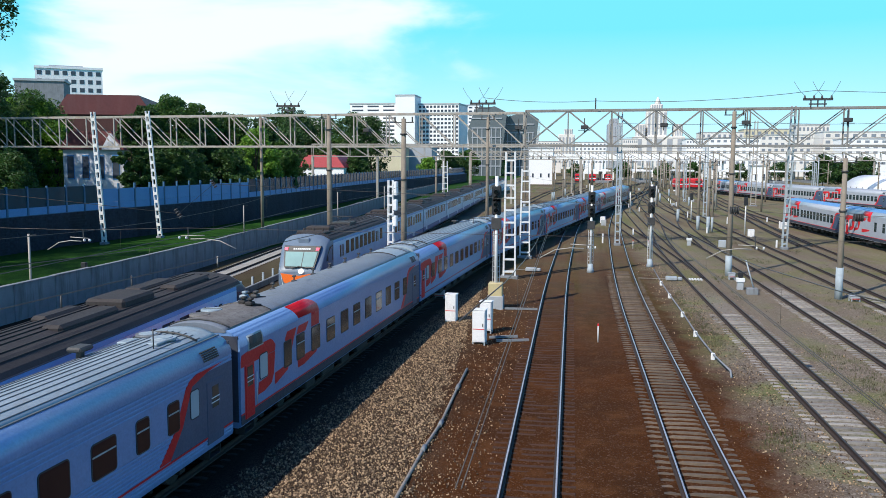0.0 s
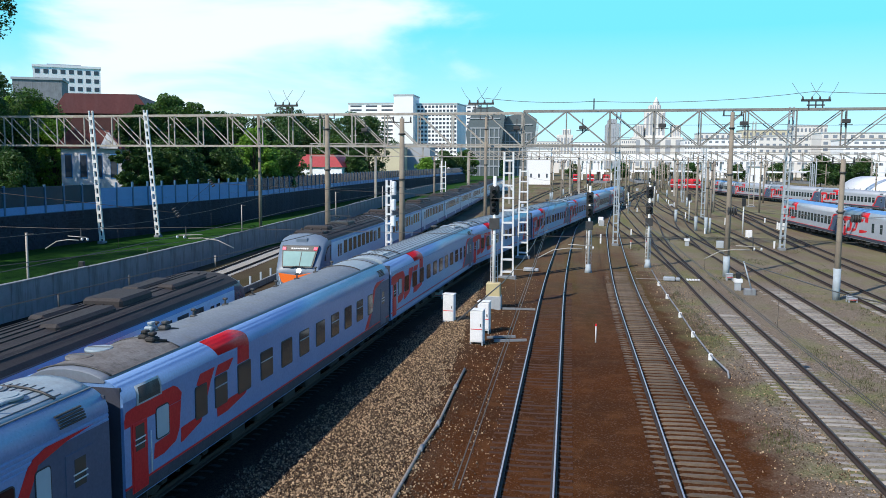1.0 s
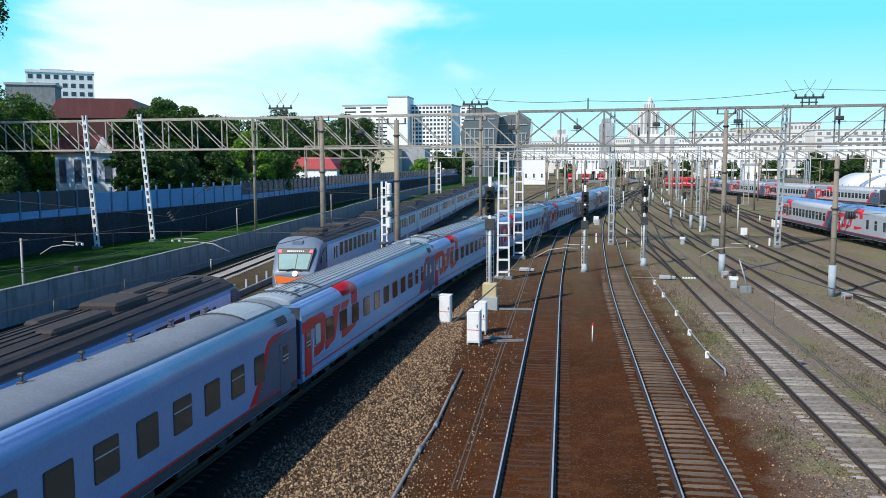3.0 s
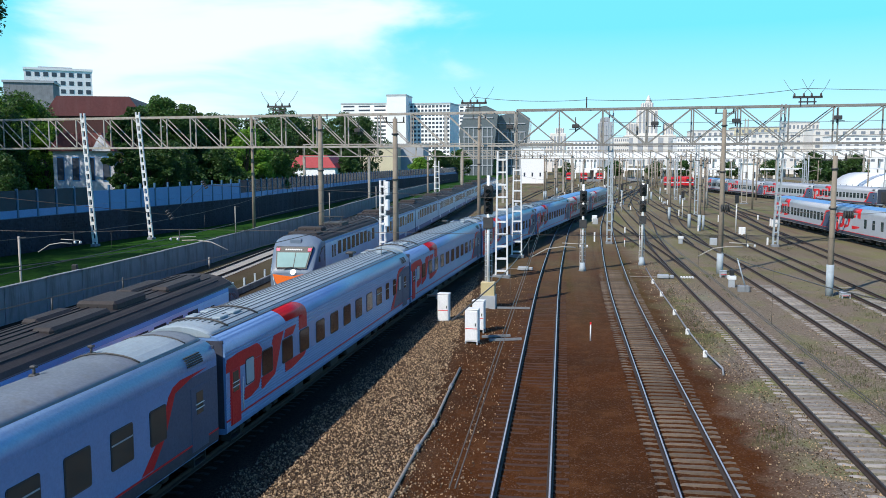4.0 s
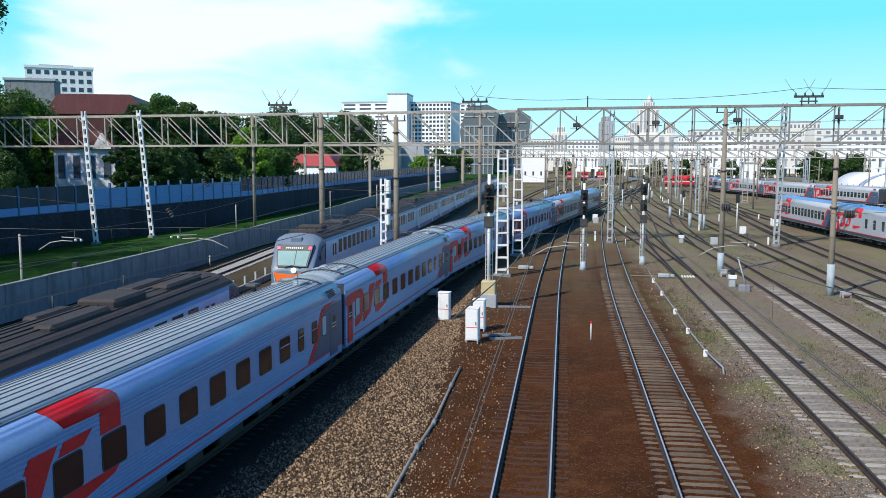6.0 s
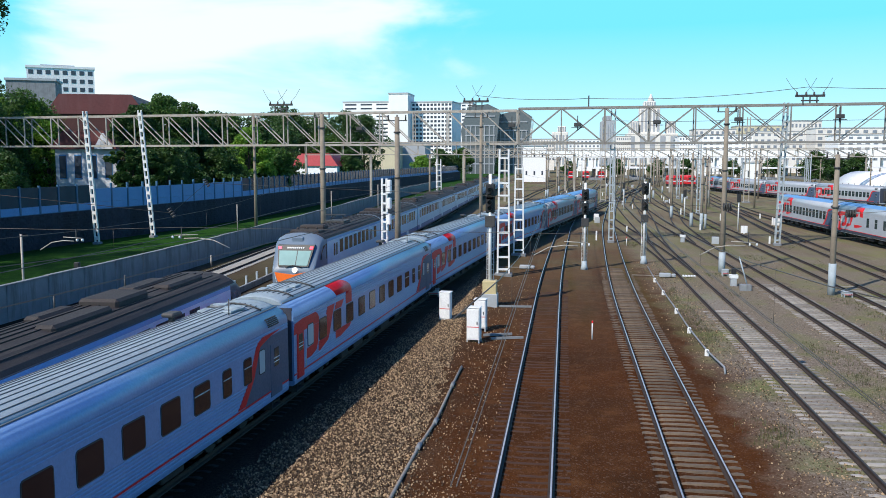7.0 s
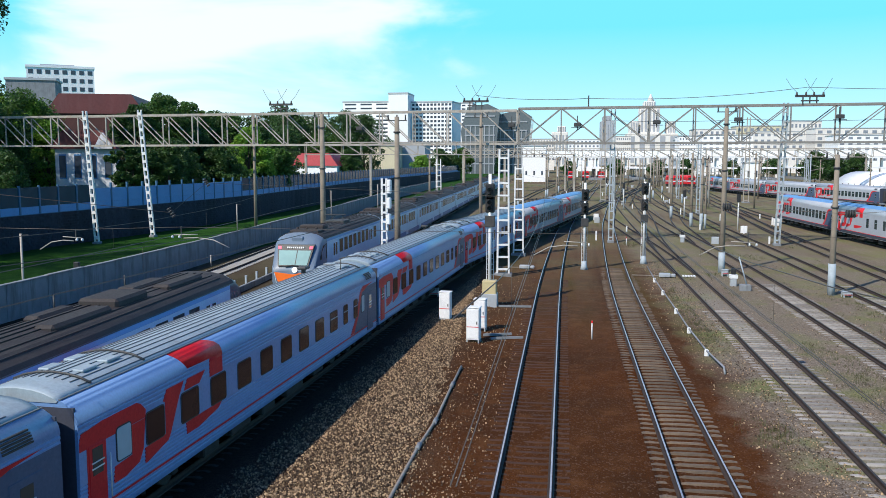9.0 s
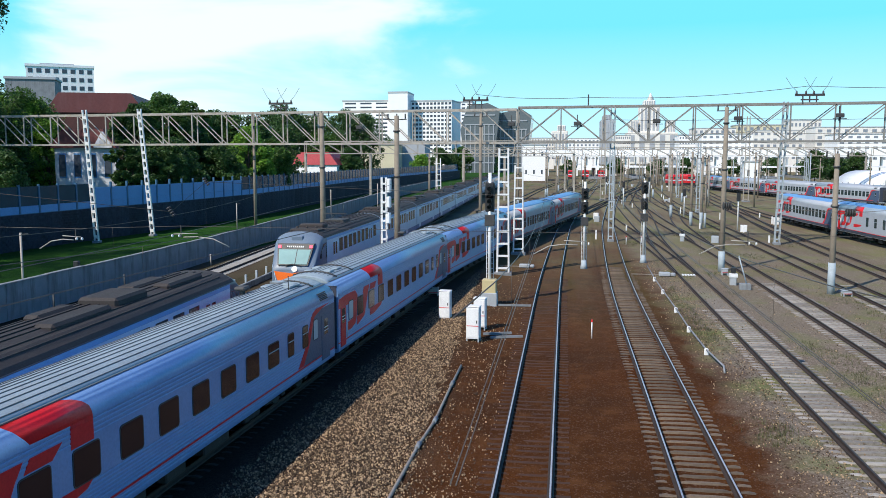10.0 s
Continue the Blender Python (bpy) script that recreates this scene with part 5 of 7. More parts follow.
def truss(x0, x1, y_of, zb, zt, panel, cross, label, depth=1.6, thick=0.17, far=False, paint="steel_light"):
    root = thing("gantry_beam", label, "railway gantry", group="gantry beams over the tracks")
    n = max(2, round((x1 - x0) / panel))
    xs = [x0 + (x1 - x0) * i / n for i in range(n + 1)]
    if far:
        bm = bmesh.new()
        for d in (-depth / 2, depth / 2):
            for i, x in enumerate(xs):
                bar(bm, (x, y_of(x) + d, zb), (x, y_of(x) + d, zt), thick * 0.8)
                if i < n:
                    bar(bm, (x, y_of(x) + d, zt), (xs[i + 1], y_of(x) + d, zb), thick * 0.6)
        tagged(part("lattice", bm, M[paint], root), kind="stuff")
        for z in (zb, zt):
            bm = bmesh.new()
            box(bm, x0, x1, y_of(x0) - depth / 2, y_of(x0) + depth / 2, z - 0.1, z + 0.1)
            part("chord", bm, M[paint], root)
        for k in (0.0, 0.25, 0.5, 0.75, 1.0):
            x = x0 + (x1 - x0) * k
            part("leg", boxes((x - 0.25, x + 0.25, y_of(x) - 0.3, y_of(x) + 0.3, 0, zb)), M[paint], root)
        return root
    for d in (-depth / 2, depth / 2):
        for z in (zb, zt):
            bm = bmesh.new()
            bar(bm, (x0, y_of(x0) + d, z), (x1, y_of(x1) + d, z), thick, thick * 1.3)
            part("chord", bm, M[paint], root)
        for i, x in enumerate(xs):
            bm = bmesh.new()
            bar(bm, (x, y_of(x) + d, zb), (x, y_of(x) + d, zt), thick * 0.8)
            part("upright", bm, M[paint], root)
            if i < n:
                a, b = (zt, zb) if not cross or (i < n * 0.42) else (zb, zt)
                bm = bmesh.new()
                bar(bm, (x, y_of(x) + d, a), (xs[i + 1], y_of(xs[i + 1]) + d, b), thick * 0.62)
                part("diagonal", bm, M[paint], root)
                if cross and i < n * 0.42:
                    bm = bmesh.new()
                    bar(bm, (x, y_of(x) + d, b), (xs[i + 1], y_of(xs[i + 1]) + d, a), thick * 0.62)
                    part("diagonal", bm, M[paint], root)
    for z in (zb, zt):
        for i, x in enumerate(xs):
            bm = bmesh.new()
            bar(bm, (x, y_of(x) - depth / 2, z), (x, y_of(x) + depth / 2, z), thick * 0.6)
            part("strut", bm, M[paint], root)
    return root


def beam_y(x):
    return 98.0 - 0.09 * x


truss(-84, -5.6, beam_y, 11.25, 15.1, 4.05, False, "long rust-streaked pale steel lattice gantry beam")
truss(-5.4, 58, beam_y, 11.3, 15.3, 4.7, True, "long weathered grey steel lattice gantry beam", paint="steel_dark_beam")
truss(-60, 2, lambda x: 190.0, 10.6, 13.4, 4.5, False, "far pale steel lattice gantry beam", 1.2, 0.16, True)
truss(-30, 90, lambda x: 250.0, 10.2, 12.6, 5.0, False, "far pale steel lattice gantry beam", 1.2, 0.2, True)
truss(-40, 110, lambda x: 330.0, 10.4, 13.0, 5.0, False, "far pale steel lattice gantry beam", 1.2, 0.2, True)


def horn_frame(x, z=15.19, s=1.0):
    """Insulator rack on top of a gantry beam with its splayed leads."""
    y = beam_y(x)
    root = thing("insulator_rack", "dark steel rack with insulators on the gantry top", "insulator rack", pose(x, y - 0.8, z), group="insulator racks on the gantry")
    bm = bmesh.new()
    for k in (-0.7, 0, 0.7):
        bar(bm, (k, 0, 0), (k, 0, 1.0), 0.12)
    bar(bm, (-1.5 * s, 0, 1.0), (1.5 * s, 0, 1.0), 0.2, 0.24)
    bar(bm, (-0.9, 0, 0.5), (0.9, 0, 0.5), 0.14)
    part("frame", bm, M["dark_steel"], root)
    for k in (-1.35, -0.4, 0.4, 1.35):
        bm = bmesh.new()
        tube(bm, [(k, 0, 1.05), (k, 0, 1.16), (k, 0, 1.4)], 0.14, 10, r2=0.09)
        part("insulator", bm, M["dark_steel"], root)
    for a, b in ((-1.35, -2.4), (-0.4, 0.7), (0.4, -0.5), (1.35, 2.3)):
        bm = bmesh.new()
        tube(bm, [(a, 0, 1.4), ((a + b) / 2, 0.2, 2.0), (b, 0.4, 2.9)], 0.022, 5)
        part("lead", bm, M["wire"], root)


for x in (-34.77, -10.4, 25.67):
    horn_frame(x)


def signal(x, y, heads, top, box_z, pale_base=False, label="black colour-light signal on white pole"):
    root = thing("colour_light_signal", label, "railway signal", pose(x, y, 0), group="colour-light signals")
    bm = bmesh.new()
    tube(bm, [(0, 0, 0.3), (0, 0, top)], 0.11, 10)
    part("pole", bm, M["white_paint"], root)
    bm = bmesh.new()
    tube(bm, [(0, 0, -0.05), (0, 0, 0.25), (0, 0, 0.7)], 0.34, 8, r2=0.2)
    part("foot", bm, M["whitewash"], root)
    bm = bmesh.new()
    for s in (-0.22, 0.22):
        bar(bm, (s, 0.3, 0.4), (s, 0.22, box_z - 0.4), 0.035)
    z = 0.6
    while z < box_z - 0.5:
        bar(bm, (-0.22, 0.3, z), (0.22, 0.3, z), 0.03)
        z += 0.35
    part("ladder", bm, M["white_paint"], root)
    for z, n in heads:
        bm = bmesh.new()
        h = 0.27 * n
        box(bm, -0.3, 0.3, -0.14, 0.1, z - h, z + h, bevel=0.08)
        head = part("signal_head", bm, M["black"], root)
        for i in range(n):
            zz = z + (i - (n - 1) / 2) * 0.38
            bm = bmesh.new()
            tube(bm, [(0, -0.14, zz), (0, -0.5, zz - 0.04)], 0.15, 12, caps=False)
            hood = part("hood", bm, M["black"], head)
            bm = bmesh.new()
            disc(bm, (0, -0.16, zz), (0, 1, 0), 0.13, 0.03, 12)
            part("lens", bm, M["pane_green"], head)
    bm = bmesh.new()
    box(bm, -0.32, 0.32, -0.2, 0.12, box_z - 0.36, box_z + 0.36, bevel=0.03)
    part("route_box", bm, M["dark_steel"], root)
    if pale_base:
        bm = bmesh.new()
        box(bm, -0.45, 0.45, -0.4, 0.4, -0.1, 1.7, bevel=0.04)
        part("plinth", bm, M["yellow"], root, "flaking cream-yellow concrete plinth")
        part("plinth_foot", boxes((-0.52, 0.52, -0.46, 0.46, -0.1, 0.85), bevel=0.03), M["box_grey"], root)
    return root


signal(*(-4.72, 53.49), ((7.4, 2), (6.6, 2)), 8.55, 5.51, True, "black colour-light signal on pole with cream plinth")
signal(*(1.75, 72.92), ((6.41, 2), (5.25, 2)), 7.48, 4.08)
signal(*(7.2, 77.72), ((6.81, 2), (5.37, 2)), 7.47, 4.14)


def cabinet(x, y, w, d, h, turn=0, material="box_white", label="white trackside relay cabinet on legs"):
    root = thing("relay_cabinet", label, "relay cabinet", pose(x, y, 0, 0, 0, turn), group="trackside cabinets")
    part("case", boxes((-w / 2, w / 2, -d / 2, d / 2, 0.16, h), bevel=0.025), M[material], root)
    part("lid", boxes((-w / 2 - 0.03, w / 2 + 0.03, -d / 2 - 0.03, d / 2 + 0.03, h + 0.002, h + 0.06), bevel=0.02), M[material], root)
    part("door", boxes((-w / 2 + 0.04, w / 2 - 0.04, -d / 2 - 0.02, -d / 2 + 0.01, 0.24, h - 0.06), bevel=0.008), M[material], root)
    part("red_stripe", boxes((-w / 2 + 0.03, w / 2 - 0.03, -d / 2 - 0.026, -d / 2, h * 0.46, h * 0.46 + 0.035)), M["car_red"], root)
    part("handle", boxes((w / 2 - 0.14, w / 2 - 0.10, -d / 2 - 0.05, -d / 2 - 0.015, h * 0.55, h * 0.63)), M["dark_steel"], root)
    for sx in (-1, 1):
        for sy in (-1, 1):
            part("leg", boxes((*sorted((sx * w / 2, sx * (w / 2 - 0.07))), *sorted((sy * d / 2, sy * (d / 2 - 0.07))), -0.1, 0.17)), M["box_grey"], root)


cabinet(*(-6.8, 47.8), 0.66, 0.5, 1.75, -6)
cabinet(*(-4.57, 42.57), 0.68, 0.55, 1.82, -6)
cabinet(-4.53, 45.6, 0.66, 0.5, 1.75, -6)
cabinet(*(13.02, 70.26), 0.5, 0.4, 0.5, 5, "box_grey", "small grey trackside box")
cabinet(*(19.42, 60.62), 0.6, 0.5, 0.35, 5, "box_grey", "low blue-grey trackside box")
cabinet(*(-8.91, 56.76), 0.7, 0.5, 0.5, 5, "box_grey", "low blue-grey trackside box")


def thin_post(x, y, h, label, lamp=False):
    root = thing("trackside_post", label, "post", pose(x, y, 0), group="thin trackside posts")
    bm = bmesh.new()
    tube(bm, [(0, 0, -0.1), (0, 0, h)], 0.07, 8)
    part("shaft", bm, M["steel_light"], root)
    if lamp:
        bm = bmesh.new()
        box(bm, -0.2, 0.2, -0.15, 0.12, h - 0.75, h, bevel=0.05)
        part("signal_head", bm, M["black"], root)
    else:
        bm = bmesh.new()
        bar(bm, (-0.05, 0, h - 0.1), (0.5, 0, h - 0.05), 0.05)
        part("bracket", bm, M["dark_steel"], root)


thin_post(-32.74, 46.5, 4.96, "thin pale steel post before the concrete wall")
thin_post(-32.58, 52.0, 2.57, "short post with black signal head by the wall", True)
thin_post(-31.0, 70.0, 1.02, "short pale marker post by the wall")
thin_post(-40.65, 100.0, 3.89, "thin pale steel post on the grass")
thin_post(-34.14, 120.0, 4.89, "thin pale steel post on the grass")
thin_post(-29.34, 130.0, 5.53, "thin pale steel post on the grass")


def floodlight(x, z):
    root = thing("floodlight", "dark floodlight bracketed under the gantry top chord", "floodlight", pose(x, beam_y(x) - 0.88, z), group="floodlights on the gantry")
    bm = bmesh.new()
    box(bm, -0.4, 0.4, -0.5, -0.1, -0.25, 0.2, bevel=0.06)
    part("lamp_case", bm, M["dark_steel"], root)
    bm = bmesh.new()
    bar(bm, (0, 0, -0.6), (0, 0, 1.0), 0.1)
    bar(bm, (-0.7, -0.2, -0.35), (0.7, -0.2, -0.35), 0.07)
    part("bracket", bm, M["dark_steel"], root)


for x, z in ((1.31, 13.4), (9.97, 13.6), (18.46, 13.8), (28.63, 14.0), (-24.54, 13.2), (-6.17, 13.4)):
    floodlight(x, z)


def van(x, y, turn, label):
    root = thing("white_van", label, "van", pose(x, y, 0, 0, 0, turn), group="vans beside the tracks")
    bm = bmesh.new()
    loft(bm, [(-2.9, 0.35), (2.9, 0.35), (2.9, 1.1), (2.2, 1.3), (1.6, 2.3), (-2.8, 2.5), (-2.9, 2.3)], [(-0.95, 1, 1, 0), (0.95, 1, 1, 0)])
    part("body", bm, M["box_white"], root)
    part("windscreen", boxes((1.75, 2.1, -0.85, 0.85, 1.4, 2.05)), M["pane_green"], root)
    part("side_window", boxes((0.6, 1.5, -0.97, -0.9, 1.4, 2.0)), M["pane_green"], root)
    for wx in (-1.8, 1.8):
        for s in (-0.9, 0.9):
            bm = bmesh.new()
            disc(bm, (wx, s, 0.36), (0, 1, 0), 0.36, 0.24, 14)
            part("wheel", bm, M["rubber"], root)


van(-26.9, 255, 20, "white van parked beside the tracks")
van(-24.09, 262, 10, "white van parked beside the tracks")
van(-20.81, 270, 15, "white van parked beside the tracks")


def throat_clutter():
    """Thin white marker posts, low pale boxes and small signals between the rails of the throat."""
    r = random.Random(21)
    lanes = (-7.0, -3.0, 3.4, 8.2, 12.2, 17.4, 22.8, 29.5)
    for i in range(58):
        y = 96 + 250 * r.random() ** 1.5
        x = r.choice(lanes) + r.uniform(-0.5, 0.5) + max(0, y - 110) * 0.06
        if abs(x - WT.atx(y)) < 3.2:
            x += 6.0
        k = r.random()
        if k < 0.45:
            root = thing("limit_post", "short white concrete limit post between tracks", "post", pose(x, y, 0), group="limit posts in the station throat")
            part("shaft", boxes((-0.09, 0.09, -0.09, 0.09, -0.1, r.uniform(0.7, 1.1)), bevel=0.02), M["box_white"], root)
        elif k < 0.72:
            root = thing("trackside_box", "low pale grey trackside equipment box", "equipment box", pose(x, y, 0, 0, 0, r.uniform(-8, 8)), group="equipment boxes in the station throat")
            part("case", boxes((-0.4, 0.4, -0.3, 0.3, -0.05, r.uniform(0.4, 1.0)), bevel=0.04), M[r.choice(("box_white", "box_grey"))], root)
        else:
            h = r.uniform(3.2, 5.5)
            root = thing("small_signal", "small black signal on thin white pole", "railway signal", pose(x, y, 0), group="small signals in the station throat")
            bm = bmesh.new()
            tube(bm, [(0, 0, -0.1), (0, 0, h)], 0.09, 6)
            part("pole", bm, M["white_paint"], root)
            part("signal_head", boxes((-0.24, 0.24, -0.2, 0.12, h - 1.1, h), bevel=0.06), M["black"], root)
    for i in range(26):
        y = 165 + 240 * r.random()
        x = r.choice((-9.5, 1.0, 6.5, 15.5, 20.5, 26.5, 33.0, 47.0, 54.0)) + (y - 150) * 0.075 + r.uniform(-1, 1)
        root = thing("catenary_pole", "weathered thin concrete pole with bracket arm", "pole", pose(x, y, 0), group="concrete poles of the overhead line")
        bm = bmesh.new()
        h = r.uniform(8.5, 11.5)
        tube(bm, [(0, 0, -0.1), (0, 0, h)], 0.17, 8, r2=0.12)
        part("shaft", bm, M[r.choice(("pole", "steel_light", "mast_pale"))], root)
        bm = bmesh.new()
        side = r.choice((-1, 1))
        bar(bm, (0, 0, 6.8), (side * 3.0, 0, 7.4), 0.09)
        bar(bm, (0, 0, 8.3), (side * 3.0, 0, 7.4), 0.06)
        bar(bm, (side * 2.8, 0, 7.4), (side * 2.8, 0, 6.1), 0.06)
        part("bracket_arm", bm, M["steel_light"], root)


throat_clutter()

# tall cross-span masts further down the yard
for x in (8.5, 39.5, 72.0):
    battened_mast(x, 192.0, 18.6, 1.1, 0.6, material="steel_light", label="tall pale battened cross-span mast", step=1.6)

# ---- wires ----


def wire(name, label, pts, r=0.014, sag=0.0, material="wire"):
    bm = bmesh.new()
    out = []
    for a, b in zip(pts, pts[1:]):
        n = 9 if sag else 2
        for i in range(n):
            k = i / (n - 1)
            p = Vector(a).lerp(Vector(b), k)
            p.z -= sag * 4 * k * (1 - k)
            if not out or (p - out[-1]).length > 1e-3:
                out.append(p)
    tube(bm, out, r, 5)
    return tagged(part(name, bm, M[material]), label, "overhead wire", group="overhead wires")


def catenary(way, y0, y1, span=46.0):
    ys = list(np.arange(y0, y1, span))
    for off in (-0.03, 0.03):
        wire("contact_wire", "thin dark copper contact wire above the rails", [(way.atx(y) + off, y, 6.2) for y in np.arange(y0, y1, 6.0)], 0.008)
    wire("messenger_wire", "thin dark sagging messenger wire above the rails", [(way.atx(y), y, 7.9) for y in ys], 0.010, 1.0)
    for a in ys[:-1]:
        for k in (0.2, 0.4, 0.6, 0.8):
            y = a + span * k
            wire("dropper", "thin dropper between overhead wires", [(way.atx(y), y, 6.2), (way.atx(y), y, 7.9 - 4 * k * (1 - k))], 0.004)


for way, y0, y1 in ((W1, 8, 200), (W2, 8, 200), (W3, 72, 200), (W4, 78, 200), (W5, 84, 160), (WT, 4, 160), (WE, 10, 160)):
    catenary(way, y0, y1)
wire("feeder_wire", "thin feeder wire strung above the gantry", [(2.53, 98, 16.4), (25.67, 96, 17.2), (60, 90, 17.0)], 0.03, 0.5)
for z in (18.2, 15.2, 13.0):
    wire("cross_span_wire", "thin cross-span wire between tall yard masts", [(8.5, 192, z), (39.5, 192, z), (72.0, 192, z)], 0.045, 0.4)
wire("feeder_wire", "thin feeder wire strung above the gantry", [(-10.4, 98.6, 16.9), (2.53, 98, 16.4)], 0.03, 0.3)
post = bmesh.new()
bar(post, (0, 0, 0), (0, 0, 1.3), 0.14)
tagged(part("wire_post", post, M["dark_steel"]), "short dark wire post on the gantry top", "post").matrix_basis = pose(2.53, beam_y(2.2), 15.4)


def steady_arm(x, y, z, turn, s=1.0):
    root = thing("steady_arm", "pale curved steady arm holding the contact wire", "overhead fitting", pose(x, y, z, 0, 0, turn), group="steady arms of the overhead line")
    bm = bmesh.new()
    tube(bm, [(0, 0, 0), (-0.5 * s, 0, 0.02), (-1.05 * s, 0, -0.06), (-1.6 * s, 0, -0.36)], 0.022, 6)
    part("arm", bm, M["steel_light"], root)
    bm = bmesh.new()
    tube(bm, [(0.35 * s, 0, 0.12), (-0.5 * s, 0, 0.16)], 0.018, 6)
    part("tube", bm, M["steel_light"], root)
    for k in (0.15, 0.4):
        bm = bmesh.new()
        disc(bm, (k * s, 0, 0.05), (1, 0, 0), 0.055, 0.05, 10)
        part("insulator", bm, M["porcelain"], root)
    bm = bmesh.new()
    bar(bm, (0.1, 0, -0.02), (0.1, 0, 0.47), 0.03)
    part("hanger", bm, M["dark_steel"], root)


ARMS = ((*(-18.89, 30.01), 0, 0.9), (*(-15.18, 31.74), 180, 1.2), (*(0.5, 30.88), 0, 1.0), (*(6.57, 31.76), 0, 1.0))
for x, y, turn, s in ARMS:
    steady_arm(x, y, 6.3, turn, s)
concrete_pole(-33.6, 29.5, 11.0, 0.22, 1.5)
concrete_pole(18.2, 26.0, 11.0, 0.22, 1.5)
wire("span_wire", "thin cross-span wire above all tracks", [(-33.6, 29.5, 6.9)] + [(x + (0.1 if turn == 0 else -0.1), y, 6.745) for x, y, turn, s in ARMS] + [(18.2, 26.0, 6.9)], 0.009)


def string_insulator(x, y, z, r=0.08, tilt=0.0, material="dark_steel"):
    root = thing("tension_insulator", "dark disc insulator string on a span wire", "insulator", pose(x, y, z, 0, tilt))
    for i in range(4):
        bm = bmesh.new()
        disc(bm, (-0.14 + i * 0.09, 0, 0), (1, 0, 0), r, 0.04, 12)
        part("disc", bm, M[material], root)


STRINGS = ((*(-12.15, 24.61), 7.8), (*(-13.86, 31.1), 8.55), (*(6.32, 34.04), 7.6), (*(10.77, 33.65), 7.4))
for x, y, z in STRINGS:
    string_insulator(x, y, z, *((0.07, 55.0) if x < 0 else (0.15, 0.0)))
wire("span_wire", "thin upper cross-span wire above all tracks", [(-33.6, 29.5, 9.2), *STRINGS, (18.2, 26.0, 8.6)], 0.009)

# ---- trackside bits ----
bm = bmesh.new()
PIPE = [(7.17, 73.68), (7.0, 65.98), (6.94, 59.74), (6.92, 52.52), (6.85, 46.54), (6.92, 41.18), (7.15, 37.96)]
tube(bm, [(x, y, 0.25) for x, y in PIPE] + [(PIPE[-1][0], PIPE[-1][1] - 0.3, 0.0)], 0.045, 8)
pipe = thing("cable_conduit", "white cable conduit on low supports beside the track", "conduit")
part("tube", bm, M["concrete"], pipe)
for x, y in PIPE[1:6]:
    bm = bmesh.new()
    box(bm, x - 0.1, x + 0.1, y - 0.08, y + 0.08, -0.1, 0.31, bevel=0.04)
    part("support", bm, M["box_white"], pipe)
bm = bmesh.new()
CABLE = [(-4.69, 21.85), (-4.63, 26.21), (-4.49, 28.94), (-4.54, 33.92), (-4.54, 37.03)]
tube(bm, [(x, y, 0.08) for x, y in [(CABLE[0][0] + 0.1, CABLE[0][1] - 8)] + CABLE], 0.055, 8)
duct = thing("cable_duct", "thick grey cable duct lying on the ballast edge", "conduit")
part("tube", bm, M["steel"], duct)
for x, y in CABLE[1:4]:
    bm = bmesh.new()
    tube(bm, [(x, y - 0.25, 0.08), (x, y + 0.25, 0.08)], 0.085, 8)
    part("sleeve", bm, M["concrete"], duct)


def marker_post(x, y, h, lean=0):
    root = thing("marker_post", "thin white marker post with red tip", "post", pose(x, y, 0, 0, lean))
    bm = bmesh.new()
    tube(bm, [(0, 0, -0.1), (0, 0, h)], 0.035, 6)
    part("post", bm, M["white_paint"], root)
    part("tip", boxes((-0.04, 0.04, -0.04, 0.04, h, h + 0.12)), M["car_red"], root)


marker_post(*(1.54, 44.29), 0.85)
marker_post(*(8.5, 94.26), 0.8)
marker_post(*(6.83, 94.02), 0.8)


def dwarf_signal(x, y):
    root = thing("dwarf_signal", "small black dwarf signal on pale block", "railway signal", pose(x, y, 0))
    part("block", boxes((-0.22, 0.22, -0.2, 0.2, -0.1, 0.55), bevel=0.03), M["box_grey"], root)
    part("plate", boxes((-0.3, 0.3, -0.25, 0.2, 0.56, 0.85), bevel=0.02), M["box_white"], root)
    bm = bmesh.new()
    box(bm, -0.17, 0.17, -0.15, 0.15, 0.86, 1.3, bevel=0.05)
    part("head", bm, M["black"], root)


dwarf_signal(*(12.67, 64.92))
dwarf_signal(*(13.48, 98.85))
stay = thing("stay_anchor", "pale concrete anchor block with leaning stay rod", "stay anchor", pose(*(13.1, 62.76), 0))
part("block", boxes((-0.38, 0.38, -0.3, 0.3, -0.1, 0.42), bevel=0.03), M["concrete"], stay)
bm = bmesh.new()
tube(bm, [(0.1, 0, 0.4), (-0.45, 0.3, 2.4)], 0.05, 6)
part("rod", bm, M["whitewash"], stay)


def point_machine(x, y):
    root = thing("point_machine", "grey point machine beside the turnout", "point machine", pose(x, y, 0, 0, 0, -3))
    part("case", boxes((-0.45, 0.45, -0.3, 0.3, 0.02, 0.32), bevel=0.05), M["box_grey"], root)
    part("motor", boxes((0.5, 0.85, -0.2, 0.2, 0.02, 0.28), bevel=0.06), M["box_grey"], root)
    bm = bmesh.new()
    bar(bm, (-0.5, 0.1, 0.1), (-2.6, 0.1, 0.1), 0.05)
    part("throw_rod", bm, M["steel"], root)


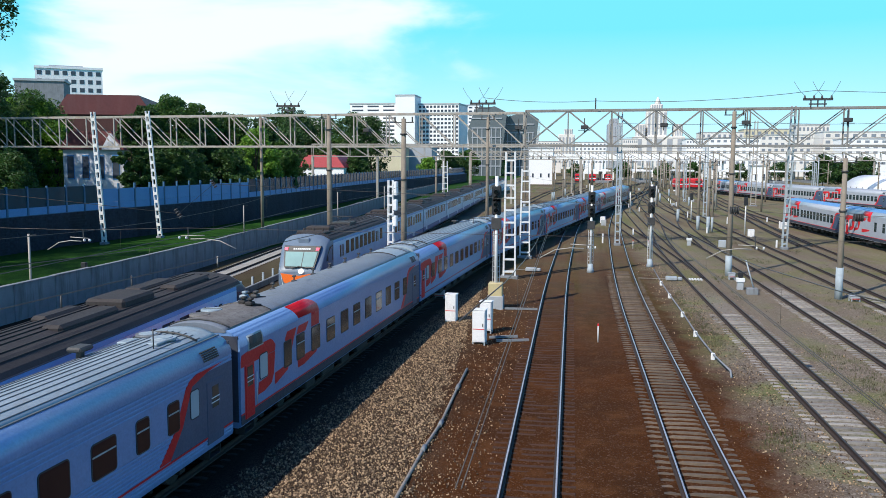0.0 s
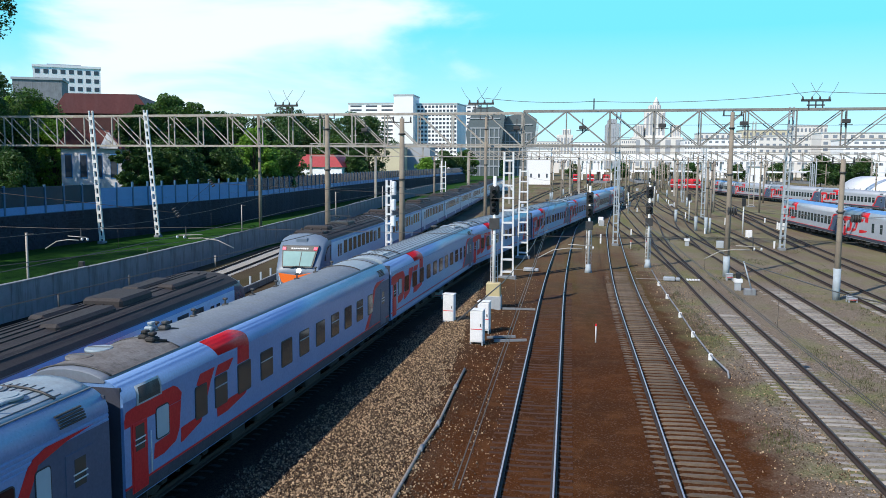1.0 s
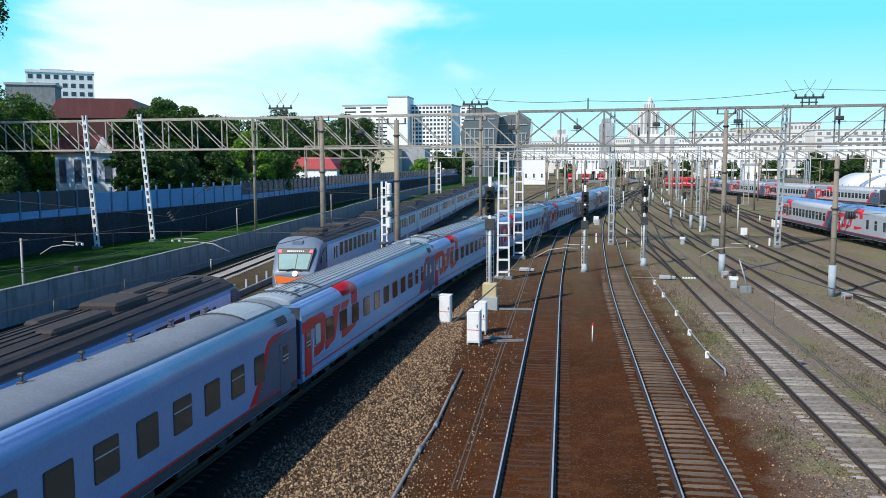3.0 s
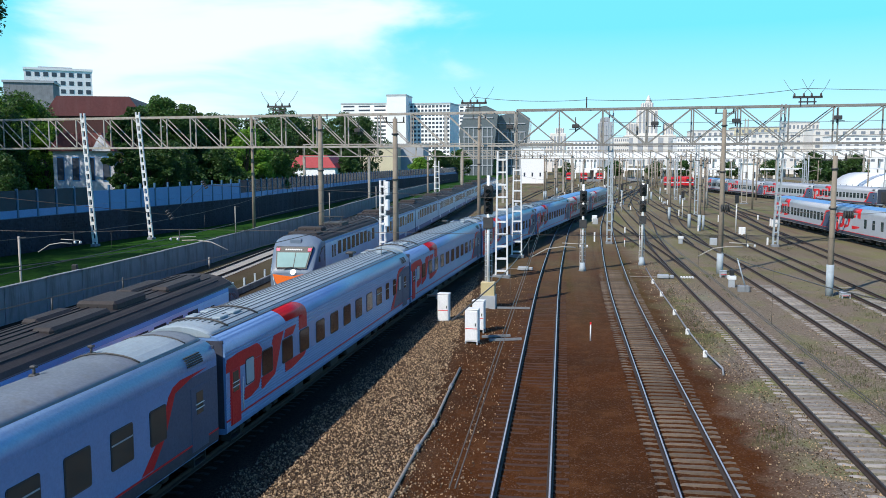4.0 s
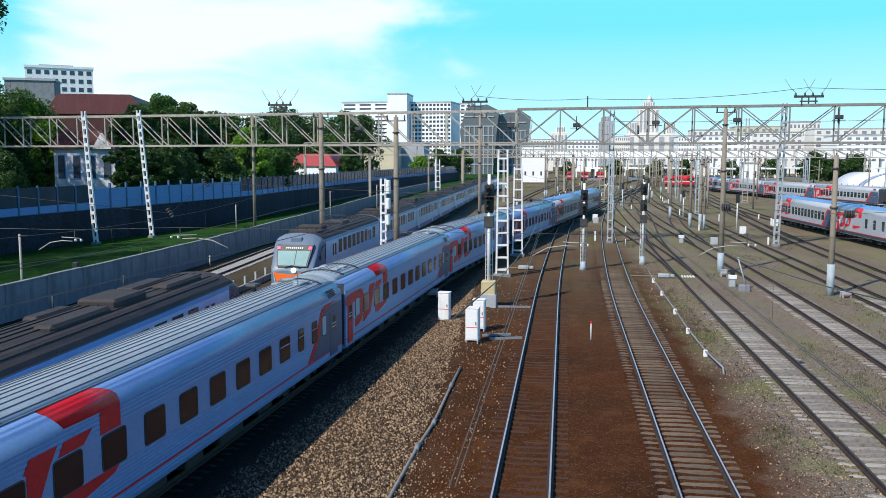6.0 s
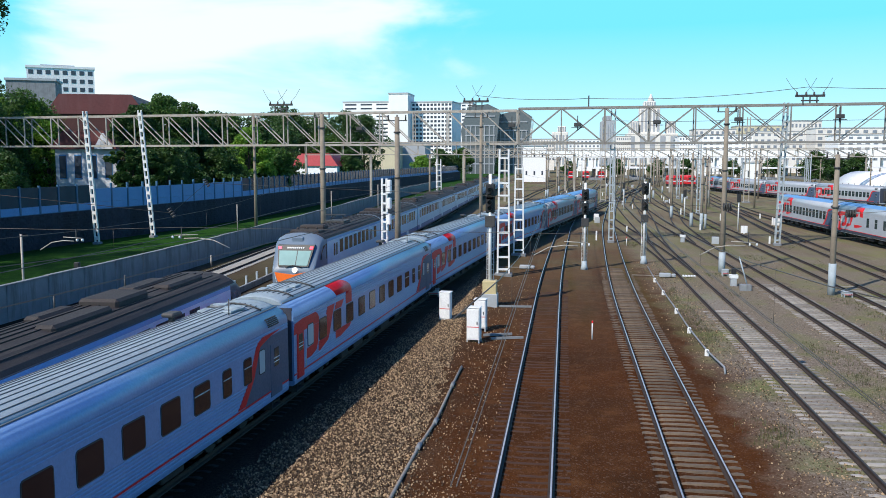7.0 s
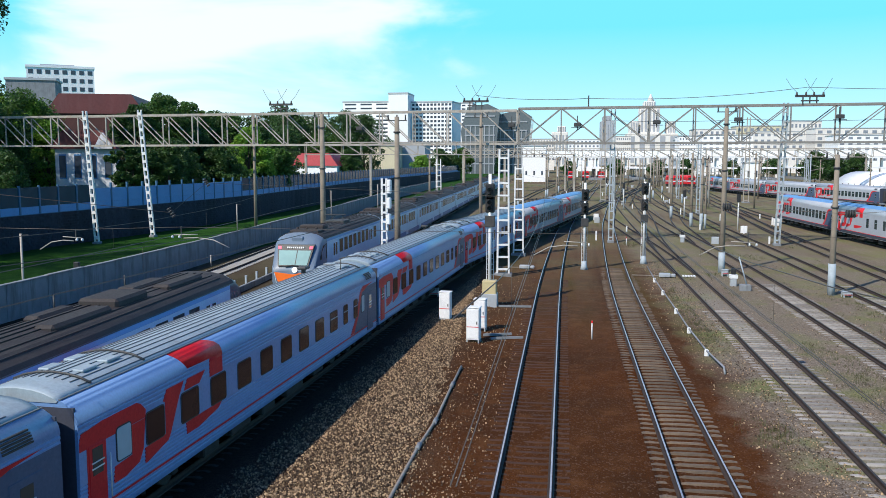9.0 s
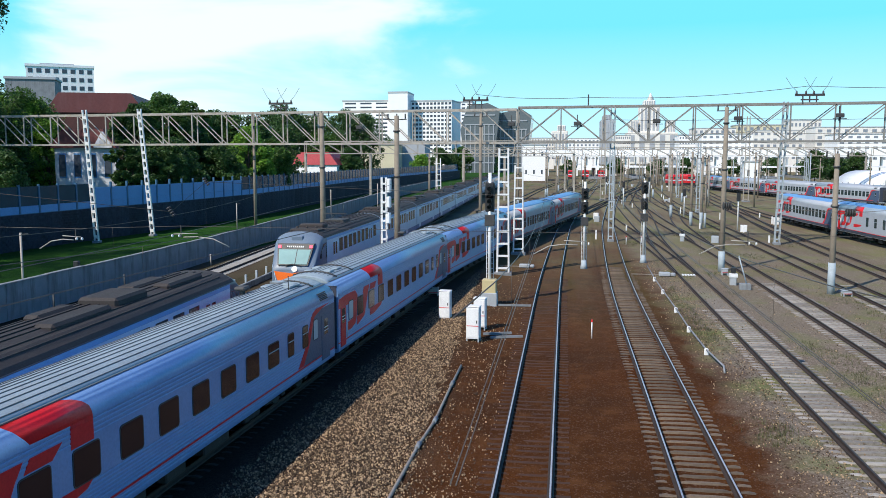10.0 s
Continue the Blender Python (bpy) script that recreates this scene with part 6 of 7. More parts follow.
point_machine(*(8.11, 68.88))
point_machine(*(-3.36, 72.56))
for a, b in (((-4.11, 53.21), (-2.01, 53.31)), ((-3.75, 43.34), (-2.08, 43.87)), ((-4.22, 44.15), (-2.73, 44.66))):
    bm = bmesh.new()
    bar(bm, (*a, 0.06), (*b, 0.06), 0.12)
    tagged(part("rodding", bm, M["concrete"]), "pale rodding lying across the ballast", "rodding")
board = thing("striped_board", "white slotted fouling board between the rails", "track marker", pose(*(10.05, 69.16), 0))
for i in range(5):
    part("slat", boxes((-0.52 + i * 0.22, -0.40 + i * 0.22, -0.3, 0.3, 0.04, 0.14)), M["box_white"], board)

# ---- trees ----


def tree(x, y, h, w, leaf, n=5200, seed=0, base=0.22, size=0.42):
    """Tapered trunk with limbs; a crown of many small leaf sprays, clumped, with gaps."""
    r = random.Random(seed)
    root = thing("tree", {"leaf": "leafy green deciduous tree behind the barrier", "leaf_lime": "bright lime-green leafy deciduous tree", "leaf_dark": "dark green dense deciduous tree"}[leaf], "tree", pose(x, y, 0))
    bm = bmesh.new()
    tube(bm, [(0, 0, -0.2), (0.1, 0, h * 0.3), (-0.1, 0.1, h * 0.6), (0, 0, h * 0.85)], 0.022 * h, 8, r2=0.05)
    part("trunk", bm, M["bark"], root)
    clumps = []
    for i in range(95):
        a, k = r.uniform(0, 2 * math.pi), r.random()
        z = h * (base + (0.97 - base) * k)
        reach = w * (1 - abs(k - 0.42) ** 1.6 * 1.7) * r.uniform(0.35, 1.0)
        c = Vector((math.cos(a) * reach, math.sin(a) * reach, z))
        clumps.append((c, w * r.uniform(0.10, 0.30)))
    limbs = bmesh.new()
    for c, s in clumps[:16]:
        tube(limbs, [(0, 0, c.z * 0.55), tuple(c * 0.5 + Vector((0, 0, c.z * 0.28))), tuple(c)], 0.006 * h, 5, r2=0.02)
    part("limb", limbs, M["bark"], root)
    verts, faces = [], []
    for i in range(n):
        c, s = clumps[i % len(clumps)]
        d = Vector((r.gauss(0, 1), r.gauss(0, 1), r.gauss(0, 1))).normalized() * s * (0.55 + 0.45 * r.random() ** 0.5)
        d.z *= 0.8
        p = c + d
        u = Vector((r.gauss(0, 1), r.gauss(0, 1), r.gauss(0, 0.7))).normalized()
        v = u.cross(Vector((r.gauss(0, 1), r.gauss(0, 1), r.gauss(0, 1)))).normalized()
        k = size * r.uniform(0.5, 1.2)
        o = len(verts)
        verts += [p - u * k, p + v * k * 0.45, p + u * k, p - v * k * 0.45]
        faces.append((o, o + 1, o + 2, o + 3))
    me = bpy.data.meshes.new("crown")
    me.from_pydata(verts, [], faces)
    me.materials.append(M[leaf])
    new("crown", me).parent = root


TREES = (
    (-82.1, 109.0, 21.5, 7.1, "leaf_dark", 17000),
    (-84.6, 126.0, 19.4, 4.2, "leaf_lime", 17000),
    (-79.7, 109.0, 16.2, 2.6, "leaf_dark", 17000),
    (-81.2, 109.0, 17.5, 4.7, "leaf", 17000),
    (-90.5, 113.0, 21.8, 6.3, "leaf", 17000),
    (-86.7, 113.0, 13.7, 5.9, "leaf_dark", 17000),
    (-64.2, 128.0, 20.0, 4.6, "leaf", 17000),
    (-65.1, 122.0, 18.0, 3.5, "leaf_dark", 17000),
    (-62.7, 134.0, 16.6, 4.6, "leaf_dark", 17000),
    (-58.3, 118.0, 12.0, 5.7, "leaf_dark", 17000),
    (-63.4, 150.0, 17.4, 4.3, "leaf_dark", 17000),
    (-54.5, 140.0, 15.2, 4.1, "leaf_lime", 17000),
    (-54.0, 150.0, 12.9, 4.7, "leaf", 17000),
    (-56.3, 132.0, 11.8, 4.5, "leaf_dark", 17000),
    (-79.5, 240.0, 24.8, 5.6, "leaf_dark", 7500),
    (-79.2, 262.0, 17.6, 7.2, "leaf", 7500),
    (-73.3, 275.0, 24.6, 8.7, "leaf_dark", 7500),
    (-91.6, 390.0, 29.6, 10.8, "leaf_dark", 7500),
    (-62.3, 240.0, 12.6, 3.6, "leaf_dark", 7500),
    (-73.6, 262.0, 16.8, 6.5, "leaf", 7500),
    (-56.8, 330.0, 10.8, 4.5, "leaf_lime", 7500),
    (-58.2, 390.0, 14.4, 5.4, "leaf_dark", 7500),
    (-53.6, 400.0, 11.9, 5.0, "leaf_dark", 7500),
    (-60.8, 128.0, 16.3, 2.8, "leaf_dark", 17000),
    (-62.7, 142.0, 17.5, 3.3, "leaf_dark", 17000),
    (-52.0, 420.0, 14.8, 6.9, "leaf", 7500),
    (-61.0, 110.0, 15.9, 2.5, "leaf_dark", 17000),
    (-59.8, 110.0, 11.2, 2.2, "leaf_dark", 17000),
    (-58.0, 111.0, 10.9, 2.5, "leaf_dark", 17000),
    (-56.5, 113.0, 10.5, 2.6, "leaf_dark", 17000),
    (-65.1, 145.0, 15.1, 4.5, "leaf", 17000),
    (-68.7, 170.0, 14.8, 4.7, "leaf_dark", 7500),
    (-68.7, 185.0, 16.2, 5.1, "leaf", 7500),
    (-68.4, 200.0, 17.3, 5.8, "leaf_dark", 7500),
    (-83.0, 265.0, 23.3, 8.0, "leaf_dark", 7500),
    (-68.7, 190.0, 12.0, 4.5, "leaf_dark", 7500),
    (-69.9, 262.0, 18.2, 6.1, "leaf_dark", 7500),
    (-88.2, 255.0, 26.8, 6.0, "leaf_dark", 7500),
    (-83.6, 113.0, 16.1, 3.7, "leaf_lime", 17000),
    (92.3, 330.0, 12.2, 5.5, "leaf_dark", 7500),
    (102.5, 340.0, 10.1, 5.2, "leaf_dark", 7500),
    (111.6, 345.0, 11.4, 5.7, "leaf_dark", 7500),
    # the next eight stand out of view, added to shade the grass bank
    (-58, 40, 26, 6.5, "leaf_dark", 6000),
    (-60, 52, 25, 6.5, "leaf", 6000),
    (-52, 26, 25, 6.0, "leaf", 6000),
    (-64, 62, 24, 6.0, "leaf_dark", 6000),
    (-59, 47, 27, 7.0, "leaf", 7000),
    (-59, 33, 27, 7.0, "leaf_dark", 7000),
    (-59, 58, 26, 6.0, "leaf_dark", 7000),
    (-60, 70, 22, 5.0, "leaf", 6000),
    # unseen tall tree, added to throw shade on the villa
    (-81.5, 96.0, 33.0, 8.0, "leaf", 16000),
    (-84.0, 122.0, 21.0, 6.2, "leaf", 17000),
    (-91.5, 123.0, 21.8, 6.0, "leaf_dark", 15000),
    (2.0, 446.0, 8.6, 4.5, "leaf_dark", 2500),
    (27.0, 452.0, 9.2, 5.0, "leaf_dark", 2500),
    (47.0, 448.0, 8.8, 5.5, "leaf_dark", 2500),
    (62.0, 452.0, 9.4, 5.0, "leaf_dark", 2500),
    (84.0, 446.0, 9.0, 6.0, "leaf_dark", 2500),
    (105.0, 450.0, 9.3, 6.5, "leaf_dark", 2500),
    (122.0, 448.0, 9.6, 6.0, "leaf_dark", 2500),
    (143.0, 452.0, 9.2, 6.0, "leaf_dark", 2500),
    (-70.6, 98.0, 10.3, 3.6, "leaf_dark", 12000),
    (-74.5, 101.0, 10.6, 4.2, "leaf", 12000),
    (-85.5, 118.0, 17.8, 5.0, "leaf", 15000),
    (-80.0, 121.0, 15.2, 3.6, "leaf_lime", 12000),
    (-71.1, 136.0, 19.0, 4.2, "leaf", 15000),
    (-67.0, 135.0, 20.3, 4.4, "leaf_dark", 15000),
    (-63.4, 137.0, 19.8, 4.2, "leaf", 15000),
    (-66.1, 152.0, 18.8, 5.0, "leaf_dark", 12000),
    (-61.7, 150.0, 18.2, 4.8, "leaf", 12000),
    (-57.9, 152.0, 17.4, 4.4, "leaf_dark", 12000),
    (-101.9, 282.0, 25.8, 9.0, "leaf_dark", 9000),
    (-94.9, 280.0, 24.5, 9.0, "leaf_dark", 9000),
    (-83.8, 285.0, 24.6, 8.0, "leaf", 9000),
    (-75.9, 282.0, 26.0, 7.5, "leaf_dark", 9000),
    (-68.0, 280.0, 24.4, 7.5, "leaf_dark", 9000),
)
for i, (x, y, h, w, leaf, n) in enumerate(TREES):
    tree(x, y, h, w, leaf, int(n * 1.3), i, size=0.13 + y * 0.0008)
tree(-52.6, 66, 27.5, 5.6, "leaf_dark", 8000, 77, base=0.74, size=0.2)


tree(-82.5, 121, 18.9, 3.1, "leaf_lime", 9000, 91, base=0.60, size=0.22)
tree(-87.5, 122, 19.4, 3.3, "leaf_lime", 8000, 92, base=0.45, size=0.22)

# ---- buildings ----


def building(x0, x1, y, depth, z1, wall, label, floors=0, bays=0, win=(0.55, 0.5), roof="roof_grey", turn=0.0, name="apartment_building", z0=0.0, frame=None, pitched=0.0, low=0.0, glass="window_far"):
    """A block with its windows on the side that faces the tracks."""
    cx, w = (x0 + x1) / 2, x1 - x0
    root = thing(name, label, "building", pose(cx, y, 0, 0, 0, turn))
    part("wall", boxes((-w / 2, w / 2, 0, depth, z0, z1)), M[wall], root)
    if pitched:
        bm = bmesh.new()
        loft(bm, [(-w / 2 - 0.4, z1), (w / 2 + 0.4, z1), (w / 2 - pitched * 0.6, z1 + pitched), (-w / 2 + pitched * 0.6, z1 + pitched)], [(-0.5, 1, 1, 0), (depth + 0.5, 1, 1, 0)])
        part("roof", bm, M[roof], root)
    else:
        part("roof", boxes((-w / 2 - 0.3, w / 2 + 0.3, -0.3, depth + 0.3, z1 + 0.01, z1 + max(0.5, (z1 - z0) * 0.02))), M[roof], root)
    zz = max(z0, low)
    for f in range(floors):
        for b in range(bays):
            fh, bw = (z1 - zz) / floors, w / bays
            xa, za = -w / 2 + bw * (b + 0.5), zz + fh * (f + 0.5)
            hw, hh = bw * win[0] / 2, fh * win[1] / 2
            if frame:
                fr = part("window", boxes((xa - hw * 1.15, xa + hw * 1.15, -0.06, 0.05, za - hh * 1.12, za + hh * 1.12)), M[frame], root)
                part("pane", boxes((xa - hw, xa + hw, -0.1, 0.05, za - hh, za + hh)), M[glass], fr)
            else:
                part("window", boxes((xa - hw, xa + hw, -0.08, 0.05, za - hh, za + hh)), M[glass], root)
    return root


office = building(-202.81, -179.20999999999998, 300, 16, 44.12, "house_white", "white office block with square windows above the trees", 5, 8, (0.56, 0.5), low=28.52, turn=33, roof="house_white")
part("penthouse", boxes((-7, 5, 2, 11, 44.12, 45.6)), M["house_grey"], office, "grey plant room on the roof")
building(-110.25, -90.45, 170, 22, 19.29, "brick_red", "old brick building under a dull red metal roof", 0, 0, roof="roof_red", pitched=4.22, name="brick_building", turn=18)
building(-141.63, -130.02, 200, 10, 29.68, "concrete", "grey blank-walled building behind trees", 0, 0, name="grey_building", turn=24)
house = building(-72.8, -63.4, 112, 6.0, 10.98, "villa_plaster", "white plastered villa with tall dark windows and pediment", 1, 4, (0.42, 0.62), frame="barrier_blue", name="villa", low=5.9, roof="roof_red", pitched=2.6)
bm = bmesh.new()
loft(bm, [(-1.3, 0), (1.3, 0), (1.3, 0.35), (1.1, 0.5), (0.12, 2.1), (-0.12, 2.1), (-1.1, 0.5), (-1.3, 0.35)], [(-0.5, 1, 1, 0), (0.6, 1, 1, 0)])
ped = part("pediment", bm, M["villa_plaster"], house, "pointed white plaster gable")
ped.matrix_basis = pose(3.17, -0.12, 10.98) @ Matrix.Scale(1.08, 4)
bm = bmesh.new()
disc(bm, (0, -0.55, 0.75), (0, 1, 0), 0.38, 0.2, 18)
part("roundel", bm, M["house_grey"], ped)
hut = building(-78.18, -65.01, 235, 10, 7.66, "house_white", "small house with bright red pitched roof", 0, 0, roof="roof_bright", pitched=3.57, name="cottage")
building(-80.99, -67.08, 330, 14, 14.85, "house_cream", "cream-walled shed with grey roof", 0, 0, name="workshop")
building(-71.82, -57.67, 345, 14, 16.23, "house_grey", "grey blank shed beside the barrier", 0, 0, name="workshop")
building(-171.58, -134.57, 640, 30, 53.33, "house_white", "white office slab with ribbon windows", 11, 3, (0.72, 0.4), low=20)
building(-132.92, -118.03, 628, 26, 58.58, "house_white", "blank white stair tower of an office slab")
building(-120.73, -85.84, 640, 30, 52.86, "house_white", "white-framed office slab with dense dark windows", 13, 12, (0.66, 0.55), low=12, turn=-6)
building(-96.29, -77.17, 700, 30, 55.75, "house_white", "white office slab behind a glass hall", 12, 4, (0.6, 0.4), low=20)
building(-185.45, -157.24, 520, 20, 36.67, "house_tan", "tan apartment block far behind trees", 10, 8, (0.5, 0.45), low=15)


def glass_hall(x0, x1, y, z0, z1, flare, label):
    root = thing("glass_hall", label, "building", pose((x0 + x1) / 2, y, 0))
    w = x1 - x0
    bm = bmesh.new()
    prof = [(-w * 0.34, z0), (w * 0.36, z0), (w * 0.42, z0 + (z1 - z0) * 0.5), (w * 0.5, z1 - 2), (w * 0.2, z1 + flare), (-w * 0.3, z1), (-w * 0.46, z1 - (z1 - z0) * 0.35)]
    loft(bm, prof, [(0, 1, 1, 0), (40, 1, 1, 0)])
    part("glass_shell", bm, M["glass_front"], root)
    for i in range(1, 7):
        z = z0 + (z1 - z0) * i / 7
        part("floor_band", boxes((-w * 0.36, w * 0.38, -0.5, 0.1, z, z + 0.7)), M["house_grey"], root)
    for i in range(7):
        x = -w * 0.33 + w * 0.68 * i / 6
        part("mullion", boxes((x - 0.3, x + 0.3, -0.4, 0.1, z0, z0 + (z1 - z0) * 0.72)), M["house_grey"], root)


glass_hall(-70.52, -43.16, 560, 0, 44.14, 2, "tapering dark glass office hall")
glass_hall(-48.2, -22.75, 575, 0, 40.35, 3, "tapering dark glass office hall with slanted crown")
building(-18.09, -8.02, 360, 14, 15.18, "house_white", "white trackside service building", 2, 3, (0.2, 0.22), name="service_building")


def tower(px0, px1, y, steps, wall, label):
    root = thing("tower", label, "building", pose(0, y, 0))
    for i, (x0, x1, z0, z1) in enumerate(steps):
        part("tier", boxes((x0, x1, i * 3.0, 60 - i * 4, z0, z1), bevel=0.6), M[wall], root)
        n = 5
        for k in range(n):
            x = x0 + (x1 - x0) * (k + 0.5) / n
            part("window_strip", boxes((x - (x1 - x0) * 0.05, x + (x1 - x0) * 0.05, i * 3.0 - 0.5, i * 3.0 + 0.3, z0 + (z1 - z0) * 0.08, z1 - (z1 - z0) * 0.08)), M["house_grey"], root)
    return root


spire = tower(0, 0, 1500, (
    (105.92, 192.31, 0, 54.27), (111.73, 125.25, 54.27, 75.6), (175.15, 188.51, 54.27, 75.6), (128.14, 161.77, 54.27, 99.77), (134.88, 154.1, 99.77, 110.37)), "house_tan", "pale stepped high-rise with a spire in the distance")
bm = bmesh.new()
tube(bm, [(147.39, 30, 110.37), (147.39, 30, 124.81)], 7, 8, r2=0.5)
part("spire", bm, M["house_tan"], spire)
tower(0, 0, 1300, ((53.04, 72.46, 0, 68.05), (56.42, 68.25, 68.05, 75.65)), "house_grey", "slim blue-grey distant high-rise")
tower(0, 0, 1100, ((-17.95, 3.11, 0, 44.99), (-10.67, 0.21, 44.99, 52.21)), "house_tan", "pale distant apartment tower")
CITY = random.Random(11)
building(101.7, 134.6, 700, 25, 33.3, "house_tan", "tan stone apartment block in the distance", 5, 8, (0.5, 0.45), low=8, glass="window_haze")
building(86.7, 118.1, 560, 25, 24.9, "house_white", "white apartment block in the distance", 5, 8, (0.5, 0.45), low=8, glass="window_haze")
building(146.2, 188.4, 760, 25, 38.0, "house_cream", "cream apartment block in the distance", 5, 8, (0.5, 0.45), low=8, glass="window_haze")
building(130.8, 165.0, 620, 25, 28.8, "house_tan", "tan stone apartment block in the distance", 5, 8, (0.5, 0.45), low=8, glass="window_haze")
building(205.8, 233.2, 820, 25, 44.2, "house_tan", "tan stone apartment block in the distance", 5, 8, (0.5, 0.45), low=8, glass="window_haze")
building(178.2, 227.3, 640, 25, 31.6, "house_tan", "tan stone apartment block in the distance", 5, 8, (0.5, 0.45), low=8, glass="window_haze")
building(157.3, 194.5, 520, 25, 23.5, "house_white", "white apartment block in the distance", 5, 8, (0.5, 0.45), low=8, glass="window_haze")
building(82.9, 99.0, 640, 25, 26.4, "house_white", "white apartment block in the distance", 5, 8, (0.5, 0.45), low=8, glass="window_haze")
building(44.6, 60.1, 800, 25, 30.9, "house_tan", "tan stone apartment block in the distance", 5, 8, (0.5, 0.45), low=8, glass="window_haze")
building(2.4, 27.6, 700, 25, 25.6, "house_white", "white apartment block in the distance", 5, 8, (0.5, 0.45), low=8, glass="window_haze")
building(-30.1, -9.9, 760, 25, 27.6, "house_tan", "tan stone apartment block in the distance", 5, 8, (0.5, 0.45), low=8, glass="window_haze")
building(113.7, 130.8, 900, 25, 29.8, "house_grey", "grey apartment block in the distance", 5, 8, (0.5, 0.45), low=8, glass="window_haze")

# station footbridge and canopies at the end of the view
hall = thing("station_overbridge", "long white station overbridge across all tracks", "bridge")
part("deck", boxes((-10.55, 172.05, 460, 472, 10.34, 13.92)), M["house_white"], hall)
for i in range(40):
    x = -9.03 + i * 5.2
    part("pier", boxes((x - 0.35, x + 0.35, 464, 466, 0, 10.34)), M["house_white"], hall)
for i in range(9):
    x = 14 + i * 20
    can = thing("platform_canopy", "white flat platform canopy on posts", "platform canopy", pose(x, 400 + 8 * (i % 3), 0))
    part("roof", boxes((-4, 4, 0, 50, 5.2, 5.8)), M["house_white"], can)
    part("platform", boxes((-3.2, 3.2, -6, 50, 0, 1.1)), M["concrete"], can)
    for k in range(5):
        part("post", boxes((-0.2, 0.2, k * 11 + 1, k * 11 + 1.4, 1.1, 5.2)), M["steel_light"], can)


def red_engine(x, y, turn=0, length=16.0):
    root = thing("red_locomotive", "bright red locomotive with pale cab stripe", "locomotive", pose(x, y, 0, 0, 0, turn))
    bm = bmesh.new()
    loft(bm, [(-1.5, 0.9), (1.5, 0.9), (1.5, 3.3), (1.2, 3.9), (-1.2, 3.9), (-1.5, 3.3)], [(0, 0.95, 0.97, 0), (0.6, 1, 1, 0), (length, 1, 1, 0)])
    part("body", bm, M["car_red"], root)
    part("windscreen", boxes((-1.15, 1.15, -0.06, 0.2, 2.45, 3.15)), M["pane_green"], root)
    part("stripe", boxes((-1.46, 1.46, -0.05, 0.2, 1.75, 2.1)), M["emu_white"], root)
    part("frame", boxes((-1.4, 1.4, 0.1, length - 0.1, -0.02, 0.88)), M["under"], root)
    for s in (-1, 1):
        part("side_stripe", boxes((*sorted((s * 1.4, s * 1.52)), 0.7, length, 1.75, 2.1)), M["emu_white"], root)


for px in (2.97, 9.79, 17.1):
    red_engine(px, 400)
red_engine(38.65, 300, 12, 8)
red_engine(44.12, 305, 12, 8)
tent = thing("storage_tent", "large white rounded storage tent in the yard", "tent", pose(92.11, 262, 0, 0, 0, 8))
bm = bmesh.new()
arc = [(8 * math.cos(a), 5.9 * math.sin(a)) for a in np.linspace(0, math.pi, 14)]
loft(bm, arc, [(-14, 1, 1, 0), (14, 1, 1, 0)], smooth=True)
part("cover", bm, M["house_white"], tent)
building(67.16, 72.67, 330, 6, 8.18, "house_white", "small white yard building", 1, 2, (0.3, 0.3), name="yard_building")

# ---- loose stone and grass ----


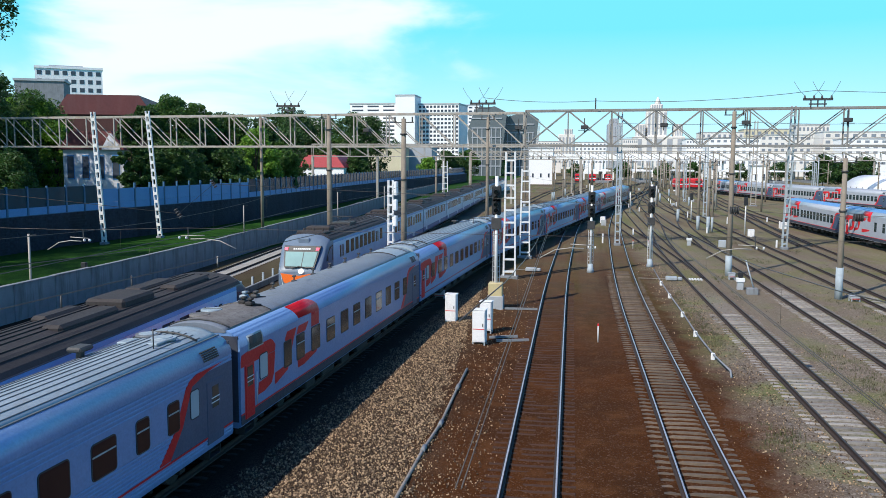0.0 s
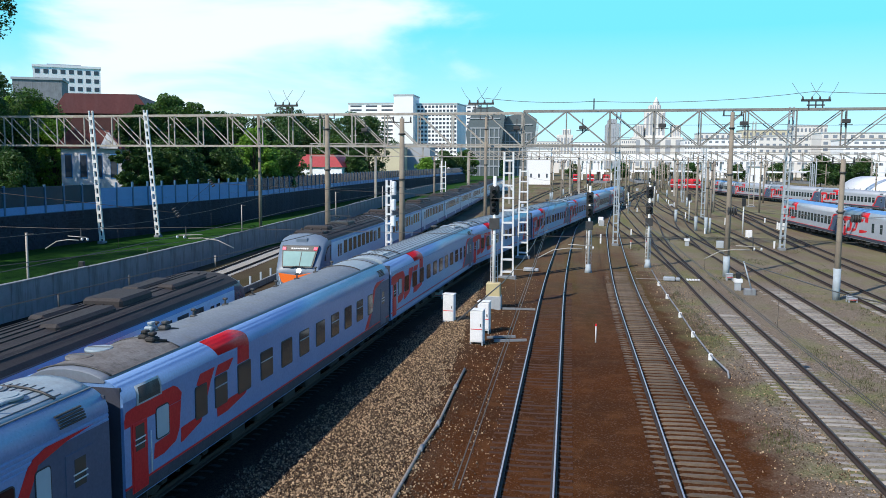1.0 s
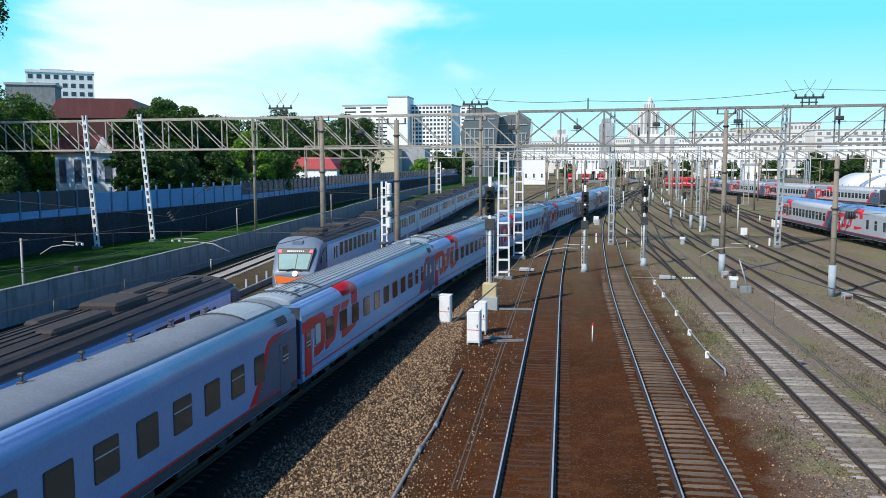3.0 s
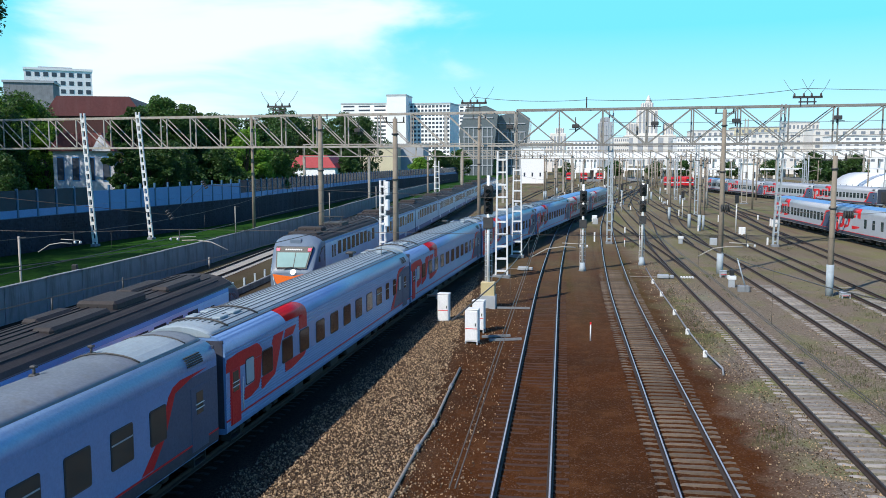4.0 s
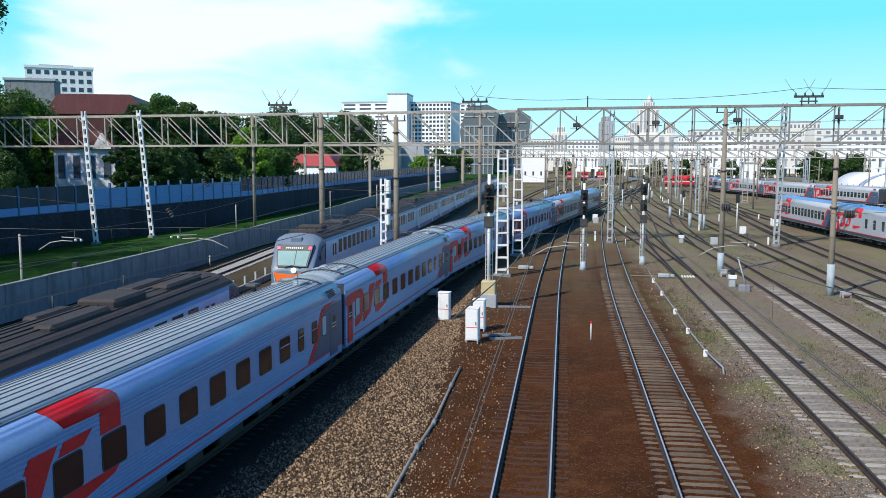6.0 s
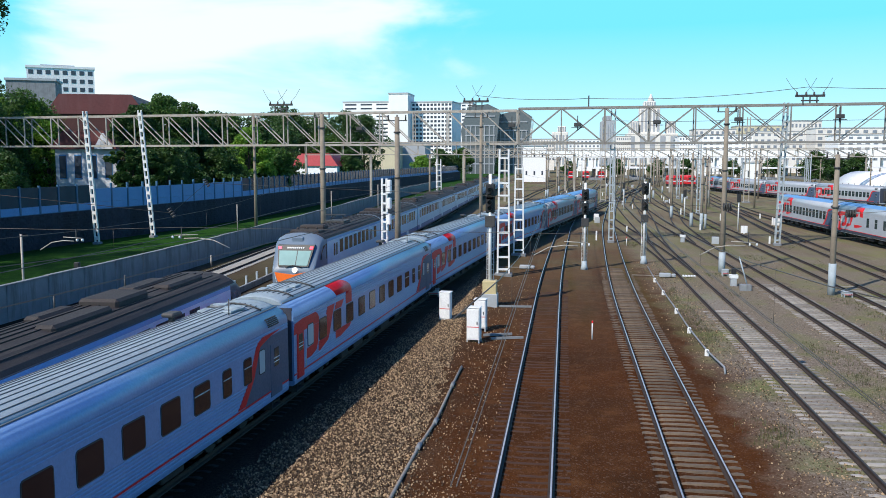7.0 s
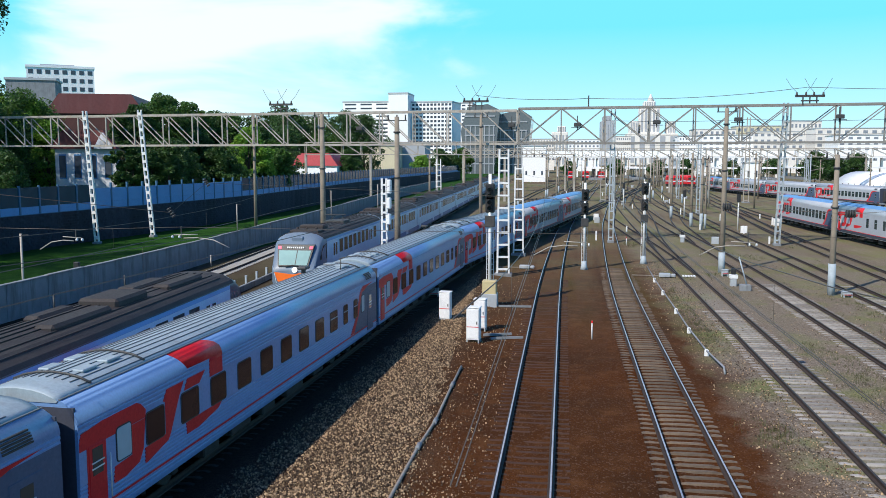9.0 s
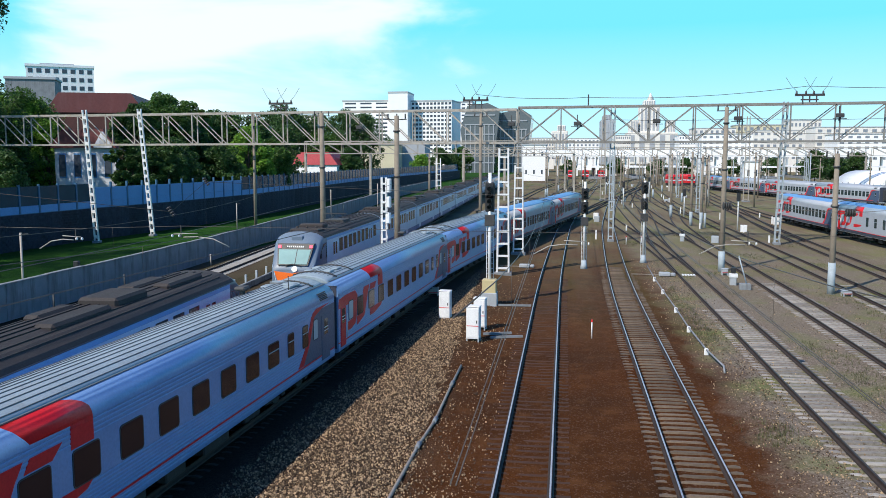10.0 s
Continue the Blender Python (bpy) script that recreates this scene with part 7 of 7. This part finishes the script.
def scatter_stones():
    """Crushed stone lying on the ballast shoulder and among the tracks."""
    r = random.Random(7)
    verts, faces = [], []
    cube = [(-1, -1, -1), (1, -1, -1), (1, 1, -1), (-1, 1, -1), (-0.7, -0.7, 1), (0.7, -0.7, 1), (0.7, 0.7, 1), (-0.7, 0.7, 1)]
    quads = ((4, 5, 6, 7), (0, 1, 5, 4), (1, 2, 6, 5), (2, 3, 7, 6), (3, 0, 4, 7))
    spots = []
    for i in range(60000):
        y = 16 + 60 * r.random() ** 1.6
        edge = WT.atx(y) + 2.2
        k = r.random() ** 0.85
        spots.append((edge + (-3.3 - 0.05 * y - edge) * k + 0.35 * noise.noise((y, 0, 0)), y, 1.0))
    for i in range(1500):
        y = 18 + 50 * r.random() ** 1.4
        spots.append((r.uniform(-4.3, -2.2), y, 0.8))
    for i in range(2600):
        y = 18 + 45 * r.random() ** 1.3
        spots.append((-3.3 - 0.05 * y + 2.0 * r.random() ** 2, y, 0.9))
    for i in range(10000):
        y = 20 + 60 * r.random() ** 1.4
        spots.append((r.gauss(7.9, 0.9) if r.random() < 0.5 else r.uniform(6.3, 20), y, 0.8))
    for x, y, k in spots:
        s = (0.012 + 0.021 * r.random() ** 2) * k
        z = 0.22 * max(0.0, 1 - abs(x + 6.4) / 2.2) if -8.6 < x < -3.6 else 0.0
        m = pose(x, y, z + s * 0.3, r.uniform(0, 360), r.uniform(0, 360), r.uniform(0, 360))
        sx, sy, sz = s * r.uniform(0.7, 1.4), s * r.uniform(0.7, 1.2), s * r.uniform(0.6, 1.0)
        o = len(verts)
        verts += [m @ Vector((a * sx, b * sy, c * sz)) for a, b, c in cube]
        faces += [[o + i for i in f] for f in quads]
        faces.append([o + 3, o + 2, o + 1, o])
    me = bpy.data.meshes.new("crushed_stone")
    me.from_pydata(verts, [], faces)
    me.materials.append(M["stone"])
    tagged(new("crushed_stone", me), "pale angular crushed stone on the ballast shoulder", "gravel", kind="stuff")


def scatter_grass():
    r = random.Random(9)
    verts, faces = [], []
    for i in range(9000):
        y = 28 + 85 * r.random() ** 1.3
        x = r.choice((r.gauss(7.6, 0.5), r.uniform(11.6, 14), r.uniform(16.5, 19.5), r.uniform(22, 26)))
        if noise.noise((x * 0.35, y * 0.12, 2.0)) < (0.32 if x < 9 else 0.16):
            continue
        for k in range(4):
            a, h, w = r.uniform(0, 2 * math.pi), r.uniform(0.04, 0.18), r.uniform(0.006, 0.016)
            px, py = x + r.gauss(0, 0.08), y + r.gauss(0, 0.08)
            o = len(verts)
            dx, dy = math.cos(a), math.sin(a)
            verts += [(px - dx * w, py - dy * w, -0.03), (px + dx * w, py + dy * w, -0.03), (px + dy * h * 0.5, py - dx * h * 0.5, h)]
            faces.append((o, o + 1, o + 2))
    me = bpy.data.meshes.new("weeds")
    me.from_pydata(verts, [], faces)
    me.materials.append(M["weeds"])
    tagged(new("weeds", me), "sparse dry green weeds between the sidings", "weeds", kind="stuff")


scatter_stones()
scatter_grass()
lay_sleepers()
motions()
